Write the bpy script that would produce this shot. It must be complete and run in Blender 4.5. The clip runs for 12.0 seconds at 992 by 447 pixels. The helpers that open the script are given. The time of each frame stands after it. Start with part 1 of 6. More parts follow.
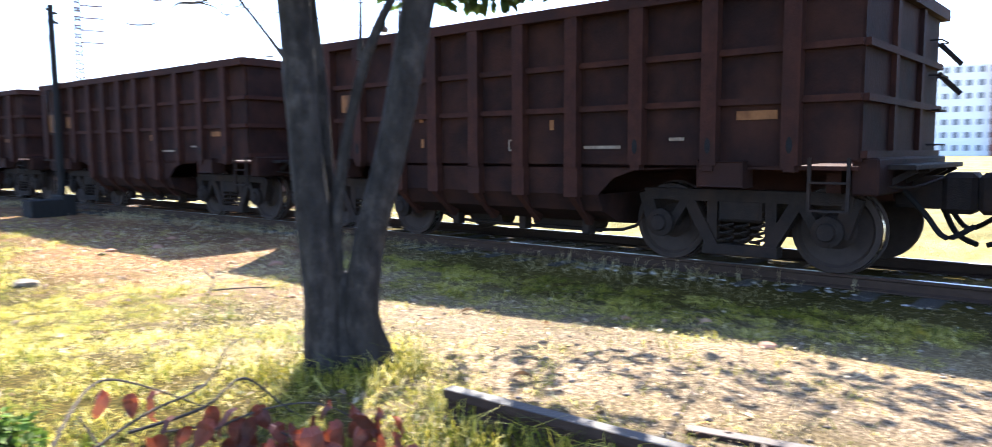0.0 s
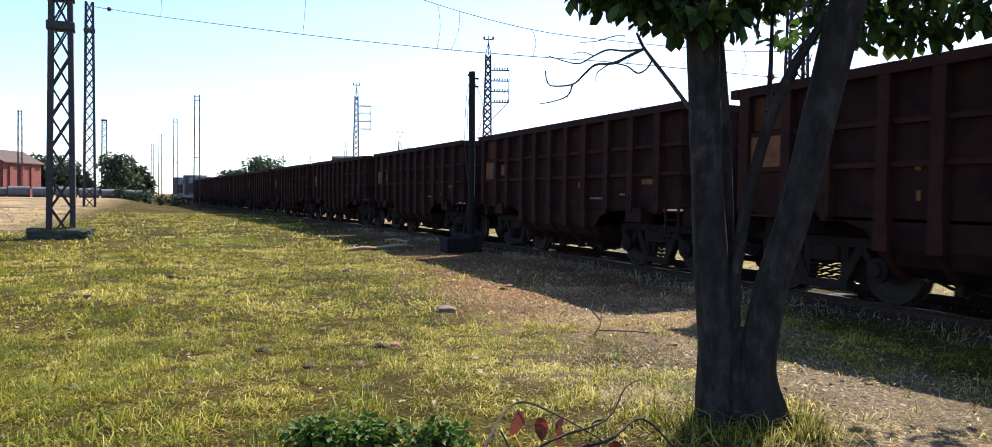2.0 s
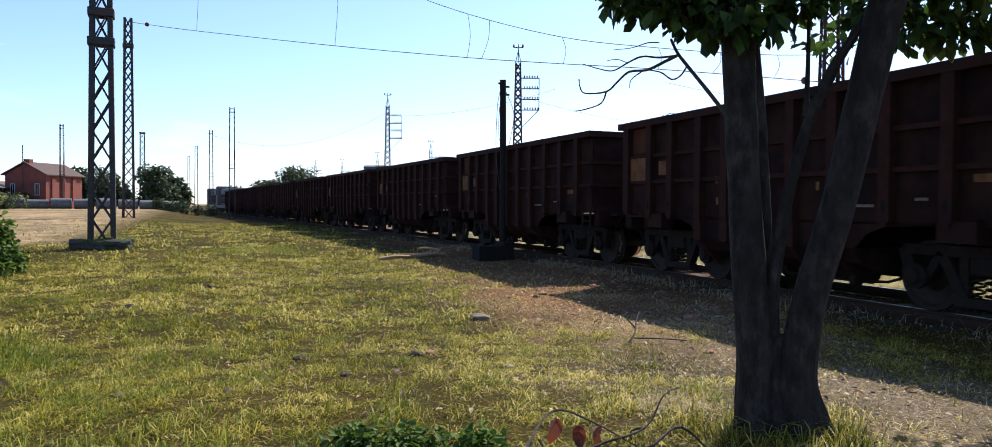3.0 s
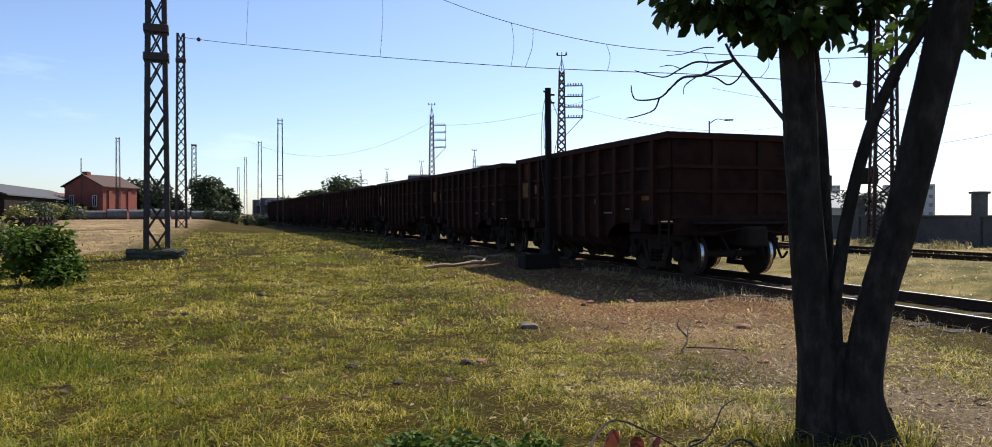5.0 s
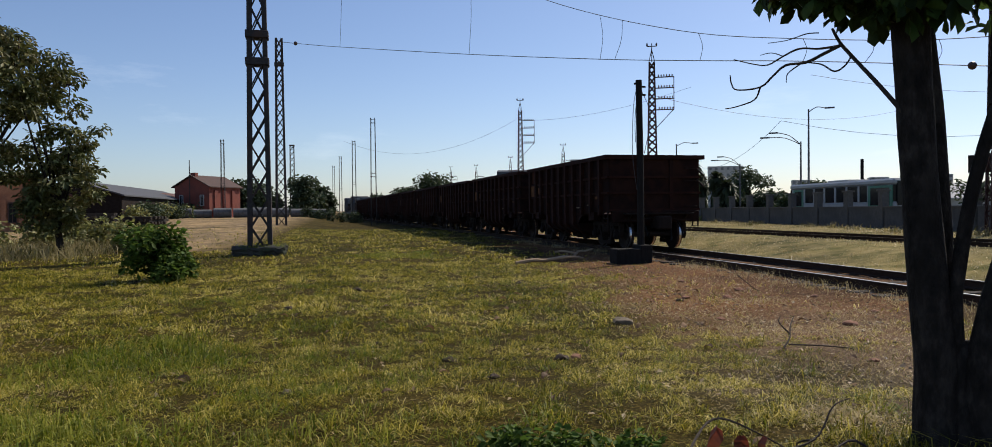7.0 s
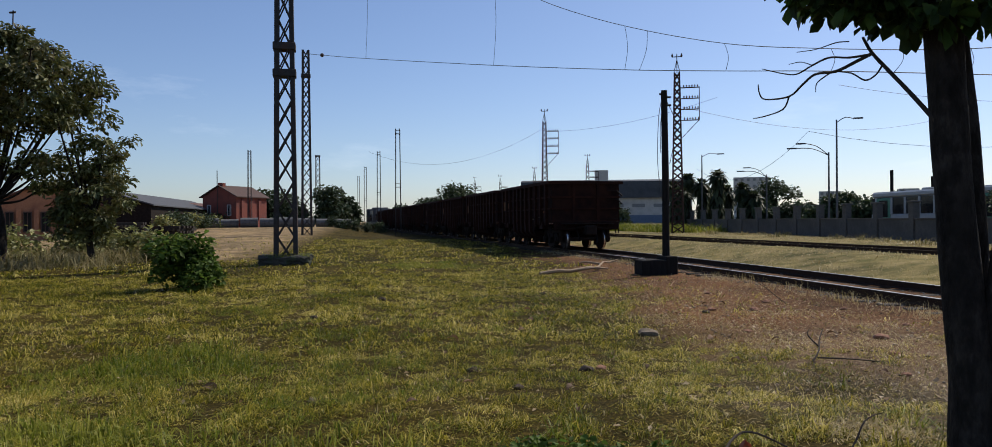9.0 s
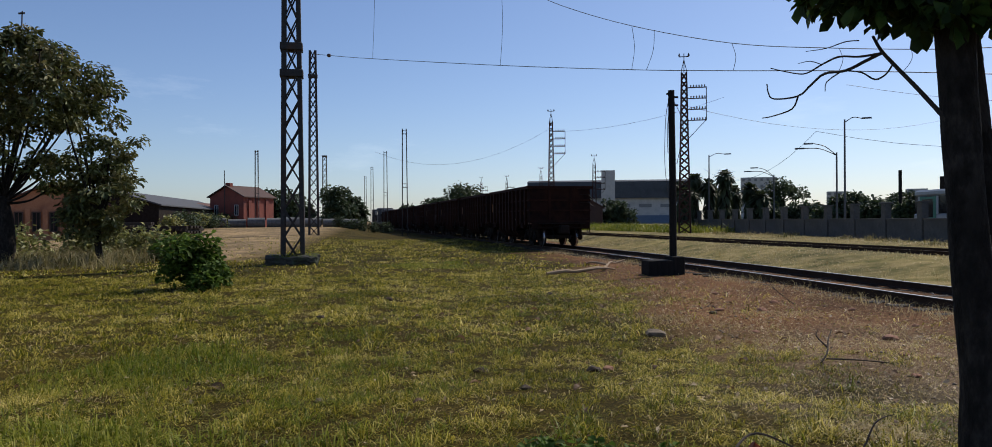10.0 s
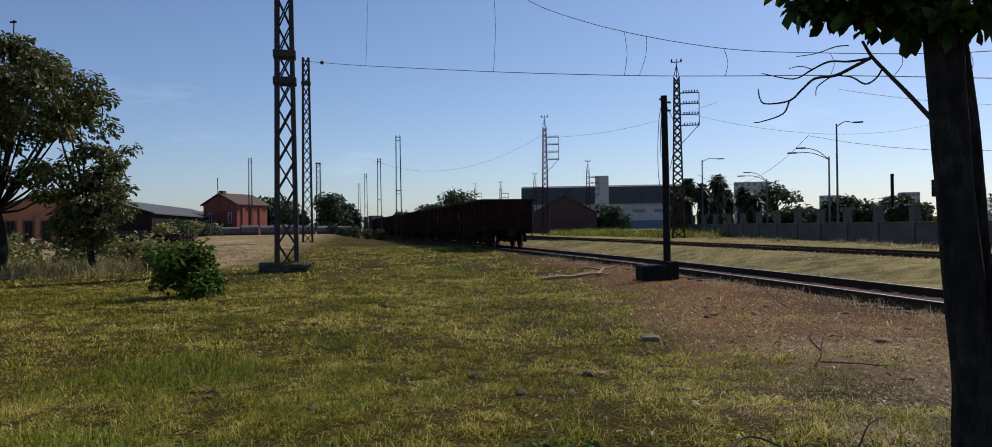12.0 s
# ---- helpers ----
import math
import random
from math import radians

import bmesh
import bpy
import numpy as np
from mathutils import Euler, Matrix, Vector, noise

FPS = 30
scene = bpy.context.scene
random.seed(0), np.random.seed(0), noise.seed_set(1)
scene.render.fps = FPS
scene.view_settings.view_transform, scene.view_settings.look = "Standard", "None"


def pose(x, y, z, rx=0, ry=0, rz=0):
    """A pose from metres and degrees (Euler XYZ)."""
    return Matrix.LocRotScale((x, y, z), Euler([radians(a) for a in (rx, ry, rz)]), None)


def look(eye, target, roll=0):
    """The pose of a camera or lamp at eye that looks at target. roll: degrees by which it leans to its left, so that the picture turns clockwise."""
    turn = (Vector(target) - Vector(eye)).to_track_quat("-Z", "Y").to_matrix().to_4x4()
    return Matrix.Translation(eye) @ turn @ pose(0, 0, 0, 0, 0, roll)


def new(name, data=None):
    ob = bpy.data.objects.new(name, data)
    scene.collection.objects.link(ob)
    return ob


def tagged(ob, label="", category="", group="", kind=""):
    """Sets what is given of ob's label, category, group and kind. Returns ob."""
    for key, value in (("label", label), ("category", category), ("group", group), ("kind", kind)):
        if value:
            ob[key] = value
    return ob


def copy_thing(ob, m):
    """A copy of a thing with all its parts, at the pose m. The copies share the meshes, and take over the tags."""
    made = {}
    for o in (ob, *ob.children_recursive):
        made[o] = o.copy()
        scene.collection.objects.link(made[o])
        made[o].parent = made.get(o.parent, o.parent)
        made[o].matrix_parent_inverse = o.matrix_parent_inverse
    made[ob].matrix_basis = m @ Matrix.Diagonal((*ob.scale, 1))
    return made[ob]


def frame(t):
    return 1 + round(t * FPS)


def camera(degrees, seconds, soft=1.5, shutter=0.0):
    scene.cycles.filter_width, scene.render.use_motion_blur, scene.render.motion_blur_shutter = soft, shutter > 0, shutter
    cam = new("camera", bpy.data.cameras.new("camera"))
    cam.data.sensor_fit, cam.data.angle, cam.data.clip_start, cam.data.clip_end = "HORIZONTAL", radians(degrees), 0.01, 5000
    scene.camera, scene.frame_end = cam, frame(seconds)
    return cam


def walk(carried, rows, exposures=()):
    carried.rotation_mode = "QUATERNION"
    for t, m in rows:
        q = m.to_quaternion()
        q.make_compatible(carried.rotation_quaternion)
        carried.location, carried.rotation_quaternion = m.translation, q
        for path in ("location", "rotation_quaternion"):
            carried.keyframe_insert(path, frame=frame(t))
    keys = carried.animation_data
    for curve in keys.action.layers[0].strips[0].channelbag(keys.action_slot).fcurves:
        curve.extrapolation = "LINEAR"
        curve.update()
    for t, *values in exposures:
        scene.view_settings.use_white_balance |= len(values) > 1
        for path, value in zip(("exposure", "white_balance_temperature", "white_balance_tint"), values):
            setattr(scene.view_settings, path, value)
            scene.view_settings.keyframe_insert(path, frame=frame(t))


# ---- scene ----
cam = camera(65.65, 12.0, soft=0.85, shutter=0.25)


def cam_pose(x, y, z, yaw, pitch, roll):
    """Yaw in degrees to the right of +y, pitch up, roll leaning to the left."""
    return pose(x, y, z, 0, 0, -yaw) @ pose(0, 0, 0, 90 + pitch) @ pose(0, 0, 0, 0, 0, roll)


PATH = [
    (0.0, 0.313, -0.139, 1.492, 49.39, -5.34, -0.26),
    (0.2, 0.296, -0.131, 1.503, 42.51, -4.70, -0.56),
    (0.4, 0.273, -0.124, 1.512, 36.50, -3.33, -0.10),
    (0.5, 0.262, -0.122, 1.515, 34.35, -2.84, -0.06),
    (0.6, 0.250, -0.121, 1.518, 32.37, -2.50, 0.60),
    (0.8, 0.228, -0.121, 1.522, 28.91, -2.04, 0.09),
    (1.0, 0.208, -0.119, 1.521, 26.89, -1.91, 0.19),
    (1.5, 0.163, -0.086, 1.503, 23.20, -2.30, 0.65),
    (2.0, 0.134, -0.090, 1.497, 22.31, -1.85, 0.95),
    (2.5, 0.118, -0.092, 1.498, 21.14, -1.84, 0.45),
    (3.0, 0.103, -0.095, 1.499, 20.00, -1.30, 0.43),
    (5.0, 0.049, -0.065, 1.500, 16.76, -0.70, 0.07),
    (5.5, 0.043, -0.048, 1.507, 14.50, -0.52, -0.17),
    (6.0, 0.030, -0.062, 1.505, 13.48, -0.84, -0.18),
    (6.5, 0.019, -0.059, 1.504, 11.70, -0.48, -0.54),
    (7.0, 0.004, -0.064, 1.502, 10.13, -1.04, -0.57),
    (7.5, -0.004, -0.064, 1.502, 9.54, -0.55, -0.30),
    (7.7, -0.007, -0.064, 1.501, 9.07, -0.32, -0.16),
    (9.5, -0.005, -0.051, 1.496, 8.16, -0.23, -0.39),
    (10.0, -0.008, -0.040, 1.496, 7.88, -0.22, -0.36),
    (10.5, -0.003, -0.014, 1.499, 8.25, -0.01, -0.28),
    (11.0, -0.007, -0.043, 1.496, 8.25, 0.26, -0.57),
    (11.5, -0.007, -0.053, 1.494, 8.66, 0.33, -0.56),
    (12.0, -0.009, -0.054, 1.494, 8.32, 0.23, -0.73),
]
EXPOSURES = [(0, 2.68, 6250, 10), (0.4, 2.52, 6250, 10), (0.7, 2.15, 6300, 10), (1.0, 1.58, 6450, 10), (1.5, 1.15, 6350, 10), (2.5, 1.08, 6350, 10), (3.0, 0.7, 6250, 10),
             (5.0, 0.3, 6800, 10), (5.5, 0.2, 7100, 10), (6.0, -0.05, 6800, 10), (6.5, -0.17, 6800, 10), (7.5, -0.27, 6750, 10), (9.5, -0.34, 6530, 10), (12.0, -0.46, 6450, 10)]
walk(cam, [(t, cam_pose(*r)) for t, *r in PATH], EXPOSURES)

# ---- sky and sun ----
SUN_ELEVATION, SUN_AZIMUTH = 45.0, 50.8
world = bpy.data.worlds.new("world")
scene.world = world
world.use_nodes = True
wn, wl = world.node_tree.nodes, world.node_tree.links
sky = wn.new("ShaderNodeTexSky")
sky.sky_type, sky.sun_disc = "NISHITA", False
sky.sun_elevation, sky.sun_rotation = radians(SUN_ELEVATION), radians(SUN_AZIMUTH)
sky.air_density, sky.dust_density, sky.ozone_density = 0.9, 0.6, 2.5
# thin clouds, mixed over the sky
coords = wn.new("ShaderNodeTexCoord")
stretch = wn.new("ShaderNodeMapping")
stretch.inputs["Scale"].default_value = (1.6, 1.6, 6.0)
wisps = wn.new("ShaderNodeTexNoise")
wisps.inputs["Scale"].default_value, wisps.inputs["Detail"].default_value = 2.3, 9
wisps.inputs["Roughness"].default_value = 0.62
cover = wn.new("ShaderNodeValToRGB")
cover.color_ramp.elements[0].position, cover.color_ramp.elements[1].position = 0.6, 0.92
cover.color_ramp.elements[1].color = (0.3, 0.3, 0.3, 1)
haze = wn.new("ShaderNodeMix")
haze.data_type = "RGBA"
haze.inputs[7].default_value = (11.5, 12.6, 14.0, 1)
tone = wn.new("ShaderNodeMix")
tone.data_type, tone.blend_type = "RGBA", "MULTIPLY"
tone.inputs[0].default_value = 1.0
tone.inputs[7].default_value = (0.935, 0.985, 1.13, 1)
wl.new(coords.outputs["Generated"], stretch.inputs[0])
wl.new(stretch.outputs[0], wisps.inputs["Vector"])
wl.new(wisps.outputs[0], cover.inputs[0])
wl.new(sky.outputs[0], tone.inputs[6])
wl.new(cover.outputs[0], haze.inputs[0])
wl.new(tone.outputs[2], haze.inputs[6])
wl.new(haze.outputs[2], wn["Background"].inputs[0])
wn["Background"].inputs[1].default_value = 0.125
sun = new("sun", bpy.data.lights.new("sun", "SUN"))
sun.data.energy, sun.data.angle, sun.data.color = 5.0, radians(0.5), (1.0, 0.94, 0.84)
sun.matrix_world = look((0, 0, 30), (-0.775 * 30, -0.633 * 30, 0))

# ---- materials ----


def material(name, colors, scale=8.0, rough=0.8, metal=0.0, bump=0.3, bump_scale=60.0, stains=None, stain_scale=1.2, island=0.0, obj=0.0,
             translucent=0.0, spec=0.4, stretch=(1, 1, 1)):
    """A surface of two or three colours mixed by noise, with stains at a larger scale, fine relief, and variation from piece to piece."""
    m = bpy.data.materials.new(name)
    m.use_nodes = True
    n, l = m.node_tree.nodes, m.node_tree.links
    shader = n["Principled BSDF"]
    shader.inputs["Metallic"].default_value = metal
    shader.inputs["Specular IOR Level"].default_value = spec
    tc = n.new("ShaderNodeTexCoord")
    mp = n.new("ShaderNodeMapping")
    mp.inputs["Scale"].default_value = stretch
    l.new(tc.outputs["Object"], mp.inputs[0])
    grain = n.new("ShaderNodeTexNoise")
    grain.inputs["Scale"].default_value, grain.inputs["Detail"].default_value, grain.inputs["Roughness"].default_value = scale, 8, 0.65
    l.new(mp.outputs[0], grain.inputs["Vector"])
    ramp = n.new("ShaderNodeValToRGB")
    ramp.color_ramp.elements[0].position, ramp.color_ramp.elements[1].position = 0.3, 0.7
    ramp.color_ramp.elements[0].color, ramp.color_ramp.elements[1].color = (*colors[0], 1), (*colors[-1], 1)
    for i, col in enumerate(colors[1:-1]):
        e = ramp.color_ramp.elements.new(0.3 + 0.4 * (i + 1) / (len(colors) - 1))
        e.color = (*col, 1)
    l.new(grain.outputs[0], ramp.inputs[0])
    out = ramp.outputs[0]
    if stains:
        big = n.new("ShaderNodeTexNoise")
        big.inputs["Scale"].default_value, big.inputs["Detail"].default_value = stain_scale, 5
        l.new(mp.outputs[0], big.inputs["Vector"])
        r2 = n.new("ShaderNodeMapRange")
        r2.inputs[1].default_value, r2.inputs[2].default_value, r2.inputs[4].default_value = 0.48, 0.68, 0.8
        l.new(big.outputs[0], r2.inputs[0])
        mix = n.new("ShaderNodeMix")
        mix.data_type = "RGBA"
        mix.inputs[7].default_value = (*stains, 1)
        l.new(r2.outputs[0], mix.inputs[0])
        l.new(out, mix.inputs[6])
        out = mix.outputs[2]
    if island or obj:
        src = n.new("ShaderNodeNewGeometry").outputs["Random Per Island"] if island else n.new("ShaderNodeObjectInfo").outputs["Random"]
        r3 = n.new("ShaderNodeMapRange")
        amount = island or obj
        r3.inputs[3].default_value, r3.inputs[4].default_value = 1 - amount, 1 + amount
        l.new(src, r3.inputs[0])
        hsv = n.new("ShaderNodeHueSaturation")
        l.new(r3.outputs[0], hsv.inputs["Value"])
        l.new(out, hsv.inputs["Color"])
        out = hsv.outputs[0]
    l.new(out, shader.inputs["Base Color"])
    r4 = n.new("ShaderNodeMapRange")
    r4.inputs[3].default_value, r4.inputs[4].default_value = max(0.05, rough - 0.12), min(1, rough + 0.1)
    l.new(grain.outputs[0], r4.inputs[0])
    l.new(r4.outputs[0], shader.inputs["Roughness"])
    if bump:
        fine = n.new("ShaderNodeTexNoise")
        fine.inputs["Scale"].default_value, fine.inputs["Detail"].default_value = bump_scale, 6
        l.new(mp.outputs[0], fine.inputs["Vector"])
        b = n.new("ShaderNodeBump")
        b.inputs["Strength"].default_value, b.inputs["Distance"].default_value = bump, 0.02
        l.new(fine.outputs[0], b.inputs["Height"])
        l.new(b.outputs[0], shader.inputs["Normal"])
    if translucent:
        tr = n.new("ShaderNodeBsdfTranslucent")
        ms = n.new("ShaderNodeMixShader")
        ms.inputs[0].default_value = translucent
        l.new(out, tr.inputs["Color"])
        l.new(shader.outputs[0], ms.inputs[1])
        l.new(tr.outputs[0], ms.inputs[2])
        l.new(ms.outputs[0], n["Material Output"].inputs["Surface"])
    return m


RUST = material("rusted wagon paint", [(0.026, 0.0095, 0.0066), (0.037, 0.0135, 0.0088), (0.052, 0.0185, 0.011)], 5, 0.85, 0, 0.25, 40, (0.022, 0.0105, 0.008), 1.1, spec=0.1)
# PANEL: ore stain, with the shade between posts put into the colour
PANEL = material("ore-stained wagon sheet", [(0.0115, 0.0058, 0.005), (0.0185, 0.0085, 0.0066), (0.03, 0.0118, 0.0082)], 3.5, 0.9, 0, 0.25, 30, (0.04, 0.0158, 0.0098), 1.3, spec=0.1)
STREAK = material("orange rust streaks", [(0.045, 0.017, 0.01), (0.12, 0.042, 0.018)], 7, 0.85, 0, 0.3, 50, (0.04, 0.015, 0.009), 2, spec=0.1, stretch=(1, 1, 0.3))
PLATE = material("faded sign paint", [(0.14, 0.056, 0.02), (0.22, 0.095, 0.035)], 9, 0.8, 0, 0.1, 60, (0.06, 0.024, 0.012), 3, spec=0.15)
WHITE_MARK = material("worn white marking", [(0.12, 0.085, 0.055), (0.26, 0.2, 0.145)], 14, 0.85, 0, 0.1, 60, (0.12, 0.06, 0.035), 9)
BOGIE = material("greasy bogie steel", [(0.0125, 0.0092, 0.008), (0.027, 0.019, 0.015)], 9, 0.85, 0.0, 0.4, 60, (0.034, 0.02, 0.014), 2, spec=0.12)
WHEEL = material("wheel steel", [(0.025, 0.017, 0.014), (0.045, 0.03, 0.023)], 12, 0.75, 0.1, 0.2, 60, spec=0.2)
TREAD = material("polished wheel tread", [(0.5, 0.5, 0.5), (0.62, 0.61, 0.6)], 30, 0.28, 1.0, 0.05, 80)
RAIL = material("rusted rail", [(0.03, 0.018, 0.013), (0.055, 0.032, 0.021)], 10, 0.85, 0.0, 0.4, 70, spec=0.15)
RAIL_TOP = material("bright railhead", [(0.32, 0.3, 0.28), (0.45, 0.43, 0.41)], 20, 0.38, 1.0, 0.05, 90)
SLEEPER = material("weathered sleeper", [(0.022, 0.017, 0.013), (0.05, 0.038, 0.028)], 12, 0.95, 0, 0.6, 40, None, 1, 0, 0.3, stretch=(1, 6, 6))
BARK = material("grey bark", [(0.011, 0.0085, 0.0068), (0.029, 0.0225, 0.018), (0.07, 0.056, 0.045)], 14, 0.95, 0, 0.9, 45, (0.024, 0.019, 0.015), 3.5, spec=0.15, stretch=(1, 1, 0.45))
TWIG = material("dry twig", [(0.03, 0.021, 0.015), (0.075, 0.053, 0.038)], 30, 0.9, 0, 0.4, 90)
LEAF = material("green leaf", [(0.026, 0.055, 0.011), (0.06, 0.1, 0.02)], 6, 0.5, 0, 0.1, 60, (0.085, 0.115, 0.022), 3, 0.5, translucent=0.36, spec=0.25)
DEAD_LEAF = material("dead red-brown leaf", [(0.12, 0.022, 0.011), (0.24, 0.05, 0.022)], 14, 0.6, 0, 0.3, 60, (0.1, 0.035, 0.02), 6, 0, 0.4, translucent=0.3)
LITTER = material("brown leaf litter", [(0.13, 0.07, 0.035), (0.26, 0.16, 0.09)], 14, 0.8, 0, 0.3, 60, (0.1, 0.06, 0.035), 6, 0, 0.4, translucent=0.2)
BUSH_LEAF = material("bush leaf", [(0.05, 0.095, 0.014), (0.12, 0.175, 0.03)], 4, 0.65, 0, 0, 60, None, 1, 0.5, translucent=0.35, spec=0.15)
# greyed and lightened a little: distance haze put into the leaf colour
FAR_LEAF = material("far foliage", [(0.035, 0.055, 0.024), (0.075, 0.1, 0.042)], 2, 0.7, 0, 0, 60, None, 1, 0.45, translucent=0.2)
FLOWER_LEAF = material("leaves with rusty tips", [(0.06, 0.075, 0.02), (0.125, 0.135, 0.04), (0.21, 0.16, 0.065)], 1.2, 0.6, 0, 0, 60, None, 1, 0.45, translucent=0.2)
SCRUB_LEAF = material("pale scrub leaf", [(0.14, 0.16, 0.04), (0.25, 0.25, 0.08), (0.32, 0.28, 0.13)], 2, 0.6, 0, 0, 60, None, 1, 0.45, translucent=0.3)
SHED_DARK = material("sooty shed boards", [(0.02, 0.015, 0.013), (0.035, 0.028, 0.024)], 4, 0.95, 0, 0.3, 30, spec=0.05)
PALM_LEAF = material("palm frond", [(0.035, 0.05, 0.02), (0.07, 0.085, 0.035)], 3, 0.6, 0, 0, 60, None, 1, 0.35, translucent=0.2)
STEEL = material("old galvanized lattice steel", [(0.03, 0.027, 0.026), (0.07, 0.062, 0.058)], 8, 0.7, 0.15, 0.25, 60, (0.085, 0.05, 0.036), 1.6, spec=0.25)
STEEL_RED = material("red-oxide lattice steel", [(0.035, 0.018, 0.015), (0.065, 0.032, 0.025)], 8, 0.8, 0.05, 0.25, 60, spec=0.2)
DARK_POLE = material("tarred pole", [(0.012, 0.011, 0.01), (0.026, 0.023, 0.021)], 12, 0.9, 0, 0.4, 60, spec=0.1, stretch=(1, 1, 0.2))
CONCRETE = material("stained concrete", [(0.075, 0.07, 0.064), (0.135, 0.127, 0.117)], 6, 0.9, 0, 0.4, 50, (0.075, 0.07, 0.064), 0.7)
PLINTH = material("mossy plinth", [(0.035, 0.033, 0.027), (0.085, 0.078, 0.06)], 12, 0.95, 0, 0.9, 30, (0.05, 0.07, 0.025), 3)
WIRE = material("copper wire", [(0.05, 0.05, 0.05), (0.09, 0.09, 0.09)], 20, 0.6, 0.4, 0)
CERAMIC = material("brown insulator", [(0.05, 0.03, 0.025), (0.08, 0.045, 0.035)], 20, 0.3, 0, 0)
RED_WALL = material("red painted brick", [(0.19, 0.05, 0.036), (0.26, 0.075, 0.05)], 9, 0.9, 0, 0.4, 30, (0.13, 0.045, 0.036), 0.9)
ORANGE_WALL = material("orange brick", [(0.36, 0.15, 0.075), (0.46, 0.22, 0.12)], 9, 0.9, 0, 0.4, 30, (0.24, 0.1, 0.06), 0.9)
ROOF = material("clay roof tiles", [(0.1, 0.045, 0.034), (0.16, 0.075, 0.055)], 12, 0.9, 0, 0.6, 20, (0.1, 0.06, 0.05), 0.8)
ROOF_GREY = material("grey sheet roof", [(0.055, 0.055, 0.06), (0.09, 0.09, 0.095)], 3, 0.8, 0.0, 0.2, 20)
WHITE_WALL = material("white rendered wall", [(0.4, 0.4, 0.39), (0.52, 0.51, 0.5)], 2, 0.85, 0, 0.1, 30, (0.34, 0.34, 0.33), 0.5)
BROWN_WALL = material("brown old wall", [(0.06, 0.034, 0.028), (0.11, 0.062, 0.05)], 4, 0.9, 0, 0.4, 30, (0.085, 0.055, 0.046), 0.6)
BLUE_BAND = material("blue painted wall", [(0.09, 0.13, 0.2), (0.13, 0.18, 0.26)], 3, 0.7)
GLASS = material("dark window glass", [(0.008, 0.01, 0.012), (0.016, 0.018, 0.02)], 3, 0.1, 0, 0, spec=0.2)
# paler than GLASS, since distance haze is mixed into the colour
FAR_GLASS = material("hazy far window", [(0.16, 0.17, 0.18), (0.24, 0.25, 0.26)], 3, 0.4, 0, 0, spec=0.2)
BUS_WHITE = material("bus white paint", [(0.3, 0.31, 0.31), (0.36, 0.37, 0.37)], 3, 0.4, 0, 0)
BUS_GREEN = material("bus green paint", [(0.03, 0.16, 0.1), (0.05, 0.2, 0.13)], 3, 0.4, 0, 0)
RUBBER = material("rubber", [(0.01, 0.01, 0.01), (0.018, 0.018, 0.018)], 8, 0.9, spec=0.05)
LOCO = material("dusty locomotive paint", [(0.07, 0.075, 0.085), (0.12, 0.125, 0.135)], 4, 0.6, 0, 0.1, 30, (0.09, 0.07, 0.055), 1)
STONE = material("pale stone", [(0.12, 0.085, 0.055), (0.26, 0.2, 0.135)], 14, 0.95, 0, 0.8, 30)
BRICK_BIT = material("broken brick", [(0.2, 0.09, 0.05), (0.36, 0.18, 0.11)], 14, 0.95, 0, 0.7, 40, None, 1, 0, 0.25)
WOOD = material("tan driftwood", [(0.26, 0.17, 0.1), (0.42, 0.3, 0.19)], 10, 0.9, 0, 0.5, 50, stretch=(1, 8, 8))
LAMP_GREY = material("grey lamp metal", [(0.09, 0.09, 0.09), (0.14, 0.14, 0.14)], 6, 0.6, 0.1, 0, spec=0.2)


def blades_material(name, colors, straw):
    """Grass whose blades differ: some green, some straw, in patches."""
    m = bpy.data.materials.new(name)
    m.use_nodes = True
    n, l = m.node_tree.nodes, m.node_tree.links
    shader = n["Principled BSDF"]
    shader.inputs["Roughness"].default_value, shader.inputs["Specular IOR Level"].default_value = 0.45, 0.12
    geo, tc, patch, add = n.new("ShaderNodeNewGeometry"), n.new("ShaderNodeTexCoord"), n.new("ShaderNodeTexNoise"), n.new("ShaderNodeMath")
    patch.inputs["Scale"].default_value, patch.inputs["Detail"].default_value = 0.55, 5
    l.new(tc.outputs["Object"], patch.inputs["Vector"])
    add.operation = "MULTIPLY_ADD"
    add.inputs[1].default_value, add.inputs[2].default_value = 1.5, straw
    l.new(patch.outputs[0], add.inputs[0])
    s2 = n.new("ShaderNodeMath")
    s2.operation = "MULTIPLY_ADD"
    s2.inputs[1].default_value = 0.95
    l.new(geo.outputs["Random Per Island"], s2.inputs[0])
    l.new(add.outputs[0], s2.inputs[2])
    ramp = n.new("ShaderNodeValToRGB")
    ramp.color_ramp.elements[0].position, ramp.color_ramp.elements[1].position = 0.15, 0.95
    ramp.color_ramp.elements[0].color, ramp.color_ramp.elements[1].color = (*colors[0], 1), (*colors[-1], 1)
    for i, col in enumerate(colors[1:-1]):
        ramp.color_ramp.elements.new(0.15 + 0.8 * (i + 1) / (len(colors) - 1)).color = (*col, 1)
    l.new(s2.outputs[0], ramp.inputs[0])
    l.new(ramp.outputs[0], shader.inputs["Base Color"])
    tr, ms = n.new("ShaderNodeBsdfTranslucent"), n.new("ShaderNodeMixShader")
    ms.inputs[0].default_value = 0.4
    l.new(ramp.outputs[0], tr.inputs["Color"])
    l.new(shader.outputs[0], ms.inputs[1])
    l.new(tr.outputs[0], ms.inputs[2])
    l.new(ms.outputs[0], n["Material Output"].inputs["Surface"])
    return m


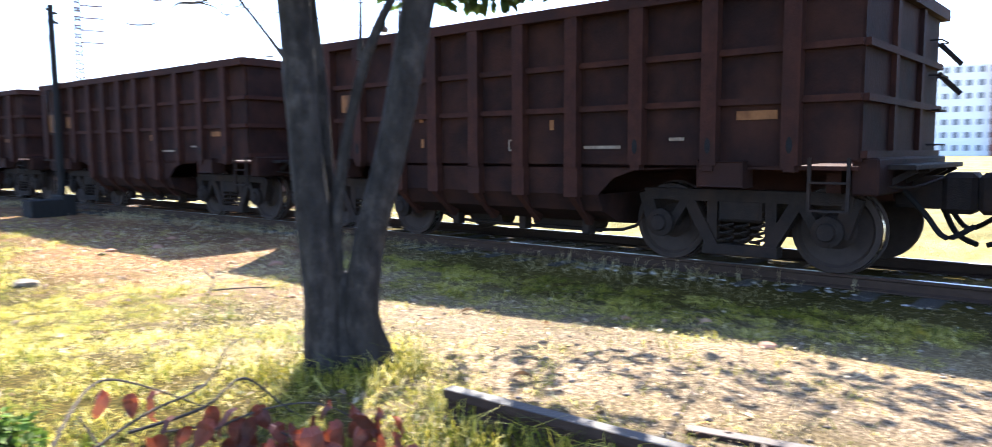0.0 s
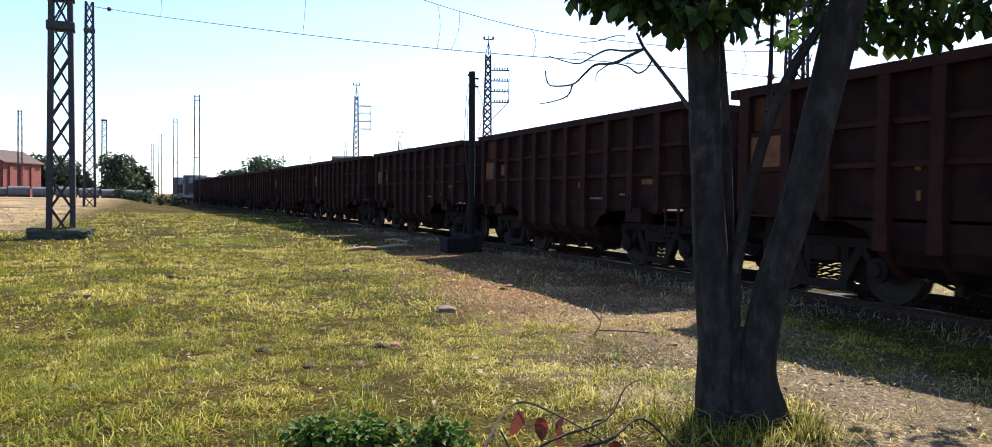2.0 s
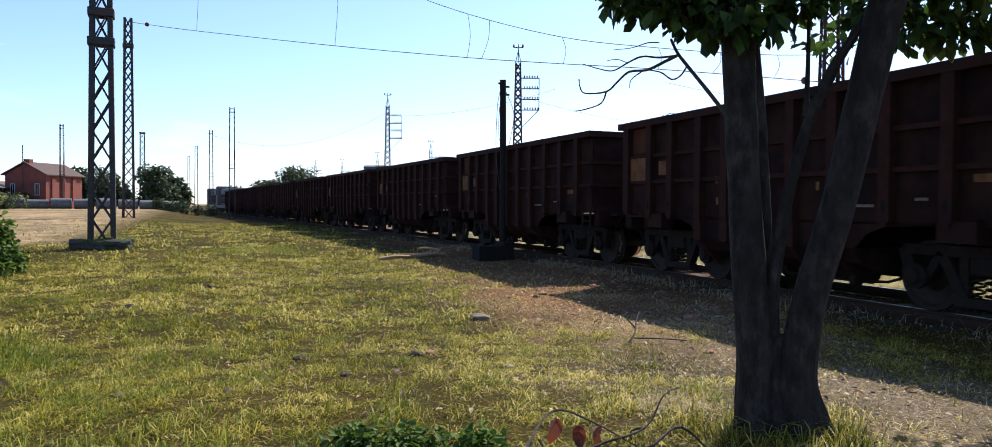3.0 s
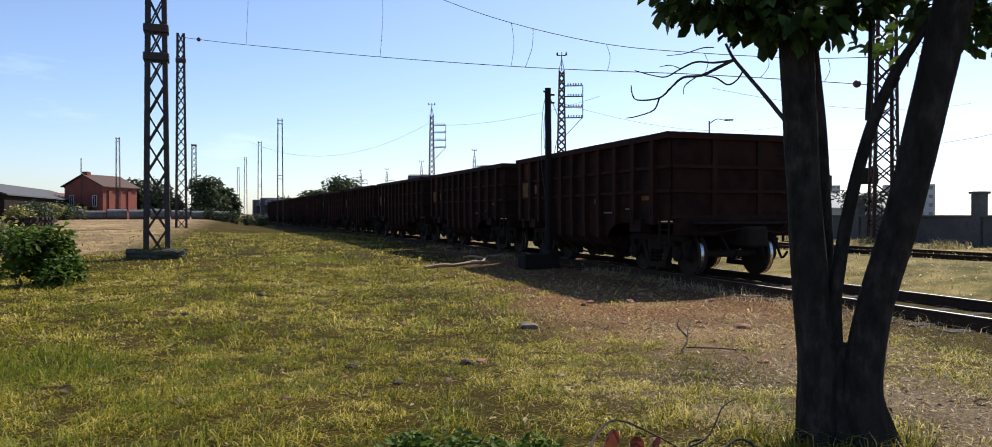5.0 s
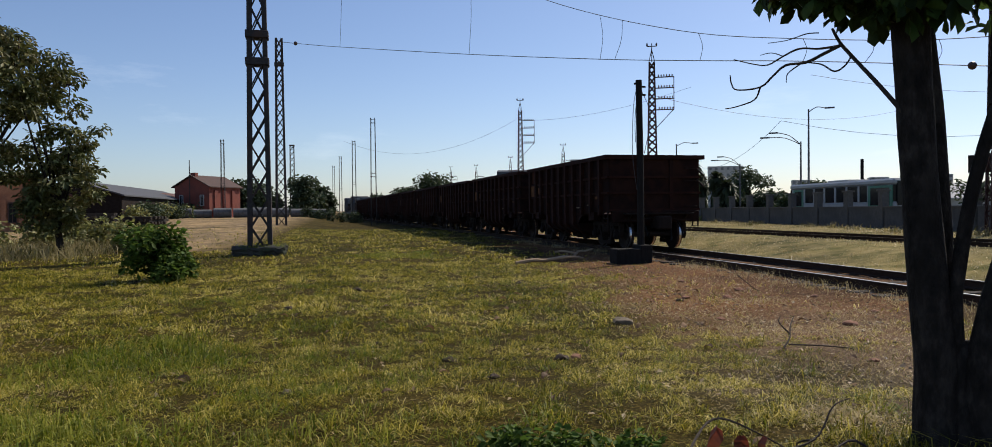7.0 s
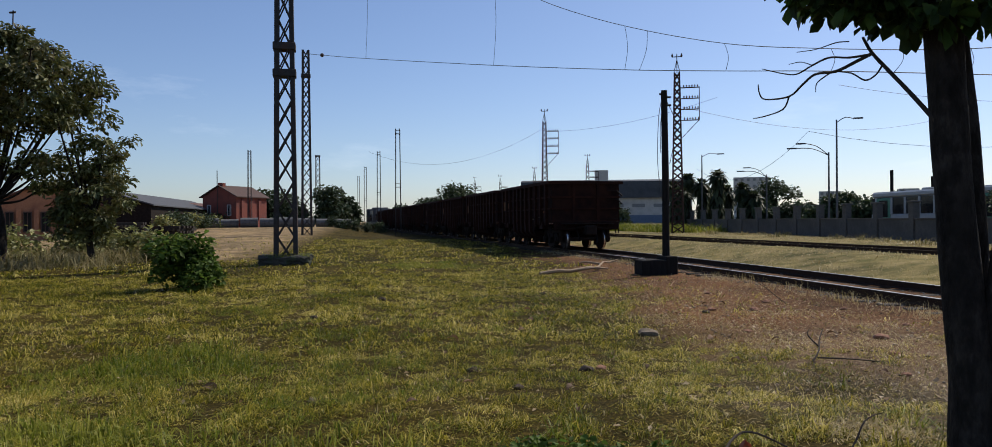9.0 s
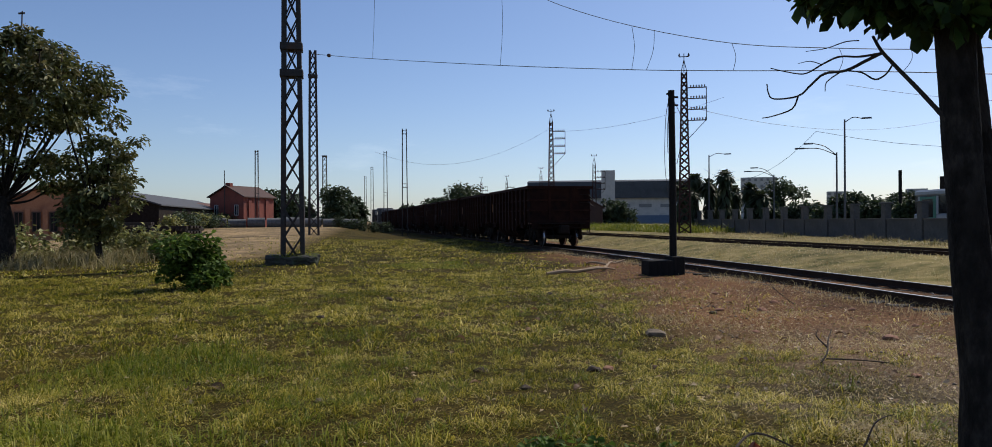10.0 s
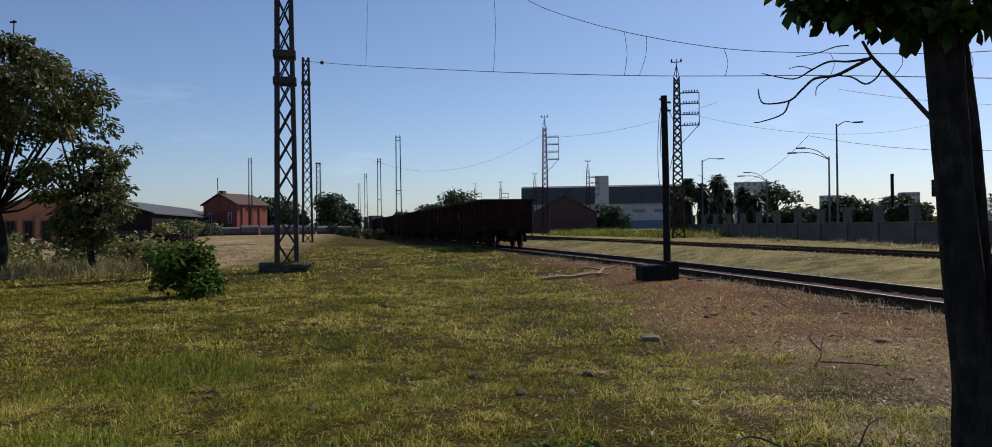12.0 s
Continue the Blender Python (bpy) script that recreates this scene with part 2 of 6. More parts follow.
GRASS = blades_material("mixed grass", [(0.078, 0.088, 0.006), (0.24, 0.215, 0.018), (0.49, 0.4, 0.062), (0.8, 0.66, 0.23)], -0.82)
STRAW = blades_material("dry straw", [(0.15, 0.12, 0.035), (0.33, 0.24, 0.09), (0.47, 0.36, 0.17), (0.56, 0.45, 0.24)], -0.35)
WEED = blades_material("green weeds", [(0.078, 0.115, 0.009), (0.18, 0.205, 0.02), (0.32, 0.31, 0.05)], -0.62)
LITTER_BITS = blades_material("leaf and bark bits", [(0.03, 0.018, 0.01), (0.12, 0.06, 0.03), (0.3, 0.19, 0.1), (0.58, 0.45, 0.29)], -0.4)
SCRUB = blades_material("dull dry scrub", [(0.1, 0.1, 0.03), (0.2, 0.17, 0.065), (0.34, 0.28, 0.14)], -0.5)


def ground_material():
    """Soil and turf: green turf by the camera's side, bare reddish dirt and straw along the track."""
    m = bpy.data.materials.new("turf and dirt")
    m.use_nodes = True
    n, l = m.node_tree.nodes, m.node_tree.links
    shader = n["Principled BSDF"]
    shader.inputs["Roughness"].default_value, shader.inputs["Specular IOR Level"].default_value = 0.95, 0.05
    tc = n.new("ShaderNodeTexCoord")

    def noise_node(scale, detail=7, rough=0.6):
        t = n.new("ShaderNodeTexNoise")
        t.inputs["Scale"].default_value, t.inputs["Detail"].default_value, t.inputs["Roughness"].default_value = scale, detail, rough
        l.new(tc.outputs["Object"], t.inputs["Vector"])
        return t.outputs[0]

    def ramp_node(src, stops):
        r = n.new("ShaderNodeValToRGB")
        r.color_ramp.elements[0].position, r.color_ramp.elements[1].position = stops[0][0], stops[-1][0]
        r.color_ramp.elements[0].color, r.color_ramp.elements[1].color = (*stops[0][1], 1), (*stops[-1][1], 1)
        for p, col in stops[1:-1]:
            r.color_ramp.elements.new(p).color = (*col, 1)
        l.new(src, r.inputs[0])
        return r.outputs[0]

    def math_node(op, a, b, c=None):
        t = n.new("ShaderNodeMath")
        t.operation = op
        for i, v in enumerate((a, b) if c is None else (a, b, c)):
            if isinstance(v, (int, float)):
                t.inputs[i].default_value = v
            else:
                l.new(v, t.inputs[i])
        return t.outputs[0]

    # turf base is darkened: the shade between blades is in its colour
    turf = ramp_node(noise_node(38), [(0.3, (0.014, 0.012, 0.002)), (0.5, (0.046, 0.036, 0.007)), (0.62, (0.12, 0.086, 0.022)), (0.75, (0.27, 0.19, 0.065))])
    dirt = ramp_node(noise_node(26), [(0.3, (0.035, 0.02, 0.012)), (0.46, (0.11, 0.052, 0.024)), (0.58, (0.22, 0.118, 0.06)), (0.72, (0.48, 0.33, 0.2))])
    far = ramp_node(noise_node(1.4), [(0.35, (0.1, 0.1, 0.035)), (0.5, (0.21, 0.175, 0.075)), (0.7, (0.32, 0.26, 0.13))])
    worn = ramp_node(noise_node(2.2), [(0.35, (0.15, 0.115, 0.055)), (0.5, (0.3, 0.215, 0.125)), (0.7, (0.4, 0.3, 0.19))])
    thatch = ramp_node(noise_node(34), [(0.3, (0.05, 0.034, 0.022)), (0.46, (0.145, 0.105, 0.07)), (0.58, (0.27, 0.205, 0.14)), (0.72, (0.5, 0.41, 0.3))])
    sep = n.new("ShaderNodeSeparateXYZ")
    l.new(tc.outputs["Object"], sep.inputs[0])
    x, y = sep.outputs[0], sep.outputs[1]
    # dry pale thatch gives way to bare red dirt further along the strip
    along = n.new("ShaderNodeMapRange")
    along.inputs[1].default_value, along.inputs[2].default_value = 5.5, 10.5
    l.new(math_node("ADD", y, math_node("MULTIPLY_ADD", noise_node(0.7), 6.0, -3.0)), along.inputs[0])
    strip = n.new("ShaderNodeMix")
    strip.data_type = "RGBA"
    l.new(along.outputs[0], strip.inputs[0])
    l.new(thatch, strip.inputs[6])
    l.new(dirt, strip.inputs[7])
    dirt = strip.outputs[2]
    # bare strip beside the track; it runs closer to the track far off
    edge = math_node("SUBTRACT", x, math_node("MULTIPLY_ADD", y, 0.1, 2.6))
    edge = math_node("ADD", edge, math_node("MULTIPLY_ADD", noise_node(0.6), 5.0, -2.5))
    inner = math_node("SUBTRACT", math_node("MULTIPLY_ADD", math_node("MAXIMUM", math_node("SUBTRACT", y, 6.0), 0.0), 0.7, 6.5), x)
    inner = math_node("ADD", inner, math_node("MULTIPLY_ADD", noise_node(0.8), 3.0, -1.5))
    bare = n.new("ShaderNodeMapRange")
    bare.inputs[1].default_value, bare.inputs[2].default_value = -0.4, 1.4
    l.new(math_node("MINIMUM", edge, inner), bare.inputs[0])
    mix = n.new("ShaderNodeMix")
    mix.data_type = "RGBA"
    l.new(bare.outputs[0], mix.inputs[0])
    l.new(turf, mix.inputs[6])
    l.new(dirt, mix.inputs[7])
    # beyond the track: dry yellow grass; likewise a worn dry field to the left, far off
    beyond = n.new("ShaderNodeMapRange")
    beyond.inputs[1].default_value, beyond.inputs[2].default_value = 10.8, 11.6
    l.new(x, beyond.inputs[0])
    left = n.new("ShaderNodeMapRange")
    left.inputs[1].default_value, left.inputs[2].default_value = 0.0, 2.5
    l.new(math_node("MINIMUM", math_node("SUBTRACT", -4.6, x), math_node("SUBTRACT", y, math_node("MULTIPLY_ADD", noise_node(0.3), 6.0, 27.0))), left.inputs[0])
    mix2 = n.new("ShaderNodeMix")
    mix2.data_type = "RGBA"
    l.new(beyond.outputs[0], mix2.inputs[0])
    l.new(mix.outputs[2], mix2.inputs[6])
    l.new(far, mix2.inputs[7])
    mix3 = n.new("ShaderNodeMix")
    mix3.data_type = "RGBA"
    l.new(left.outputs[0], mix3.inputs[0])
    l.new(mix2.outputs[2], mix3.inputs[6])
    l.new(worn, mix3.inputs[7])
    # broad patches of lighter and darker growth
    broad = ramp_node(noise_node(0.28, 4), [(0.35, (0.6, 0.6, 0.6)), (0.65, (1.2, 1.14, 1.02))])
    mul = n.new("ShaderNodeMix")
    mul.data_type, mul.blend_type = "RGBA", "MULTIPLY"
    mul.inputs[0].default_value = 1
    l.new(mix3.outputs[2], mul.inputs[6])
    l.new(broad, mul.inputs[7])
    l.new(mul.outputs[2], shader.inputs["Base Color"])
    b = n.new("ShaderNodeBump")
    b.inputs["Strength"].default_value, b.inputs["Distance"].default_value = 0.8, 0.03
    l.new(noise_node(30, 8, 0.7), b.inputs["Height"])
    l.new(b.outputs[0], shader.inputs["Normal"])
    return m


GROUND = ground_material()

# ---- mesh helpers ----


def part(name, bm, mat, parent=None, label="", smooth=False):
    """Links a bmesh as one mesh object under a thing or part."""
    me = bpy.data.meshes.new(name)
    bmesh.ops.recalc_face_normals(bm, faces=bm.faces)
    bm.to_mesh(me)
    bm.free()
    me.materials.append(mat)
    if smooth:
        for p in me.polygons:
            p.use_smooth = True
    ob = new(name, me)
    ob.parent = parent
    return tagged(ob, label)


def again(ob, m, name=None):
    """Another object on the same mesh, at the pose m in its parent's space."""
    o = new(name or ob.name.split(".")[0], ob.data)
    o.parent = ob.parent
    o.matrix_basis = m
    return o


def box(bm, a, b, m=None, bevel=0.0):
    """A box between two corners."""
    r = bmesh.ops.create_cube(bm, size=1)
    vs = r["verts"]
    for v in vs:
        v.co = Vector([a[i] + (v.co[i] + 0.5) * (b[i] - a[i]) for i in range(3)])
        if m:
            v.co = m @ v.co
    if bevel:
        es = list({e for v in vs for e in v.link_edges})
        bmesh.ops.bevel(bm, geom=es, offset=bevel, segments=1, affect="EDGES")
    return bm


def beam(bm, a, b, w, h, up=(0, 0, 1)):
    """A rectangular bar from a to b."""
    a, b = Vector(a), Vector(b)
    d = (b - a).normalized()
    u = Vector(up)
    if abs(d.dot(u)) > 0.95:
        u = Vector((1, 0, 0))
    s = d.cross(u).normalized()
    u = s.cross(d)
    vs = [bm.verts.new(p + s * i * w / 2 + u * j * h / 2) for p in (a, b) for i, j in ((-1, -1), (1, -1), (1, 1), (-1, 1))]
    for q in ((0, 1, 2, 3), (7, 6, 5, 4), (0, 4, 5, 1), (1, 5, 6, 2), (2, 6, 7, 3), (3, 7, 4, 0)):
        bm.faces.new([vs[i] for i in q])
    return bm


def tube(bm, pts, radii, seg=8, wobble=0.0, caps=True):
    """A round tube along points, with a radius at each."""
    pts = [Vector(p) for p in pts]
    rings = []
    ref = Vector((0.31, 0.95, 0.02))
    for i, p in enumerate(pts):
        d = (pts[min(i + 1, len(pts) - 1)] - pts[max(i - 1, 0)]).normalized()
        s = d.cross(ref).normalized()
        u = d.cross(s)
        ring = []
        for k in range(seg):
            a = 2 * math.pi * k / seg
            off = s * math.cos(a) + u * math.sin(a)
            r = radii[i] if isinstance(radii, (list, tuple)) else radii
            if wobble:
                r *= 1 + wobble * noise.noise(p * 2.5 + off * 0.9)
            ring.append(bm.verts.new(p + off * r))
        rings.append(ring)
    for a, b in zip(rings, rings[1:]):
        for k in range(seg):
            bm.faces.new((a[k], a[(k + 1) % seg], b[(k + 1) % seg], b[k]))
    if caps:
        bm.faces.new(rings[0][::-1])
        bm.faces.new(rings[-1])
    return bm


def lathe(bm, profile, seg=20, axis="x", caps=True):
    """A solid turned about the x (or z) axis from (along, radius) pairs."""
    rings = []
    for along, r in profile:
        ring = []
        for k in range(seg):
            a = 2 * math.pi * k / seg
            co = (along, r * math.cos(a), r * math.sin(a)) if axis == "x" else (r * math.cos(a), r * math.sin(a), along)
            ring.append(bm.verts.new(co))
        rings.append(ring)
    for a, b in zip(rings, rings[1:]):
        for k in range(seg):
            bm.faces.new((a[k], a[(k + 1) % seg], b[(k + 1) % seg], b[k]))
    if caps:
        bm.faces.new(rings[0][::-1])
        bm.faces.new(rings[-1])
    return bm


def curve_points(pts, steps=5):
    """A smooth line through points."""
    pts = [Vector(p) for p in pts]
    out = []
    for i in range(len(pts) - 1):
        p0, p1, p2, p3 = pts[max(i - 1, 0)], pts[i], pts[i + 1], pts[min(i + 2, len(pts) - 1)]
        for k in range(steps):
            t = k / steps
            out.append(0.5 * (2 * p1 + (p2 - p0) * t + (2 * p0 - 5 * p1 + 4 * p2 - p3) * t * t + (3 * p1 - p0 - 3 * p2 + p3) * t ** 3))
    return out + [pts[-1]]


def fast_mesh(name, verts, faces_flat, sizes, mat, parent=None):
    """One mesh object from arrays of vertices and polygon corners."""
    me = bpy.data.meshes.new(name)
    me.vertices.add(len(verts))
    me.vertices.foreach_set("co", np.ascontiguousarray(verts, dtype=np.float32).ravel())
    me.loops.add(len(faces_flat))
    me.loops.foreach_set("vertex_index", np.ascontiguousarray(faces_flat, dtype=np.int32))
    me.polygons.add(len(sizes))
    me.polygons.foreach_set("loop_start", np.concatenate([[0], np.cumsum(sizes)[:-1]]).astype(np.int32))
    me.update(calc_edges=True)
    me.materials.append(mat)
    ob = new(name, me)
    ob.parent = parent
    return ob


def thing(name, m, label, category, group=""):
    """An empty at a thing's base, which carries its parts."""
    ob = new(name)
    ob.matrix_basis = m
    return tagged(ob, label, category, group)


# ---- ground ----


def land(x, y):
    """The height of the ground: flat, a little higher round the viewpoint and the tree, with a low rise beyond the track."""
    r = min(1.0, max(0.0, (x - 11.3) / 3.2))
    z = 0.4 * r * r * (3 - 2 * r)
    k = min(1.0, max(0.0, (8.2 - math.hypot(x, y)) / 3.3))
    z += 0.17 * k * k * (3 - 2 * k)
    if y > 36 and x < -1:
        u, v = min(1.0, (y - 36) / 58), min(1.0, (-1 - x) / 6)
        z += 0.85 * u * u * (3 - 2 * u) * v * v * (3 - 2 * v)
    if -30 < y < 130:
        z += 0.055 * max(0.0, min(1.0, 2.4 - abs(x - 9.45 + 0.08 * max(0.0, y - 23)) * 1.1))
    if -25 < x < 30 and -8 < y < 60:
        z += 0.03 * noise.noise(Vector((x * 0.5, y * 0.5, 0))) + 0.012 * noise.noise(Vector((x * 2.1, y * 2.1, 3)))
    return z


def build_ground():
    def axis(lo, hi, fine_lo, fine_hi, step):
        vals = list(np.arange(fine_lo, fine_hi + 1e-6, step))
        s, v = step, fine_lo
        while v > lo:
            s *= 1.35
            v -= s
            vals.insert(0, max(v, lo))
        s, v = step, fine_hi
        while v < hi:
            s *= 1.35
            v += s
            vals.append(min(v, hi))
        return vals
    xs, ys = axis(-1800, 1800, -14, 18, 0.3), axis(-1200, 2400, -3, 34, 0.3)
    verts = np.array([(x, y, land(x, y)) for y in ys for x in xs])
    nx, ny = len(xs), len(ys)
    i = (np.arange(ny - 1)[:, None] * nx + np.arange(nx - 1)[None]).ravel()
    faces = np.stack([i, i + 1, i + nx + 1, i + nx], 1)
    ob = fast_mesh("ground", verts, faces.ravel(), np.full(len(faces), 4), GROUND)
    ob.data.polygons.foreach_set("use_smooth", np.ones(len(faces), dtype=bool))
    tagged(ob, "flat ground of patchy turf, straw and bare dirt", "ground", kind="structure")


build_ground()


# ---- track ----
GAUGE_HALF, RAIL_Z = 0.835, 0.22


def track_x(y):
    """The middle of the main track: straight, a slight curve to the left, then straight."""
    c = min(max(y, 10.3), 34.0) - 10.3
    return 9.46 - 0.00166 * c * c - 0.0787 * max(0, y - 34.0)


def track_point(y, off=0.0, z=0.0):
    s = (track_x(y + 0.5) - track_x(y - 0.5))
    n = Vector((1, -s, 0)).normalized()
    return Vector((track_x(y), y, z)) + n * off


def sweep_profile(bm, line, profile):
    """Sweeps a closed (across, up) profile along a line of (point, across) pairs."""
    rings = [[bm.verts.new(p + a * u + Vector((0, 0, v))) for u, v in profile] for p, a in line]
    k = len(profile)
    for a, b in zip(rings, rings[1:]):
        for i in range(k):
            bm.faces.new((a[i], a[(i + 1) % k], b[(i + 1) % k], b[i]))
    bm.faces.new(rings[0][::-1])
    bm.faces.new(rings[-1])
    return bm


RAIL_PROFILE = [(-0.065, -0.15), (0.065, -0.15), (0.065, -0.138), (0.012, -0.118), (0.012, -0.042), (0.035, -0.03), (0.035, -0.003), (-0.035, -0.003),
                (-0.035, -0.03), (-0.012, -0.042), (-0.012, -0.118), (-0.065, -0.138)]


def build_track(name, middle, ys, rail_z, bright, label):
    tr = thing(name, Matrix(), label, "railway track")
    tr["kind"] = "structure"
    for side in (-1, 1):
        line = []
        for y in ys:
            s = middle(y + 0.5) - middle(y - 0.5)
            n = Vector((1, -s, 0)).normalized()
            line.append((Vector((middle(y), y, rail_z)) + n * side * GAUGE_HALF, n))
        rail = part("rail", sweep_profile(bmesh.new(), line, RAIL_PROFILE), RAIL, tr)
        if bright:
            part("railhead", sweep_profile(bmesh.new(), line, [(-0.028, -0.0025), (0.028, -0.0025), (0.022, 0.0015), (-0.022, 0.0015)]), RAIL_TOP, rail, "polished running surface")
    first = None
    rnd = random.Random(4)
    y = max(ys[0], -4)
    while y < min(ys[-1], 110):
        s = middle(y + 0.5) - middle(y - 0.5)
        m = pose(middle(y) + rnd.uniform(-0.04, 0.04), y, rail_z - 0.152 + rnd.uniform(-0.015, 0), 0, 0, -math.degrees(math.atan(s)) + rnd.uniform(-1.5, 1.5))
        if first is None:
            first = part("sleeper", box(bmesh.new(), (-1.35, -0.11, -0.16), (1.35, 0.11, 0), bevel=0.012), SLEEPER, tr)
            first.matrix_basis = m
        else:
            again(first, m)
        y += 0.6 if y < 40 else 0.9
    return tr


main_track = build_track("railway_track", track_x, [-30, -10, 0, 8] + list(np.arange(11, 40, 1.5)) + [60, 110, 200, 420], RAIL_Z, True,
                         "broad-gauge railway track with rusty rails and sunken sleepers")


def side_track_x(y):
    return 17.8 - 0.05 * y


side_track = build_track("railway_siding", side_track_x, [-30, 0, 30, 60, 110], 0.52, False, "disused rusty siding half buried in dry grass")


# ---- freight wagons ----
WAGON_LENGTH, WAGON_PITCH = 8.8, 10.33
FRONT_0 = 10.76


def travelled(t):
    """How far the train has come at t seconds; it gathers speed slowly."""
    return 4.364 * t + 0.0165 * t * t


POSTS = [-0.17, -1.02, -1.73, -2.6, -3.32, -4.08, -4.83, -5.63, -6.5, -7.36, -8.2]


def oval_hole_post(bm, x0, x1, y, w, z0, z1):
    """A short folded post that ends in a rounded foot."""
    box(bm, (x0, y - w / 2, z0 + 0.06), (x1, y + w / 2, z1))
    box(bm, (x0, y - w / 2 + 0.03, z0), (x1 - 0.004 * (1 if x1 > 0 else -1), y + w / 2 - 0.03, z0 + 0.06))


def build_bogie(wagon, y):
    bogie = new("bogie")
    bogie.parent = wagon
    bogie.matrix_basis = pose(0, y, 0)
    for s in (-1, 1):
        x = s * 1.06
        bm = bmesh.new()
        # cast truss side frame: top chord, sloping arms, bottom chord and columns
        beam(bm, (x, -1.16, 1.0), (x, 1.16, 1.0), 0.15, 0.13)
        beam(bm, (x, -0.62, 0.97), (x, -0.3, 0.42), 0.14, 0.13)
        beam(bm, (x, 0.62, 0.97), (x, 0.3, 0.42), 0.14, 0.13)
        beam(bm, (x, -0.42, 0.41), (x, 0.42, 0.41), 0.16, 0.11)
        beam(bm, (x, -0.33, 0.45), (x, -0.33, 1.0), 0.12, 0.09)
        beam(bm, (x, 0.33, 0.45), (x, 0.33, 1.0), 0.12, 0.09)
        for e in (-1, 1):
            beam(bm, (x, e * 1.16, 1.02), (x, e * 1.04, 0.62), 0.17, 0.12)
            beam(bm, (x, e * 0.62, 0.98), (x, e * 0.82, 0.66), 0.15, 0.1)
        frame_ob = part("side_frame", bm, BOGIE, bogie)
        for e in (-1, 1):
            bm = bmesh.new()
            lathe(bm, [(0, 0.15), (0.05, 0.165), (0.1, 0.16), (0.12, 0.1), (0.15, 0.085)], 14)
            cap = part("axle_box", bm, BOGIE, frame_ob)
            cap.matrix_basis = pose(x + s * 0.03, e * 0.93, 0.67, 0, 0, 0 if s > 0 else 180)
        for k in (-0.2, -0.02, 0.16):
            bm = bmesh.new()
            pts = [(x + 0.075 * math.cos(a * 0.9), k + 0.02 + 0.075 * math.sin(a * 0.9), 0.48 + 0.011 * a) for a in range(0, 34)]
            tube(bm, pts, 0.016, 5)
            part("coil_spring", bm, BOGIE, frame_ob)
    bm = bmesh.new()
    box(bm, (-1.15, -0.24, 0.72), (1.15, 0.24, 0.96), bevel=0.03)
    part("bolster", bm, BOGIE, bogie)
    for e in (-1, 1):
        bm = bmesh.new()
        lathe(bm, [(-1.1, 0.08), (1.1, 0.08)], 12)
        ws = part("wheelset", bm, WHEEL, bogie)
        ws.matrix_basis = pose(0, e * 0.93, 0.67)
        for s in (-1, 1):
            bm = bmesh.new()
            x = s * 0.86
            lathe(bm, [(x - s * 0.13, 0.44), (x - s * 0.125, 0.47), (x - s * 0.095, 0.475), (x - s * 0.085, 0.452), (x + s * 0.05, 0.444), (x + s * 0.058, 0.39),
                       (x + s * 0.02, 0.36), (x - s * 0.02, 0.2), (x + s * 0.03, 0.15), (x + s * 0.06, 0.1)], 32)
            part("wheel", bm, WHEEL, ws, smooth=False)
            bm = bmesh.new()
            lathe(bm, [(x - s * 0.05, 0.4545), (x + s * 0.02, 0.45)], 32, caps=False)
            part("tread", bm, TREAD, ws, "bright worn running surface", smooth=False)
    return bogie


def stencil(text, height):
    """A bmesh of flat letters from the built-in font, standing on their own baseline."""
    curve = bpy.data.curves.new("stencil", "FONT")
    curve.body, curve.size, curve.extrude = text, height * 1.4, 0.002
    ob = bpy.data.objects.new("stencil", curve)
    bm = bmesh.new()
    bm.from_mesh(ob.to_mesh())
    ob.to_mesh_clear()
    bpy.data.objects.remove(ob)
    return bm


